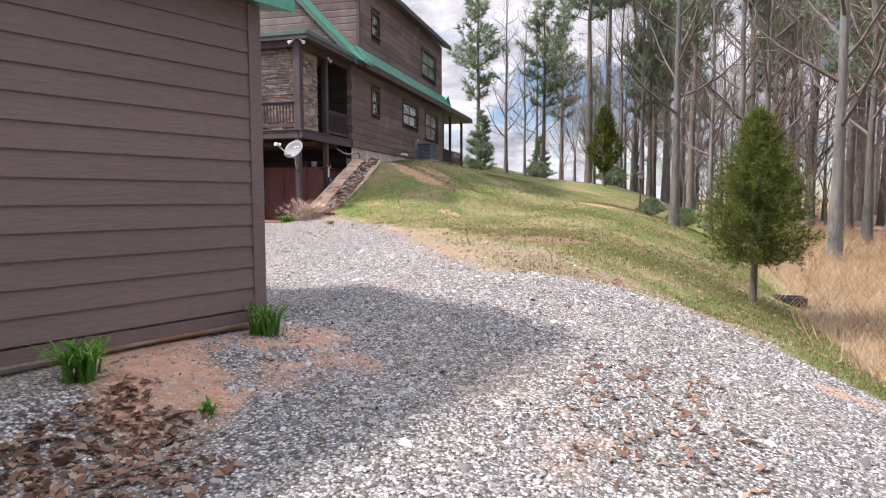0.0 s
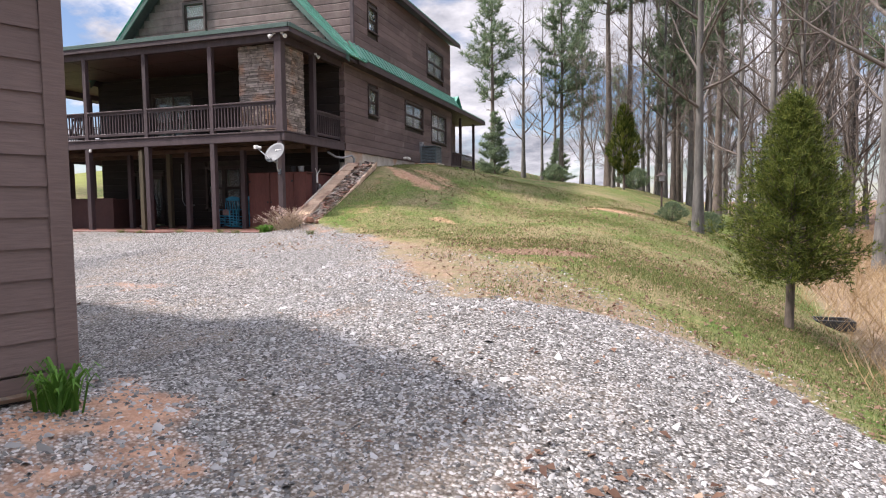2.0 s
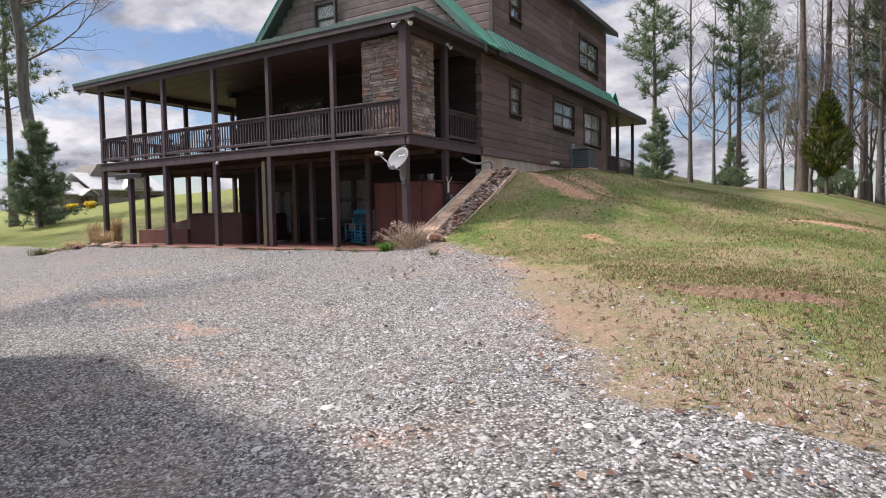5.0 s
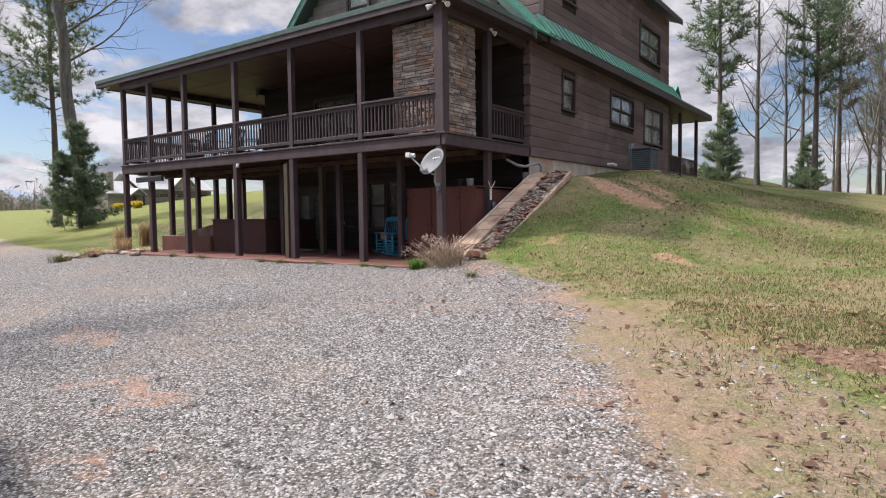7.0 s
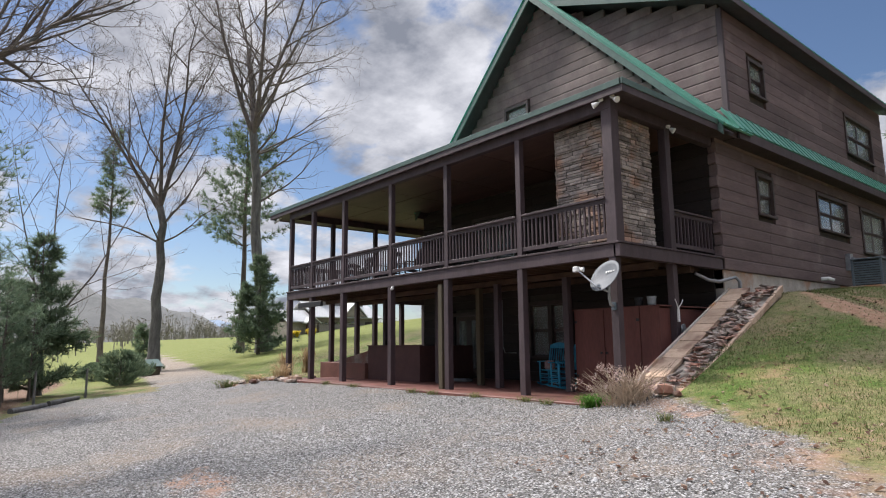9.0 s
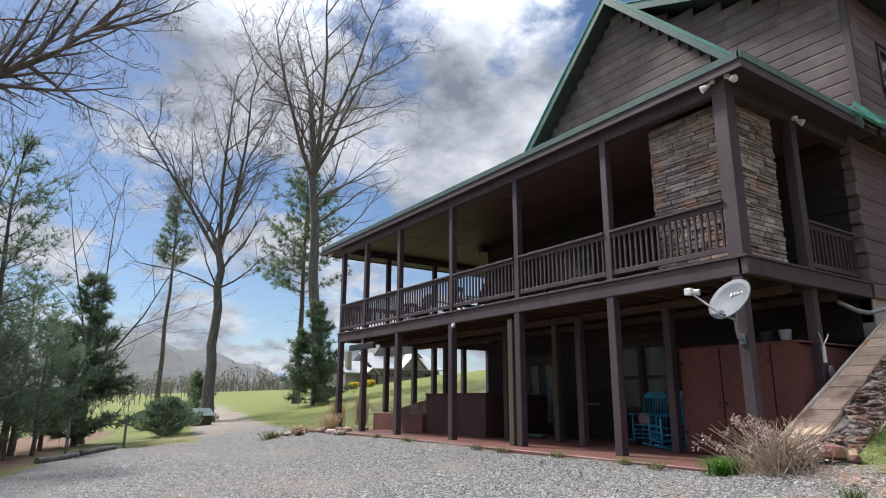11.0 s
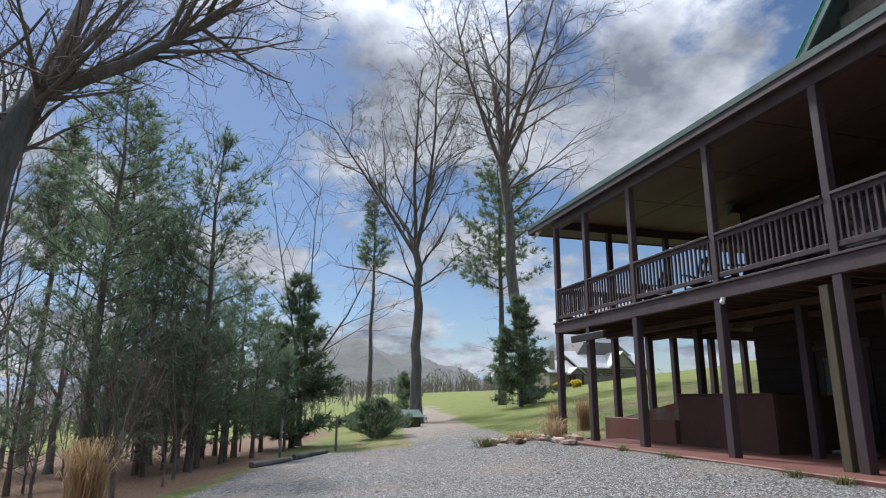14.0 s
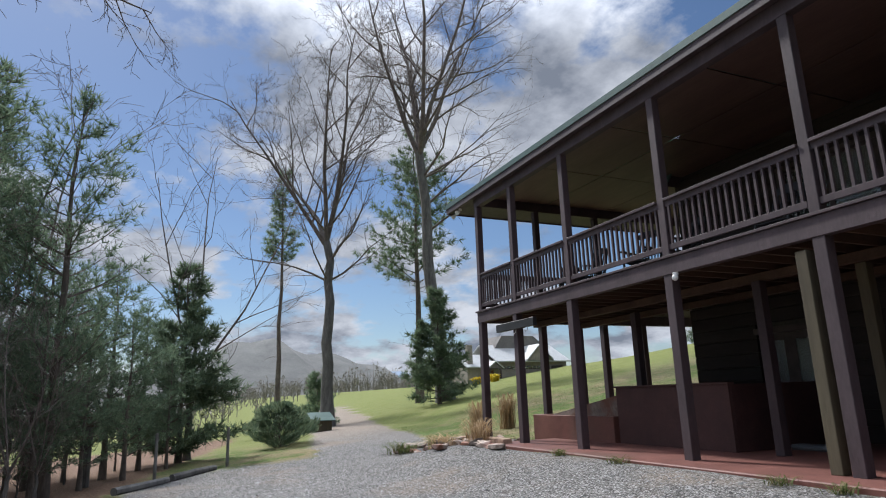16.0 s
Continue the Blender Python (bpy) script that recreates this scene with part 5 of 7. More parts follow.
# few trees on the northern slope, and unseen ones added behind the gate, which the windows mirror
for x, y, k, s in ((-40, 42, kinds_cone[0], 0.6), (-47, 52, kinds_yp[1], 0.6), (-36, 56, kinds_yp[1], 0.7), (16, -14, kinds_bare[1], 1.0), (9, -20, kinds_pine[0], 1.0), (18, 4, kinds_bare[0], 1.0), (14, 12, kinds_pine[1], 1.0), (20, 12, kinds_bare[3], 1.0), (-6, -22, kinds_bare[3], 1.0), (-20, -16, kinds_pine[2], 1.0)):
    stand(k, x, y, wr.uniform(0, 6.28), s)

# ---- far distance ----
def ridge(name, x, y0, y1, profile, material, label, depth):
    """A wooded hill: a slope that rises to a crest line profile(y) at x."""
    n = 160
    vs, fs = [], []
    for i in range(n + 1):
        y = y0 + (y1 - y0) * i / n
        top = profile(y)
        for j, (f, dx) in enumerate(((0, depth), (0.4, depth * 0.6), (0.75, depth * 0.25), (1.0, 0), (0.6, -depth * 0.5))):
            vs.append((x + dx + 12 * math.sin(i * 1.7 + j * 2), y, -30 + (top + 30) * f + (3 * math.sin(i * 0.9 + j) if 0 < j < 4 else 0)))
    for i in range(n):
        for j in range(4):
            a = i * 5 + j
            fs.append((a, a + 1, a + 6, a + 5))
    me = bpy.data.meshes.new(name)
    me.from_pydata(vs, [], fs)
    me.polygons.foreach_set("use_smooth", [True] * len(me.polygons))
    me.materials.append(material)
    tagged(new(name, me), label, "hill", kind="structure")


# distance haze is mixed into the base colours of both hills
M_hill1 = mat("far hill woods with grey haze in colour", (0.085, 0.088, 0.086), (0.135, 0.135, 0.128), 0.02, 1.0, 0.0, 0.35)
M_hill2 = mat("distant mountain with blue haze in colour", (0.17, 0.22, 0.29), (0.20, 0.25, 0.32), 0.01, 1.0, 0.0, 0.2)


def crest1(y):
    s = y - 172
    return 16 + 86 * math.exp(-(s / 120) ** 2) + 38 * math.exp(-((s - 150) / 110) ** 2) + 45 * math.exp(-((s + 230) / 130) ** 2) + 10 * math.sin(y * 0.02) + 5 * math.sin(y * 0.071)


def crest2(y):
    return 52 + 52 * math.exp(-((y - 865) / 150) ** 2) + 60 * math.exp(-((y - 300) / 400) ** 2) + 14 * math.sin(y * 0.006)


ridge("backdrop_hill", -1150, -1500, 1500, crest1, M_hill1, "far wooded hill bare in early spring, haze in its grey", 420)
ridge("backdrop_mountain", -2400, -2500, 3500, crest2, M_hill2, "far mountain on the horizon, coloured blue with haze", 500)
# these woods are lightened in colour to stand in for haze
M_farwood = mat("bare far woods paled by haze in colour", (0.17, 0.15, 0.13), (0.26, 0.24, 0.21), 0.05, 1.0, 0.0, 1.0)
# woods in the valley, too many to count
fw = Acc()
fr = random.Random(9)
for i in range(1500):
    x = -fr.uniform(330, 900)
    y = 0.2 * -x + fr.uniform(-300, 330)
    z = gz(x, y)
    h = fr.uniform(9, 17)
    p = Vector((x, y, z))
    for k in range(4):
        q = p + Vector((fr.gauss(0, 2.4), fr.gauss(0, 2.4), h * fr.uniform(0.4, 1.0)))
        fw.tube([p + Vector((0, 0, h * 0.25)), q], [0.22, 0.05], 3)
        for j in range(5):
            t_ = q + rvec(fr, 1.3)
            fw.tri(q + rvec(fr, 0.5), t_, t_ + rvec(fr, 0.35))
    fw.tube([p, p + Vector((0, 0, h * 0.6))], [0.3, 0.15], 3)
tagged(new("far_woods", fw.mesh("far_woods", M_farwood)), "hazy bare woods in the valley beyond the field", "woods", kind="stuff")

# ---- loose cover: gravel, grass, leaves ----
def scatter(n, x0, x1, y0, y1, rng, keep):
    xy = np.stack([rng.uniform(x0, x1, n), rng.uniform(y0, y1, n)], -1)
    k = keep(xy[:, 0], xy[:, 1])
    return xy[rng.random(n) < k]


def fast_mesh(name, verts, faces, material, label, category):
    me = bpy.data.meshes.new(name)
    me.vertices.add(len(verts)); me.vertices.foreach_set("co", verts.astype(np.float32).ravel())
    m = faces.shape[1]
    me.loops.add(faces.size); me.loops.foreach_set("vertex_index", faces.astype(np.int32).ravel())
    me.polygons.add(len(faces)); me.polygons.foreach_set("loop_start", np.arange(0, faces.size, m, dtype=np.int32))
    me.update(calc_edges=True)
    me.materials.append(material)
    return tagged(new(name, me), label, category, kind="stuff")


def stones(name, xy, size, rng, material, label):
    n = len(xy)
    base = np.array([(1.25, 0.2, -0.35), (0.1, 0.85, -0.35), (-1.25, -0.1, -0.35), (-0.2, -0.85, -0.35), (0.55, -0.1, 0.5), (-0.5, 0.15, 0.55)])
    fc = np.array([(0, 1, 4), (1, 5, 4), (1, 2, 5), (2, 3, 5), (3, 4, 5), (3, 0, 4)])
    s = size * rng.lognormal(0, 0.35, (n, 1, 1)) * rng.uniform(0.55, 1.3, (n, 1, 3)) * np.array([1, 1, 0.75])
    jit = 1 + rng.uniform(-0.3, 0.3, (n, 6, 3))
    v = base[None] * s * jit
    a = rng.uniform(0, 6.28, n)
    ca, sa = np.cos(a)[:, None], np.sin(a)[:, None]
    tl = rng.normal(0, 0.35, (n, 1))
    x, y, z = v[..., 0], v[..., 1], v[..., 2]
    z2, x2 = z + tl * x, x
    out = np.stack([x2 * ca - y * sa + xy[:, :1], x2 * sa + y * ca + xy[:, 1:], z2 + land(xy[:, 0], xy[:, 1])[:, None] + size * 0.15], -1)
    f = (fc[None] + 6 * np.arange(n)[:, None, None]).reshape(-1, 3)
    return fast_mesh(name, out.reshape(-1, 3), f, material, label, "gravel")


def blades(name, xy, h, w, rng, material, label, category="grass", flat=0.0, lean=0.5):
    n = len(xy)
    a, b = rng.uniform(0, 6.28, n), rng.uniform(0, 6.28, n)
    hh = h * rng.uniform(0.5, 1.3, n)
    z = land(xy[:, 0], xy[:, 1])
    wx, wy = np.cos(a) * w, np.sin(a) * w
    lx, ly = np.cos(b) * lean * hh, np.sin(b) * lean * hh
    p0 = np.stack([xy[:, 0] - wx, xy[:, 1] - wy, z - 0.01], -1)
    p1 = np.stack([xy[:, 0] + wx, xy[:, 1] + wy, z - 0.01], -1)
    p2 = np.stack([xy[:, 0] + lx, xy[:, 1] + ly, z + hh], -1)
    return fast_mesh(name, np.stack([p0, p1, p2], 1).reshape(-1, 3), np.arange(3 * n).reshape(-1, 3), material, label, category)


def litter(name, xy, size, rng, material, label):
    n = len(xy)
    a = rng.uniform(0, 6.28, n)
    s = size * rng.uniform(0.5, 1.3, n)
    base = np.array([(-1, 0, 0.0), (0, -0.55, 0.25), (1, 0, 0.05), (0, 0.55, 0.3)])
    v = base[None] * s[:, None, None] * (1 + rng.uniform(-0.3, 0.3, (n, 4, 3)))
    ca, sa = np.cos(a)[:, None], np.sin(a)[:, None]
    tx, ty = rng.normal(0, 0.35, (n, 1)), rng.normal(0, 0.35, (n, 1))
    x, y, z = v[..., 0], v[..., 1], v[..., 2]
    z = z + tx * x + ty * y
    out = np.stack([x * ca - y * sa + xy[:, :1], x * sa + y * ca + xy[:, 1:], z + land(xy[:, 0], xy[:, 1])[:, None] + 0.015], -1)
    return fast_mesh(name, out.reshape(-1, 3), np.arange(4 * n).reshape(-1, 4), material, label, "leaf litter")


rg = np.random.default_rng(4)
in_yard = lambda x, y: ~((x + 0.32 * (5.06 - y) < -4.1) & (y < 5.0 - 0.32 * (x + 4.1))) & ~((x < -11.1) & (y > 18.4) & (x > -25.5))
kg = lambda x, y: np.clip(np.maximum((covers(x, y)[0] - 0.4) * 2.0, 0.16 * (covers(x, y)[3] > 0.3)) - covers(x, y)[1] * 0.72 - covers(x, y)[2] * 1.2, 0, 1) * in_yard(x, y) * np.where(wob(x * 1.7, y * 1.7, 1.0) > 0.35, 0.35, 1.0)
xy = np.concatenate([scatter(120000, -6.5, 2.4, 0.6, 13.5, rg, kg), scatter(52000, -15, -6.5, 8, 18.5, rg, kg), scatter(14000, -26, -15, 11, 19, rg, kg)])
stones("gravel", xy, 0.0135, rg, M_gravel, "crushed grey gravel stones on the drive")
xy = scatter(1500, -6.5, 2.0, 1.0, 14.5, rg, kg)
stones("gravel_coarse", xy, 0.028, rg, M_gravel, "larger crushed gravel stones on the drive")
kgr = lambda x, y: np.clip(1 - covers(x, y)[0] * 1.15 - covers(x, y)[1] * 0.75 - covers(x, y)[2] - covers(x, y)[3], 0, 1) * in_yard(x, y) * np.clip(0.55 + 0.6 * wob(x * 0.8, y * 0.8, 1.0), 0.12, 1)
xy = np.concatenate([scatter(150000, -5, 3.0, 6, 16, rg, kgr), scatter(170000, -11, 3, 16, 30, rg, kgr), scatter(30000, -40, -24, 11, 30, rg, kgr), scatter(12000, -10, 2, 30, 46, rg, kgr)])
blades("grass", xy, 0.045, 0.006, rg, M_grass, "short patchy spring grass on the bank and verges")
ks = lambda x, y: covers(x, y)[3]
xy = scatter(26000, 2, 9.5, 8, 34, rg, ks)
blades("tall_dry_grass", xy, 0.42, 0.008, rg, M_straw, "tall dry straw-coloured grass at the wood's edge", "grass", lean=0.85)
kl = lambda x, y: np.clip(covers(x, y)[2], 0, 1) * in_yard(x, y)
xy = np.concatenate([scatter(7500, -4.2, -2, -1.5, 4.2, rg, kl), scatter(7000, 4, 20, 10, 40, rg, kl), scatter(1500, -30, -18, 4, 11, rg, kl), scatter(1700, -4.5, 2.5, 6, 16, rg, lambda x, y: np.clip(1.05 - covers(x, y)[0], 0.12, 1)), scatter(4200, -9.5, 2, 14, 30, rg, lambda x, y: 0.7 + 0 * x), scatter(240, -1.1, 0.2, 3.4, 5.6, rg, lambda x, y: 0.7 + 0 * x), scatter(260, -9, 0, 2, 16, rg, lambda x, y: 0.5 * in_yard(x, y))])
litter("small_leaves", np.concatenate([scatter(5200, -5, 2.8, 5.5, 17, rg, lambda x, y: np.clip(1 - covers(x, y)[0], 0, 1) * 0.8), scatter(900, -3.4, 1.5, 2, 10, rg, lambda x, y: 0.5 * in_yard(x, y))]), 0.024, rg, M_dead, "small dead leaves and bark bits in the grass")
litter("fallen_leaves", xy, 0.041, rg, M_dead, "curled brown fallen leaves on the ground")


def clump(name, x, y, n, h, spread, material, label, category, w=0.012, seed=0, arch=0.6, blades_n=3):
    """A clump of arching leaves from one root."""
    r = random.Random(seed)
    acc = Acc()
    for k in range(n):
        a = r.uniform(0, 6.28)
        q = Vector((x + r.gauss(0, spread * 0.22), y + r.gauss(0, spread * 0.22), 0))
        q.z = gz(q.x, q.y) - 0.01
        out = Vector((math.cos(a), math.sin(a), 0)) * spread * r.uniform(0.3, 1.0)
        hh = h * r.uniform(0.6, 1.1)
        side = Vector((-math.sin(a), math.cos(a), 0)) * w
        p1 = q + out * 0.35 + Vector((0, 0, hh * 0.75))
        p2 = q + out * arch / 0.6 * 0.75 + Vector((0, 0, hh))
        p3 = q + out * arch / 0.6 * 1.1 + Vector((0, 0, hh * 0.78))
        i = len(acc.v)
        acc.v += [tuple(q - side), tuple(q + side), tuple(p1 - side), tuple(p1 + side), tuple(p2 - side * 0.7), tuple(p2 + side * 0.7), tuple(p3)]
        acc.f += [(i, i + 1, i + 3, i + 2), (i + 2, i + 3, i + 5, i + 4), (i + 4, i + 5, i + 6)]
    z = gz(x, y)
    acc.v = [(a - x, b - y, c - z) for a, b, c in acc.v]
    e = empty(name, x, y, z, label, category)
    tagged(child("leaves", acc.mesh("leaves", material), e), kind="stuff")
    return e


clump("daylily_clump", -3.95, 4.75, 60, 0.3, 0.26, M_lush, "bright green daylily clump by the shed corner", "plant", seed=1)
clump("daylily_clump", -4.45, 3.1, 70, 0.28, 0.3, M_lush, "bright green daylily clump beside the shed wall", "plant", seed=2)
clump("grass_tuft", -3.5, 3.25, 40, 0.1, 0.12, M_lush, "small green grass tuft in the gravel", "plant", 0.006, seed=3)
clump("grass_tuft", -4.1, 1.95, 60, 0.16, 0.22, M_grass, "dull green grass tuft among fallen leaves", "plant", 0.006, seed=4)
clump("pampas_clump", -22.4, 8.1, 260, 1.15, 0.6, M_straw, "dry tan ornamental grass clump", "plant", 0.012, seed=5)
clump("pampas_clump", -30.2, 21.2, 160, 1.0, 0.5, M_straw, "dry tan ornamental grass clump", "plant", 0.012, seed=6)
clump("pampas_clump", -30.9, 22.6, 160, 1.1, 0.5, M_straw, "dry tan ornamental grass clump", "plant", 0.012, seed=7)
clump("dry_shrub", -24.9, 18.5, 170, 0.55, 0.55, M_straw, "dry twiggy shrub by the planter", "plant", 0.006, seed=8, arch=0.7)
clump("dry_shrub", -25.7, 17.9, 130, 0.3, 0.6, M_straw, "flattened dry weeds by the stones", "plant", 0.007, seed=10, arch=0.8)
clump("dry_shrub", -27.9, 17.7, 130, 0.28, 0.7, M_grass, "low green and brown weeds at the drive's edge", "plant", 0.008, seed=11, arch=0.8)
clump("dry_shrub", -26.6, 18.2, 90, 0.35, 0.6, M_grass, "low half-green shrub by the planter", "plant", 0.01, seed=9, arch=0.7)

# ---- things on and round the porch ----
def rock(parent, x, y, z, sx, sy, sz, r, material, name="rock"):
    """An uneven stone: a many-sided lump, flattened, with broken faces."""
    bm = bmesh.new()
    bmesh.ops.create_icosphere(bm, subdivisions=1, radius=1.0)
    for v in bm.verts:
        v.co *= r.uniform(0.72, 1.18)
        v.co.z = max(min(v.co.z, 0.72), -0.72)
    bmesh.ops.transform(bm, verts=bm.verts[:], matrix=Matrix.Translation((x, y, z)) @ Euler((r.gauss(0, 0.2), r.gauss(0, 0.2), r.uniform(0, 6.28))).to_matrix().to_4x4() @ Matrix.Diagonal((sx, sy, sz, 1)))
    return part(name, bm, material, parent)


# stone chimney block at the corner of the porch
chimney = empty("stone_chimney", -12.1, 20.1, 4.285, "outdoor fireplace clad in stacked brown ledgestone", "chimney")
CX0, CX1, CY0, CY1 = -12.97, -11.42, 19.42, 20.78
part("core", bx(CX0 + 0.03, CX1 - 0.0, CY0 + 0.03, CY1 - 0.03, 4.285, 7.1), M_mortar, chimney)
sr = random.Random(17)


def ledge_face(axis, at, out, a0, a1, z0, z1, heights=(0.05, 0.065, 0.08, 0.1), wide=0.52):
    z = z0
    while z < z1 - 0.02:
        h = sr.choice(heights)
        zt = min(z + h, z1)
        a = a0 - sr.uniform(0, 0.05)
        while a < a1 - 0.02:
            w = sr.uniform(0.16, wide)
            b = a + w
            if a1 - b < 0.1:
                b = a1 + 0.02
            d = sr.uniform(0.014, 0.045)
            c = (max(a, a0 - 0.03) + 0.005, min(b, a1 + 0.03) - 0.005)
            if axis == "y":
                part("stone", bx(c[0], c[1], at, at + out * d, z + 0.005, zt - 0.005, 0.008), M_stone, chimney)
            else:
                part("stone", bx(at, at + out * d, c[0], c[1], z + 0.005, zt - 0.005, 0.008), M_stone, chimney)
            a = b
        z = zt


ledge_face("y", CY0 + 0.03, -1, CX0, CX1 + 0.02, 4.29, 7.08)
ledge_face("x", CX1, 1, CY0 + 0.0, CY1, 4.29, 7.08)
ledge_face("x", CX0 + 0.03, -1, CY0, CY1, 4.29, 7.08, (0.08, 0.1, 0.12), 0.5)

# storage closet with red-brown doors under the corner
closet = empty("storage_closet", -12.5, 21.5, SLAB, "red-brown board closet with double doors under the porch", "closet")
part("body", bx(-13.57, -11.34, 20.66, 23.1, SLAB, 3.02), M_redwood, closet)
for i, (x0, x1) in enumerate(((-13.57, -12.73), (-12.72, -11.79), (-11.78, -11.3))):
    d_ = part("door" if i < 2 else "panel", bx(x0 + 0.006, x1 - 0.006, 20.6, 20.645, SLAB + 0.02, 3.05, 0.004), M_redwood, closet)
    if i < 2:
        for zz in (1.5, 2.75):
            part("hinge", bx(x0 + 0.01 if i == 0 else x1 - 0.08, x0 + 0.08 if i == 0 else x1 - 0.01, 20.59, 20.598, zz, zz + 0.06), M_black, d_)
        hx = x1 - 0.09 if i == 0 else x0 + 0.04
        hb = bmesh.new()
        tube(hb, [(hx + 0.025, 20.6, 2.06), (hx + 0.025, 20.55, 2.06)], [0.012, 0.012], 8)
        tube(hb, [(hx + 0.025, 20.55, 2.06), (hx + 0.025, 20.535, 2.06)], [0.03, 0.024], 8)
        part("knob", hb, M_black, d_, "black round knob")
part("top", bx(-13.6, -11.28, 20.58, 23.1, 3.05, 3.08, 0.004), M_redwood, closet)


def bucket(x, y, z, r0, h, material, label):
    e = empty("bucket", x, y, z, label, "bucket")
    b = bmesh.new()
    tube(b, [(x, y, z + h * k / 4) for k in range(5)], [r0 * 0.86, r0 * 0.9, r0 * 0.94, r0 * 0.98, r0], 16)
    part("body", b, material, e, smooth=True)
    b = bmesh.new()
    tube(b, [(x, y, z + h - 0.03), (x, y, z + h + 0.005)], [r0 * 1.06, r0 * 1.06], 16)
    part("lid", b, material, e)


bucket(-11.62, 20.85, 3.08, 0.1, 0.2, M_grey, "pale grey lidded bucket on the closet")
bucket(-12.0, 20.95, 3.08, 0.1, 0.2, M_black, "black bucket on the closet")


def rocking_chair(material, label):
    """A slatted rocking chair facing -y, its base at the origin."""
    e = empty("rocking_chair", 0, 0, 0, label, "chair", "rocking chairs")

    def lim(name, *pr, n=7):
        b = bmesh.new()
        tube(b, [Vector(p[:3]) for p in pr], [p[3] for p in pr], n)
        return part(name, b, material, e, smooth=True)
    for s in (-1, 1):
        x = s * 0.27
        lim("rocker", *[(x, -0.42 + 0.84 * k / 8, 0.03 + 0.5 * (-0.42 + 0.84 * k / 8 + 0.02) ** 2, 0.022) for k in range(9)])
        lim("front_leg", (x, -0.26, 0.05, 0.02), (x, -0.27, 0.4, 0.024), (x, -0.27, 0.64, 0.02))
        lim("back_post", (x, 0.22, 0.05, 0.021), (x, 0.24, 0.45, 0.024), (x * 0.95, 0.4, 1.1, 0.018))
        part("armrest", bx(x - 0.05, x + 0.05, -0.34, 0.32, 0.64, 0.67, 0.01), material, e, local=True)
        for zz in (0.17, 0.28):
            lim("stretcher", (x, -0.26, zz, 0.012), (x, 0.22, zz, 0.012))
    for zz in (0.15, 0.24, 0.33):
        lim("stretcher", (-0.27, -0.26, zz, 0.012), (0.27, -0.26, zz, 0.012))
    for k in range(7):
        y = -0.26 + 0.075 * k
        part("seat_slat", bx(-0.26, 0.26, y, y + 0.06, 0.42 - 0.008 * k, 0.442 - 0.008 * k, 0.004), material, e, local=True)
    for k in range(7):
        x = -0.2 + 0.067 * k
        lim("back_slat", (x, 0.26, 0.52, 0.014), (x, 0.33, 0.8, 0.016), (x * 0.95, 0.395, 1.04, 0.012), n=5)
    lim("back_rail", (-0.26, 0.25, 0.5, 0.02), (0.26, 0.25, 0.5, 0.02))
    hb = bmesh.new()
    slab(hb, [(-0.25, 0.37, 1.0), (0.25, 0.37, 1.0), (0.25, 0.395, 1.1), (0.13, 0.4, 1.15), (0, 0.405, 1.16), (-0.13, 0.4, 1.15), (-0.25, 0.395, 1.1)], (0, 0.025, 0))
    part("headrest", hb, material, e, local=True)
    return e


turq = rocking_chair(M_turq, "turquoise painted slatted rocking chair on the red patio")
turq.matrix_basis = pose(-15.38, 21.9, SLAB, 0, 0, 14)
copy_thing(turq, pose(-14.36, 21.15, SLAB, 0, 0, -28))
c_up = copy_thing(turq, pose(-13.35, 20.75, 4.285, 0, 0, 10))
tagged(c_up, "turquoise painted slatted rocking chair on the upper deck")
dark_chair = rocking_chair(M_black, "black slatted rocking chair on the upper deck")
dark_chair.matrix_basis = pose(-18.1, 20.6, 4.285, 0, 0, 8)
for x, y, a in ((-20.3, 20.7, -15), (-21.2, 20.5, 20), (-23.0, 20.5, 0), (-24.6, 21.2, 60)):
    copy_thing(dark_chair, pose(x, y, 4.285, 0, 0, a))
# cushion on the chair
M_cush = mat("faded floral cushion", (0.28, 0.12, 0.12), (0.36, 0.33, 0.30), 22, 0.9, 0.2, 60)
cb_ = bx(-15.53, -15.23, 21.66, 21.84, SLAB + 0.43, SLAB + 0.68, 0.05)
tagged(part("cushion", cb_, M_cush), "faded floral cushion lying on a rocking chair", "cushion")

# satellite dish on the corner post
dish = empty("satellite_dish", -11.32, 19.0, 2.95, "pale grey satellite dish on a bent arm at the corner post", "satellite dish")
nrm = Vector((-0.24, -0.84, 0.46)).normalized()
cen = Vector((-11.27, 18.78, 3.55))
rot = nrm.to_track_quat("Z", "Y").to_matrix().to_4x4()
db = bmesh.new()
rings = []
for j in range(6):
    rr = j / 5
    ring = [db.verts.new(Matrix.Translation(cen) @ rot @ Vector((0.40 * rr * math.cos(2 * math.pi * k / 32), 0.34 * rr * math.sin(2 * math.pi * k / 32), 0.075 * rr * rr))) for k in range(32)] if j else [db.verts.new(cen)]
    rings.append(ring)
for j in range(1, 6):
    for k in range(32):
        if j == 1:
            db.faces.new((rings[0][0], rings[1][k], rings[1][(k + 1) % 32]))
        else:
            db.faces.new((rings[j - 1][k], rings[j][k], rings[j][(k + 1) % 32], rings[j - 1][(k + 1) % 32]))
rf_ = part("reflector", db, M_dish, dish, smooth=True)
sm = rf_.modifiers.new("thickness", "SOLIDIFY"); sm.thickness = 0.012
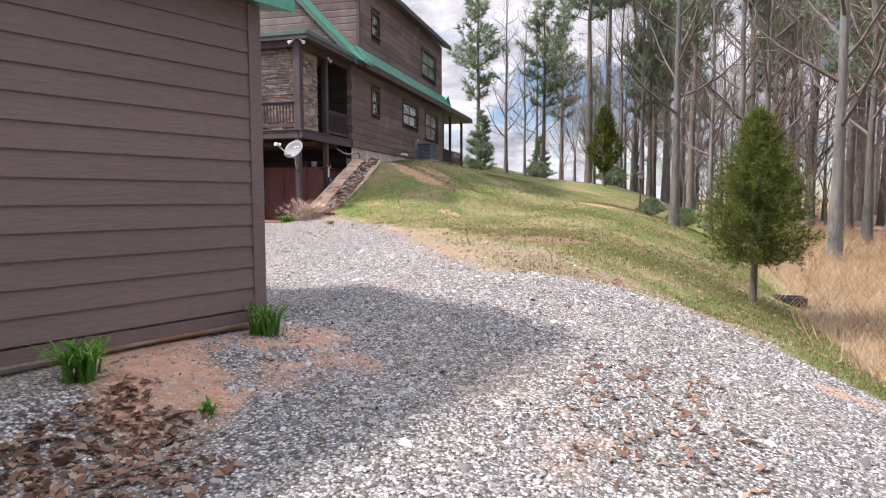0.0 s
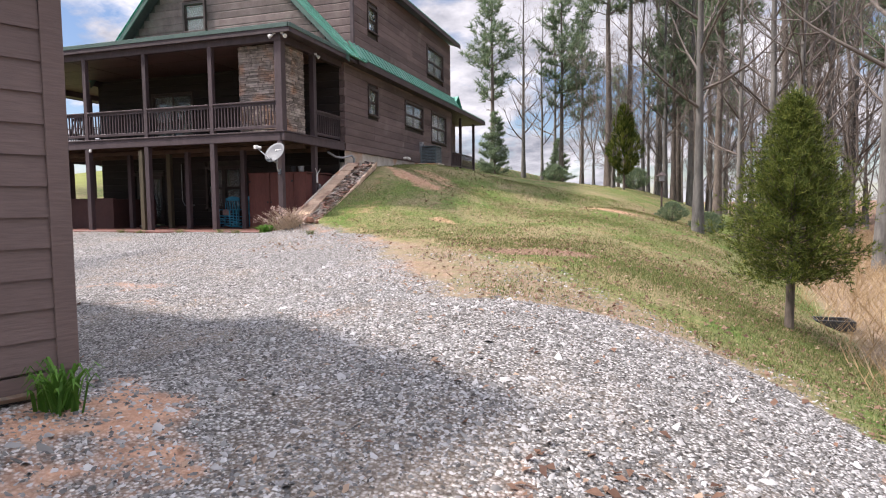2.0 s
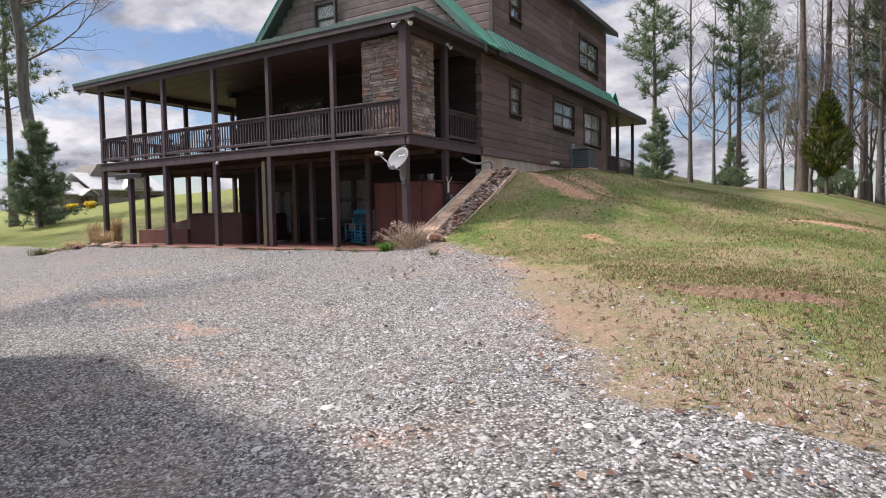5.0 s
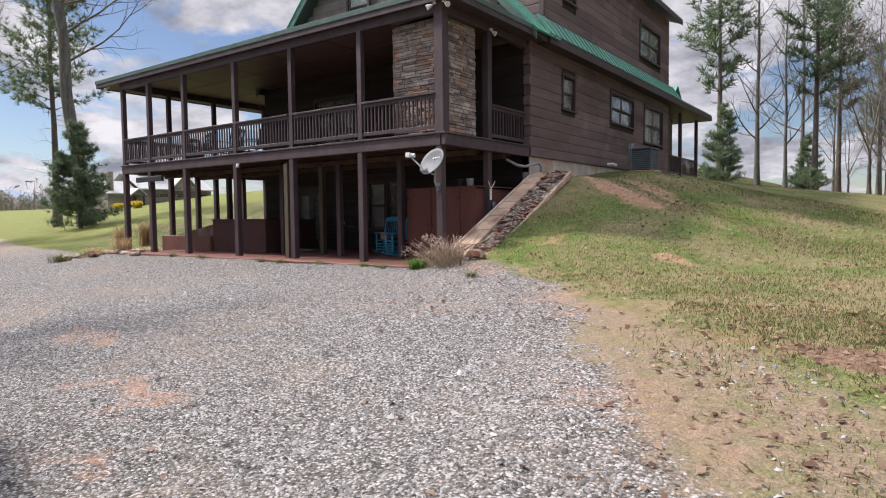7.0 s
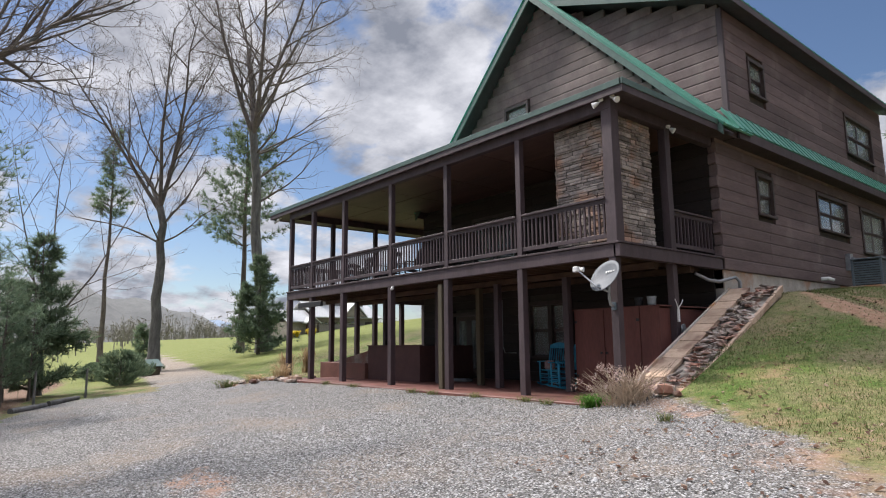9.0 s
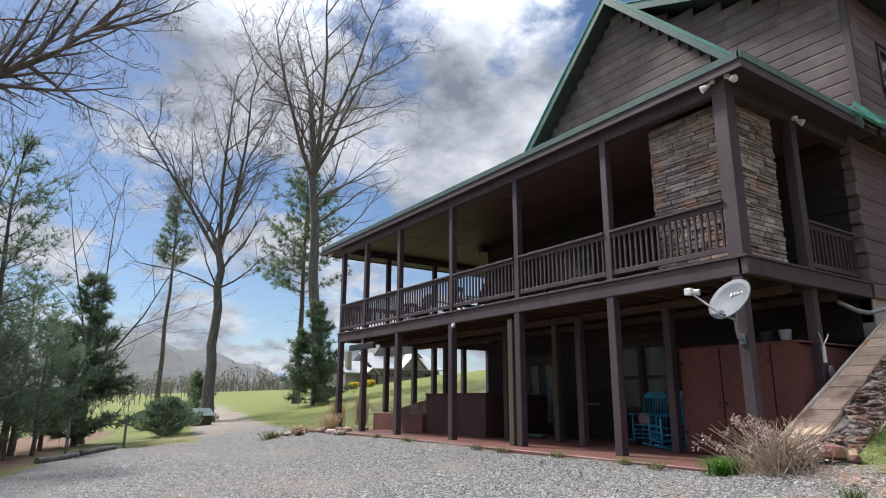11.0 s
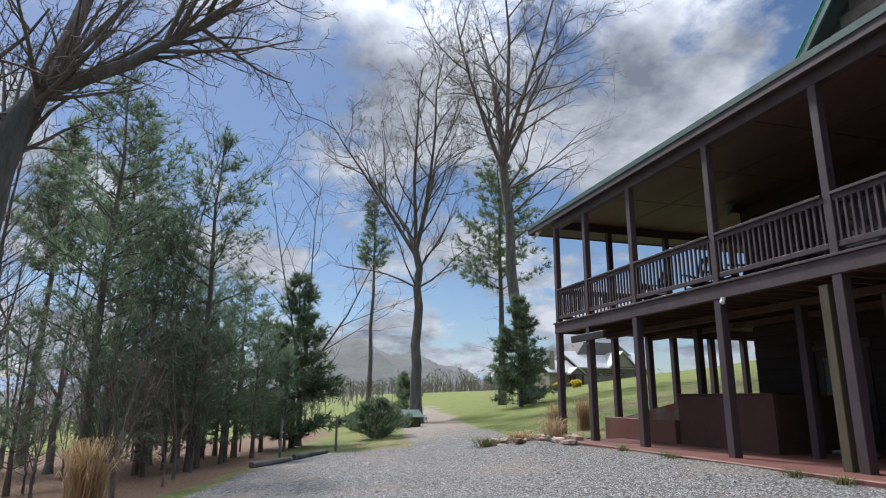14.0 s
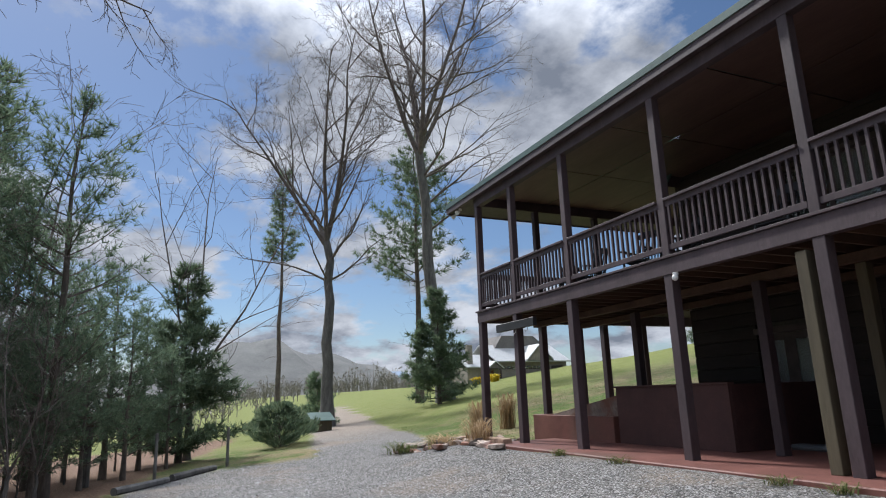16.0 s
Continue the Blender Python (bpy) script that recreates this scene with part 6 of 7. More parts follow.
# pale marks printed on the reflector
for k, (u, w_) in enumerate(((-0.16, 0.05), (-0.09, 0.04), (-0.03, 0.05), (0.04, 0.06))):
    b = bmesh.new()
    m4 = Matrix.Translation(cen) @ rot
    slab(b, [m4 @ Vector((u + 0.1, 0.08 + 0.01 * k, 0.022)), m4 @ Vector((u + 0.1 + w_ * 0.8, 0.08 + 0.01 * k, 0.024)), m4 @ Vector((u + 0.1 + w_ * 0.8, 0.13, 0.03)), m4 @ Vector((u + 0.1, 0.13, 0.027))], nrm * 0.002)
    part("mark", b, M_white, rf_)
b = bmesh.new()
low = cen - (rot @ Vector((0, 0.3, 0)).to_4d()).to_3d() * 0.9
lnb = Vector((-11.82, 18.55, 3.74))
tube(b, [cen - nrm * 0.02 + Vector((0, 0, -0.27)), low + nrm * 0.15 + Vector((0.0, 0, -0.02)), lnb + Vector((0.04, 0.02, -0.04))], [0.022, 0.02, 0.016], 8)
part("feed_arm", b, M_grey, dish)
b = bx(lnb.x - 0.07, lnb.x + 0.05, lnb.y - 0.05, lnb.y + 0.05, lnb.z - 0.05, lnb.z + 0.06, 0.012)
tube(b, [lnb + Vector((0.04, 0.03, 0.0)), lnb + Vector((0.13, 0.06, -0.01))], [0.04, 0.05], 12)
part("receiver", b, M_white, dish)
b = bmesh.new()
tube(b, [(-11.3, 19.02, 3.0), (-11.3, 18.9, 3.02), (-11.29, 18.84, 3.15), (-11.27, 18.83, 3.4), cen - nrm * 0.03], [0.026, 0.026, 0.026, 0.026, 0.03], 8)
part("mast", b, M_grey, dish)
part("bracket", bx(-11.35, -11.25, 18.985, 19.015, 2.92, 3.08, 0.004), M_ac, dish)
# small antenna and disc on the side post
ant = empty("antenna", -11.15, 21.15, 2.7, "small white Y-shaped antenna on a post", "antenna")
b = bmesh.new()
tube(b, [(-11.15, 21.1, 2.72), (-11.15, 21.1, 3.0)], [0.03, 0.03], 8)
part("body", b, M_white, ant)
for s in (-1, 1):
    b = bmesh.new()
    tube(b, [(-11.15, 21.1, 3.0), (-11.12, 21.1 + s * 0.1, 3.12), (-11.12, 21.1 + s * 0.16, 3.2)], [0.012, 0.01, 0.008], 6)
    part("rod", b, M_white, ant)
b = bmesh.new()
tube(b, [(-11.17, 21.27, 2.55), (-11.13, 21.28, 2.55)], [0.13, 0.13], 18)
tagged(part("disc_antenna", b, M_dish), "pale round disc on the side post", "antenna")

# spot lights under the eaves
def spot(x, y, z, dx, dy):
    e = empty("flood_light", x, y, z, "white outdoor flood lamp under the eave", "lamp", "eave lamps")
    b = bmesh.new()
    tube(b, [(x, y, z), (x, y, z - 0.05)], [0.05, 0.05], 10)
    tube(b, [(x, y, z - 0.05), (x + dx * 0.06, y + dy * 0.06, z - 0.1)], [0.015, 0.015], 6)
    part("base", b, M_white, e)
    b = bmesh.new()
    tube(b, [(x + dx * 0.05, y + dy * 0.05, z - 0.09), (x + dx * 0.11, y + dy * 0.11, z - 0.12), (x + dx * 0.17, y + dy * 0.17, z - 0.15)], [0.03, 0.05, 0.065], 12)
    part("head", b, M_white, e)


spot(-11.35, 18.98, 7.285, -0.8, -0.6); spot(-11.1, 19.02, 7.285, 0.9, -0.3)
spot(-26.9, 19.1, 7.285, -0.7, -0.6); spot(-26.6, 19.05, 7.285, 0.4, -0.8)
spot(-11.1, 21.1, 7.1, 0.7, 0.2)


def ball_camera(x, y, z):
    e = empty("security_camera", x, y, z, "small white security camera under the deck's rim", "camera")
    b = bmesh.new()
    tube(b, [(x, y, z), (x, y, z - 0.04)], [0.045, 0.045], 10)
    part("base", b, M_white, e)
    b = bmesh.new()
    bmesh.ops.create_uvsphere(b, u_segments=12, v_segments=8, radius=0.05, matrix=Matrix.Translation((x, y - 0.02, z - 0.08)))
    part("head", b, M_white, e, smooth=True)


ball_camera(-18.85, 19.0, 3.98)

# service conduit at the wall corner
b = bmesh.new()
tube(b, [(-11.3, 22.2, 3.85), (-11.15, 22.5, 3.7), (-11.1, 22.9, 3.68), (-11.05, 23.25, 3.75), (-10.95, 23.42, 3.8), (-10.9, 23.5, 3.7), (-10.9, 23.5, 3.3)], [0.04] * 7, 8)
tagged(part("conduit", b, M_grey, smooth=True), "bent grey conduit at the house corner", "pipe")

# air conditioner beside the house
AX0, AX1, AY0, AY1 = -10.52, -9.72, 29.9, 30.7
AZ = gz(-10.1, 30.3) + 0.03
ac = empty("air_conditioner", -10.12, 30.3, AZ, "slate grey outdoor air conditioner on a pad by the wall", "air conditioner")
part("pad", bx(AX0 - 0.1, AX1 + 0.1, AY0 - 0.1, AY1 + 0.1, AZ - 0.12, AZ + 0.05, 0.01), M_conc, ac)
part("core", bx(AX0 + 0.05, AX1 - 0.05, AY0 + 0.05, AY1 - 0.05, AZ + 0.05, AZ + 0.8), M_black, ac)
for x, y in ((AX0, AY0), (AX1 - 0.06, AY0), (AX0, AY1 - 0.06), (AX1 - 0.06, AY1 - 0.06)):
    part("corner_post", bx(x, x + 0.06, y, y + 0.06, AZ + 0.05, AZ + 0.82, 0.01), M_ac, ac)
for k in range(10):
    z = AZ + 0.09 + k * 0.07
    part("louver", bx(AX0 + 0.06, AX1 - 0.06, AY0 + 0.005, AY0 + 0.04, z, z + 0.045, 0.006), M_ac, ac)
    part("louver", bx(AX1 - 0.04, AX1 - 0.005, AY0 + 0.06, AY1 - 0.06, z, z + 0.045, 0.006), M_ac, ac)
part("lid", bx(AX0 - 0.01, AX1 + 0.01, AY0 - 0.01, AY1 + 0.01, AZ + 0.82, AZ + 0.87, 0.015), M_ac, ac)
mtr = empty("electric_meter", -11.1, 31.6, 4.8, "grey electric meter box on the log wall", "meter box")
part("box", bx(-11.13, -10.98, 31.45, 31.75, 4.5, 5.05, 0.01), M_grey, mtr)
b = bmesh.new()
tube(b, [(-10.98, 31.6, 4.85), (-10.9, 31.6, 4.85)], [0.09, 0.085], 14)
part("dial", b, M_dish, mtr)
b = bmesh.new()
tube(b, [(-11.1, 29.2, 4.1), (-10.9, 29.2, 4.1), (-10.8, 29.3, 4.05)], [0.06, 0.06, 0.05], 8)
tagged(part("vent_pipe", b, M_white), "white elbow vent pipe in the foundation", "pipe")

# ---- stone slope beside the porch ----
YB, YT = 18.7, 23.25


def slope_z(y):
    return 1.27 + (y - YB) * (3.5 - 1.27) / (YT - YB)


stair = empty("stone_slope", -10.3, 20.9, 1.2, "sloping retaining edge of tan pavers and loose creek rock", "retaining wall")
b = bmesh.new()
slab(b, [(-11.03, YB, 0.9), (-11.03, YT, 0.9), (-11.03, YT, slope_z(YT) - 0.1), (-11.03, YB, slope_z(YB) - 0.1)], (1.15, 0, 0))
part("bed", b, M_conc, stair)
b = bmesh.new()
slab(b, [(-11.06, YB - 0.05, slope_z(YB) - 0.1), (-11.06, YT, slope_z(YT) - 0.1), (-11.06, YT, slope_z(YT) + 0.05), (-11.06, YB - 0.05, slope_z(YB) + 0.05)], (0.05, 0, 0))
part("edge_strip", b, M_conc, stair)
n = 13
for k in range(n):
    y0 = YB + (YT - YB) * k / n + 0.012
    y1 = YB + (YT - YB) * (k + 1) / n - 0.012
    x1 = -10.56 + sr.uniform(-0.02, 0.02)
    b = bmesh.new()
    slab(b, [(-11.005, y0, slope_z(y0) - 0.05), (x1, y0, slope_z(y0) - 0.05), (x1, y1, slope_z(y1) - 0.05), (-11.005, y1, slope_z(y1) - 0.05)], (0, 0, 0.075 + sr.uniform(-0.01, 0.012)))
    part("paver", b, M_paver, stair)
for k in range(11):
    y0 = YB + (YT - YB) * k / 11 + 0.01
    y1 = YB + (YT - YB) * (k + 1) / 11 - 0.01
    b = bmesh.new()
    slab(b, [(-9.9, y0, slope_z(y0) - 0.12), (-9.83, y0, slope_z(y0) - 0.12), (-9.83, y1, slope_z(y1) - 0.12), (-9.9, y1, slope_z(y1) - 0.12)], (0, 0, 0.13 + sr.uniform(-0.01, 0.015)))
    part("edging_block", b, M_paver, stair)
for k in range(210):
    y = sr.uniform(YB, YT)
    x = sr.uniform(-10.52, -9.93)
    s = sr.uniform(0.05, 0.13)
    rock(stair, x, y, slope_z(y) + s * 0.1, s * sr.uniform(0.8, 1.6), s * sr.uniform(0.6, 1.1), s * sr.uniform(0.22, 0.42), sr, M_rock)
for x, y, s in ((-10.0, 18.5, 0.24), (-10.35, 18.45, 0.16), (-10.6, 18.42, 0.13), (-9.75, 18.45, 0.12)):
    rock(stair, x, y, gz(x, y) + s * 0.35, s, s * 0.7, s * 0.6, sr, M_rock)

M_drystem = mat("bleached dry stems", (0.26, 0.19, 0.13), (0.42, 0.33, 0.24), 6, 0.95, 0.0, 30)
# dried shrub with pale flower heads at the foot of the slope
shrub = empty("dry_hydrangea", -10.5, 18.1, gz(-10.5, 18.1), "dry brown shrub with faded pinkish flower heads", "shrub")
acc, hd = Acc(), Acc()
for k in range(250):
    a = sr.uniform(0, 6.28)
    q = Vector((-10.5 + sr.gauss(0, 0.2), 18.1 + sr.gauss(0, 0.14), 0))
    q.z = gz(q.x, q.y)
    out = Vector((math.cos(a), math.sin(a), 0)) * sr.uniform(0.1, 0.72)
    h = sr.uniform(0.2, 0.64)
    p1 = q + out * 0.45 + Vector((0, 0, h * 0.6))
    p2 = q + out + Vector((0, 0, h))
    acc.tube([q, p1, p2], [0.006, 0.005, 0.003], 3)
    if k % 9 == 0:
        for j in range(26):
            c_ = p2 + rvec(sr, 0.035)
            u = rvec(sr, 0.02)
            hd.tri(c_, c_ + u, c_ + rvec(sr, 0.022))
child_mesh = acc.mesh("stem", M_drystem)
st = new("stem", child_mesh); tagged(st, kind="stuff"); st.parent = shrub; st.matrix_parent_inverse = shrub.matrix_basis.inverted()
fl = new("flower_head", hd.mesh("flower_head", leaf_material("faded petals", (0.38, 0.25, 0.22), (0.52, 0.38, 0.34), (0.62, 0.52, 0.47)))); tagged(fl, kind="stuff"); fl.parent = shrub; fl.matrix_parent_inverse = shrub.matrix_basis.inverted()
clump("grass_tuft", -11.25, 18.15, 260, 0.24, 0.42, M_lush, "fresh green grass by the porch corner", "plant", 0.006, seed=31)
for i, (x, y) in enumerate(((-13.1, 18.3), (-14.6, 18.3), (-16.2, 18.3), (-16.9, 18.25), (-19.8, 18.3), (-21.4, 18.3), (-9.3, 17.3), (-12.4, 18.2))):
    clump("grass_tuft", x, y, 60, 0.12, 0.3, M_grass, "thin green grass along the patio's edge", "plant", 0.005, seed=40 + i)

# ---- west end: bar wall, planter, rocks ----
bar = empty("bar_counter", -21.1, 21.4, SLAB, "dark red-brown panelled bar wall on the patio", "counter")
part("front", bx(-22.3, -19.4, 20.4, 20.46, SLAB, 2.25, 0.005), M_panel, bar)
part("side", bx(-22.3, -22.24, 20.46, 22.6, SLAB, 2.25, 0.005), M_panel, bar)
part("side", bx(-19.46, -19.4, 20.46, 22.6, SLAB, 2.25, 0.005), M_panel, bar)
part("cap", bx(-22.33, -19.37, 20.37, 20.52, 2.25, 2.285, 0.005), M_panel, bar)
planter = empty("planter", -24.0, 21.5, 0.9, "low red wall planter filled with soil and rocks", "planter")
part("wall", bx(-25.45, -22.34, 20.3, 20.45, 0.85, 1.68, 0.008), M_slab, planter)
part("wall", bx(-25.45, -25.3, 20.45, 24.5, 0.85, 1.68, 0.008), M_slab, planter)
b = bmesh.new()
slab(b, [(-25.3, 20.45, 0.9), (-22.34, 20.45, 0.9), (-22.34, 20.45, 2.1), (-25.3, 20.45, 1.6)], (0, 4.05, 0))
part("soil", b, M_rock, planter)
rocks = empty("rock_border", -25, 24, 1.2, "border of loose field stones edging the planter bed", "rocks")
for k in range(230):
    f = sr.random()
    if k < 70:
        x, y = -25.2 + f * 3.0 + sr.gauss(0, 0.2), 21.0 + f * 3.4 + sr.gauss(0, 0.4)
        z = 1.6 + 0.17 * (x + 25.3)
    else:
        x, y = -29.0 + f * 5.2 + sr.gauss(0, 0.25), 19.0 + sr.gauss(0, 0.5)
        if -24.7 < x and y > 18.3:
            y = 18.2 + 0.1 * sr.random()
        z = gz(x, y)
    s = sr.uniform(0.06, 0.2)
    rock(rocks, x, y, z + s * 0.3, s * 1.3, s, s * 0.55, sr, M_rock)
blocks = empty("block_stack", -24.8, 18.9, 0.9, "stacked tan blocks at the porch's west corner", "blocks")
for j in range(2):
    for k in range(5 - j):
        x = -25.9 + k * 0.42 + j * 0.2
        part("block", bx(x, x + 0.4, 18.62, 18.85, 0.86 + j * 0.2, 1.05 + j * 0.2, 0.015), M_paver, blocks)
# board with hooks on a post
brd = empty("hanging_board", -24.0, 18.95, 3.6, "dark board with hooks fixed across a porch post", "board")
part("board", bx(-24.6, -22.95, 18.9, 19.0, 3.62, 3.8, 0.008), M_black, brd)
for x in (-24.45, -23.7, -23.2):
    b = bmesh.new()
    tube(b, [(x, 18.92, 3.63), (x, 18.9, 3.54), (x, 18.86, 3.51), (x, 18.84, 3.55)], [0.008] * 4, 5)
    part("hook", b, M_grey, brd)
mat_ = part("door_mat", bx(-21.4, -19.8, 22.3, 22.9, SLAB, SLAB + 0.02, 0.006), M_curtain)
tagged(mat_, "pale worn mat before the patio door", "mat")
tagged(part("folded_tarp", bx(-19.2, -18.4, 21.4, 21.7, SLAB, SLAB + 0.09, 0.03), M_dish), "pale blue folded cover lying on the patio", "cover")
# junction box and pipe on the lower wall
b = bmesh.new()
tube(b, [(-18.6, 23.2, 3.7), (-18.6, 23.2, 2.2), (-18.5, 23.2, 2.0), (-18.0, 23.2, 2.0)], [0.018] * 4, 6)
tagged(part("conduit", b, M_grey), "thin grey conduit down the lower wall", "pipe")

# ---- rear porch ----
rear = empty("rear_porch", -12, 40, 3.9, "small roofed rear porch with dark posts and rail", "porch")
part("deck", bx(-14.5, -11.1, 36.95, 42.4, 3.75, 4.1, 0.006), M_wood, rear)
for y in (37.1, 39.2, 42.3):
    part("post", bx(-11.3, -11.15, y - 0.075, y + 0.075, 4.1, 7.2, 0.006), M_wood, rear)
for a, b_ in ((37.2, 39.1), (39.3, 42.2)):
    part("top_rail", bx(-11.27, -11.17, a, b_, 4.98, 5.03, 0.004), M_rail, rear)
    part("bottom_rail", bx(-11.24, -11.2, a, b_, 4.2, 4.27, 0.004), M_rail, rear)
    for k in range(13):
        y = a + (b_ - a) * (k + 0.5) / 13
        part("baluster", bx(-11.24, -11.2, y - 0.02, y + 0.02, 4.27, 4.98), M_rail, rear)
part("back_wall", bx(-12.7, -12.5, 36.95, 42.4, 4.1, 7.25), M_log, rear)
part("fascia", bx(-10.74, -10.69, 37.3, 43.4, 7.24, 7.48, 0.005), M_wood, rear)
part("fascia", bx(-14.5, -10.69, 43.4, 43.45, 7.24, 7.48, 0.005), M_wood, rear)
part("soffit", bx(-14.5, -10.74, 37.3, 43.4, 7.26, 7.3), M_wood, rear)
metal_roof(rear, (-10.72, 37.3, 7.49), (0, 6.1, 0), (-3.8, 0, 1.0), 15)
for s in (1, -1):
    metal_roof(rear, (-11.7, 40.4 + s * 1.3, 7.65), (-3.0, 0, 0), (0, -s * 1.3, 1.05), 6, "gable_roof")
b = bmesh.new()
slab(b, [(-11.9, 39.2, 7.65), (-11.9, 41.6, 7.65), (-11.9, 40.4, 8.6)], (-0.1, 0, 0))
part("gable_wall", b, M_log, rear)

# ---- neighbour house across the field ----
M_beige = mat("beige stone walls", (0.20, 0.175, 0.15), (0.32, 0.29, 0.25), 0.8, 0.9, 0.2, 6)
M_pale = mat("pale metal roof", (0.34, 0.345, 0.34), (0.44, 0.445, 0.44), 0.4, 0.5, 0.05, 5)
M_brownroof = mat("brown grey shingles", (0.13, 0.12, 0.112), (0.19, 0.175, 0.165), 0.6, 0.85, 0.2, 6)
nb = empty("neighbour_house", -83, 53, gz(-80, 50), "distant beige house with pale grey gabled roofs and a chimney", "house")


def gable_roof(x0, x1, y0, y1, z0, z1, along, material, name="roof", thick=0.16):
    """Two sloping sheets that meet in a ridge along x or y."""
    for s in (0, 1):
        b = bmesh.new()
        if along == "y":
            e, m = (x0, x1)[s], (x0 + x1) / 2
            slab(b, [(e, y0, z0), (e, y1, z0), (m, y1, z1), (m, y0, z1)], (0, 0, thick))
        else:
            e, m = (y0, y1)[s], (y0 + y1) / 2
            slab(b, [(x0, e, z0), (x1, e, z0), (x1, m, z1), (x0, m, z1)], (0, 0, thick))
        part(name, b, material, nb)


def gable_face(x, y0, y1, z0, z1, depth, material):
    b = bmesh.new()
    slab(b, [(x, y0, z0), (x, y1, z0), (x, (y0 + y1) / 2, z1)], (-depth, 0, 0))
    return part("gable_wall", b, material, nb)


part("wall", bx(-88, -80, 49.1, 59.3, 2.5, 6.05), M_beige, nb)
gable_roof(-88.6, -79.4, 48.8, 59.6, 5.95, 8.25, "y", M_pale)
b = bmesh.new()
slab(b, [(-83, 50.3, 7.5), (-83, 59.2, 7.5), (-83, 56.4, 9.55), (-83, 51.7, 9.55)], (-4.5, 0, 0))
part("upper_roof", b, M_brownroof, nb)
gable_face(-79.3, 53.3, 56.6, 6.2, 7.95, 3.5, M_beige)
gable_roof(-83.2, -79.1, 53.0, 56.9, 6.1, 8.05, "x", M_pale)
part("wall", bx(-86, -80, 45.1, 49.1, 2.5, 5.4), M_beige, nb)
gable_roof(-86.5, -79.5, 44.8, 49.1, 5.3, 6.95, "y", M_pale, "wing_roof")
gable_face(-78.7, 47.4, 49.1, 5.2, 5.85, 1.3, M_brownroof)
gable_roof(-80.4, -78.5, 47.2, 49.3, 5.15, 5.95, "x", M_pale, "porch_roof")
for y in (47.5, 48.95):
    part("post", bx(-78.85, -78.65, y - 0.1, y + 0.1, 2.5, 5.2), M_frame, nb)
part("door", bx(-79.98, -79.9, 47.8, 48.6, 3.4, 5.0), M_redwood, nb)
part("chimney", bx(-80.9, -80.2, 45.35, 46.0, 5.2, 8.1, 0.03), M_beige, nb)
for k in range(9):
    y = 49.9 + k * 0.62
    w = part("window", bx(-79.98, -79.92, y, y + 0.5, 5.12, 5.48), M_frame, nb)
    part("pane", bx(-79.91, -79.89, y + 0.05, y + 0.45, 5.17, 5.43), M_glass, w)
part("garage_door", bx(-79.98, -79.92, 57.0, 58.7, 4.3, 5.5), M_frame, nb)
M_yellow = leaf_material("yellow blossom", (0.5, 0.36, 0.02), (0.6, 0.45, 0.03), (0.4, 0.36, 0.05))
for k, y in enumerate((42.3, 44.4)):
    clump("forsythia_bush", -72, y, 130, 0.8, 0.75, M_yellow, "yellow flowering bush near the neighbour's house", "bush", 0.08, seed=60 + k)

# ---- small things in the yard ----
bxx, byy = -30.8, 10.05
bh = empty("bird_house", bxx, byy, gz(bxx, byy), "small weathered wooden bird house on a post", "bird house")
bz = gz(bxx, byy)
b = bmesh.new()
tube(b, [(bxx, byy, bz - 0.1), (bxx, byy, bz + 0.8), (bxx + 0.02, byy, bz + 1.5)], [0.13, 0.12, 0.11], 8)
part("post", b, M_bark, bh)
part("box", bx(bxx - 0.12, bxx + 0.12, byy - 0.12, byy + 0.12, bz + 1.5, bz + 1.76, 0.006), M_treated, bh)
b = bmesh.new()
slab(b, [(bxx - 0.18, byy - 0.2, bz + 1.74), (bxx - 0.18, byy, bz + 1.9), (bxx - 0.18, byy + 0.2, bz + 1.74), (bxx - 0.18, byy, bz + 1.87)], (0.36, 0, 0))
part("roof", b, M_treated, bh)
# a flat black disc stands in for the shade inside the entrance
b = bmesh.new()
tube(b, [(bxx + 0.12, byy, bz + 1.64), (bxx + 0.125, byy, bz + 1.64)], [0.03, 0.03], 10)
part("hole_disc", b, M_black, bh)
for (x0, y0), (x1, y1) in (((-27.9, 10.9), (-29.2, 12.0)), ((-29.3, 12.1), (-30.6, 13.2))):
    b = bmesh.new()
    tube(b, [(x0, y0, gz(x0, y0) + 0.07), ((x0 + x1) / 2, (y0 + y1) / 2 + 0.05, gz((x0 + x1) / 2, (y0 + y1) / 2) + 0.08), (x1, y1, gz(x1, y1) + 0.06)], [0.1, 0.09, 0.08], 8)
    tagged(part("edging_log", b, M_bark), "grey log lying along the drive's edge", "log")
for x0, y0, h0 in ((-29.6, 11.7, 1.2), (-31.5, 13.6, 1.1)):
    b = bmesh.new()
    tube(b, [(x0, y0, gz(x0, y0) - 0.1), (x0 + 0.02, y0, gz(x0, y0) + h0)], [0.045, 0.04], 7)
    tagged(part("fence_post", b, M_bark), "thin dark fence post at the drive's edge", "post", "fence posts")
b = bmesh.new()
px_, py_ = -46.4, 19.75
pz_ = gz(px_, py_)
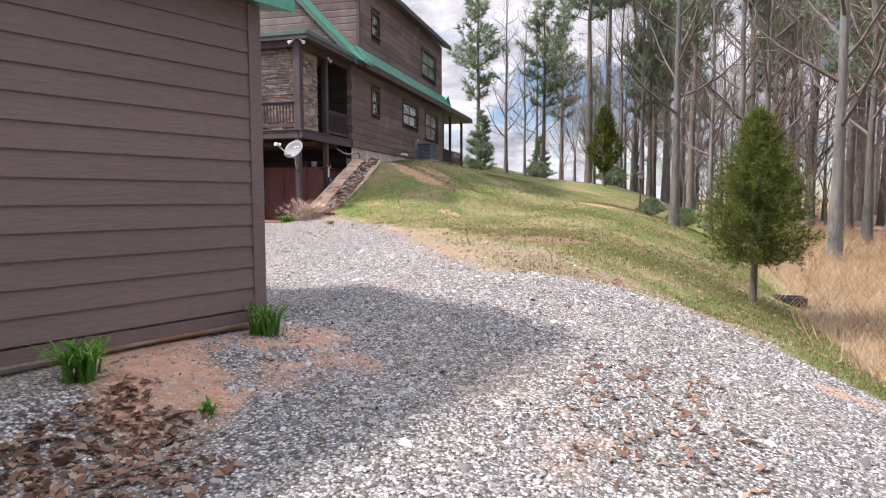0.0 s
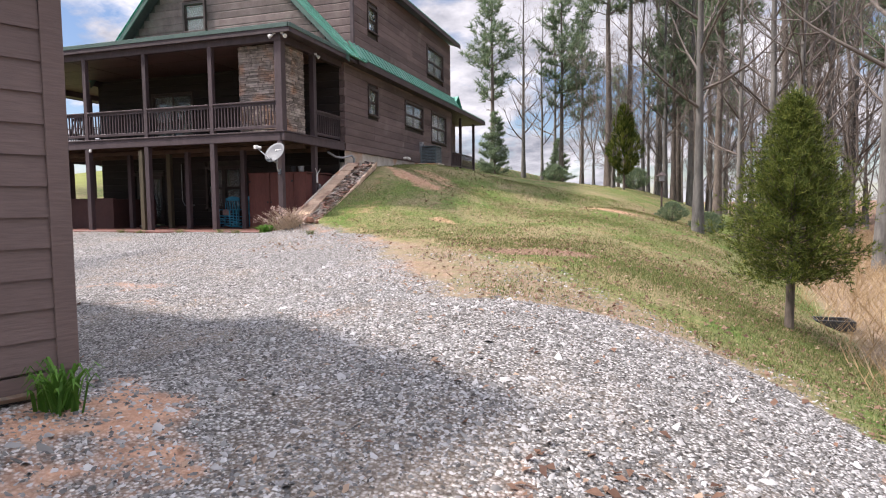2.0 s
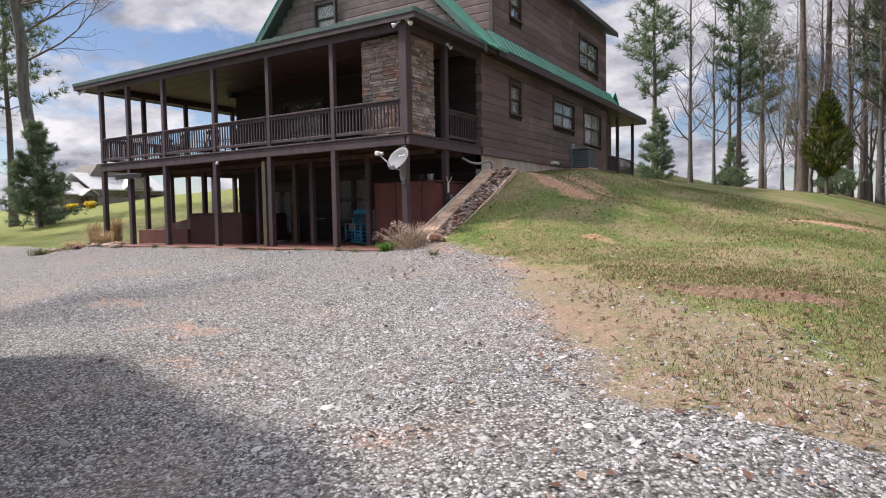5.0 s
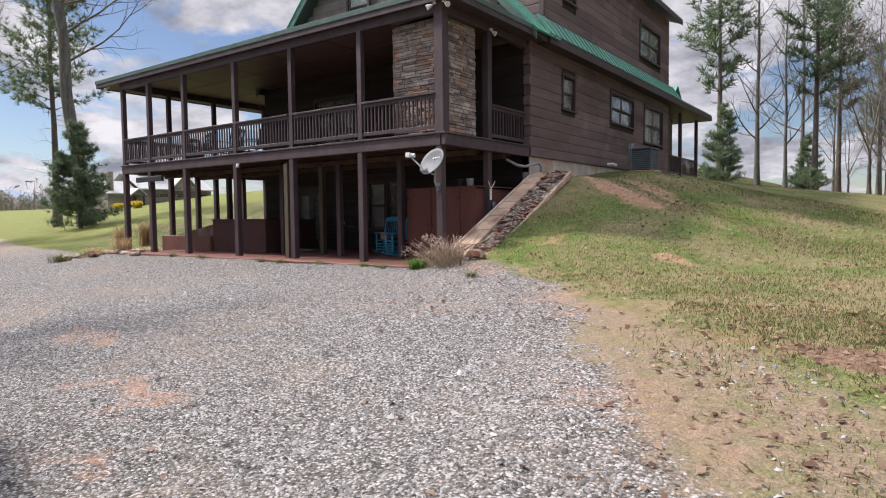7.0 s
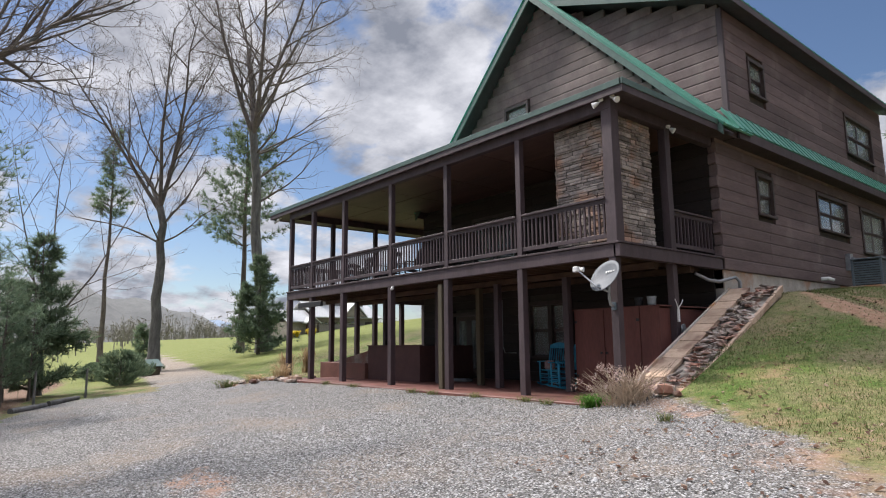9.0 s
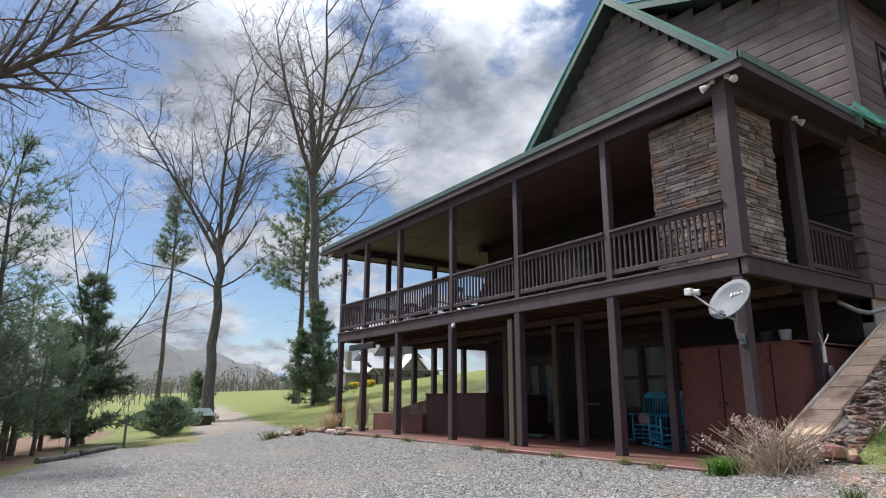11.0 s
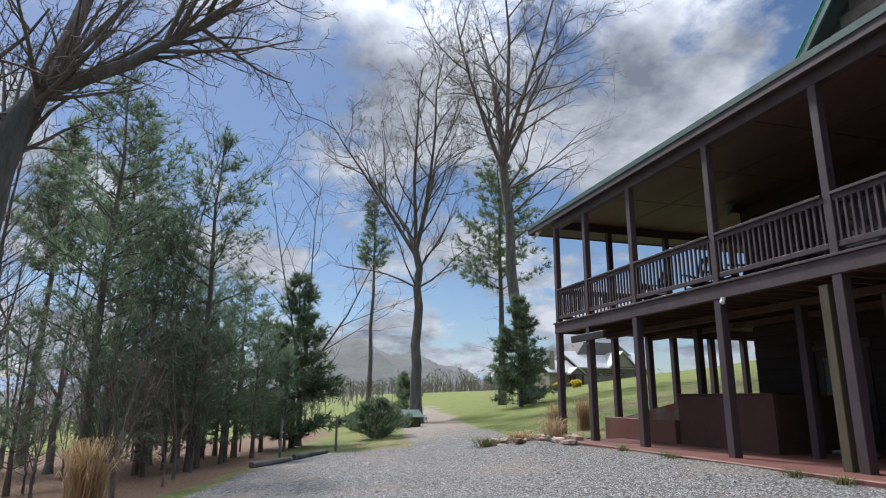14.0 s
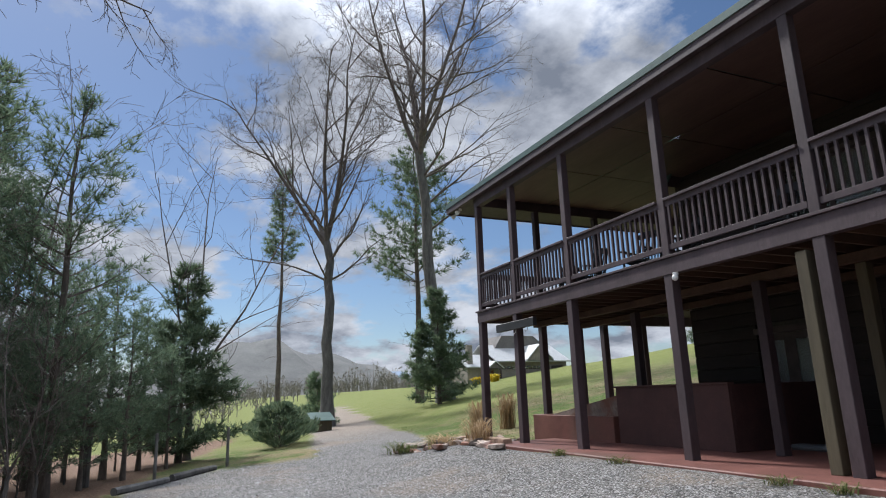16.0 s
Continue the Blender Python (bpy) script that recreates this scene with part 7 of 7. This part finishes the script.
box(b, px_ - 0.5, px_ + 0.5, py_ - 0.5, py_ + 0.5, pz_ - 0.05, pz_ + 0.55)
wb_ = empty("well_cover", px_, py_, pz_, "small shed-roofed pump cover with pale green metal top", "well cover")
part("box", b, M_treated, wb_)
b = bmesh.new()
slab(b, [(px_ - 0.6, py_ - 0.65, pz_ + 0.95), (px_ + 0.7, py_ - 0.65, pz_ + 0.55), (px_ + 0.7, py_ + 0.65, pz_ + 0.55), (px_ - 0.6, py_ + 0.65, pz_ + 0.95)], (0, 0, 0.04))
part("roof", b, M_drip, wb_)
# bird feeder on a post at the wood's edge
fx, fy = 0.38, 32.0
fz = gz(fx, fy)
fd = empty("bird_feeder", fx, fy, fz, "dark bird feeder on a post at the wood's edge", "bird feeder")
b = bmesh.new()
tube(b, [(fx, fy, fz - 0.1), (fx, fy, fz + 1.3)], [0.05, 0.045], 8)
part("post", b, M_frame, fd)
part("tray", bx(fx - 0.22, fx + 0.22, fy - 0.22, fy + 0.22, fz + 1.3, fz + 1.34, 0.006), M_frame, fd)
part("hopper", bx(fx - 0.11, fx + 0.11, fy - 0.11, fy + 0.11, fz + 1.34, fz + 1.58, 0.006), M_grey, fd)
b = bmesh.new()
tube(b, [(fx, fy, fz + 1.58), (fx, fy, fz + 1.74)], [0.26, 0.02], 4)
part("roof", b, M_frame, fd)
# black planter tray under the cedar
tx, ty = 2.95, 14.8
tz = gz(tx, ty)
tr_ = empty("black_tray", tx, ty, tz, "shallow black plastic tray in the grass", "tray")
part("base", bx(tx - 0.3, tx + 0.3, ty - 0.2, ty + 0.2, tz - 0.03, tz + 0.02), M_black, tr_)
for c in ((tx - 0.32, tx - 0.28, ty - 0.22, ty + 0.22), (tx + 0.28, tx + 0.32, ty - 0.22, ty + 0.22), (tx - 0.28, tx + 0.28, ty - 0.22, ty - 0.18), (tx - 0.28, tx + 0.28, ty + 0.18, ty + 0.22)):
    part("rim", bx(*c, tz - 0.03, tz + 0.16, 0.01), M_black, tr_)
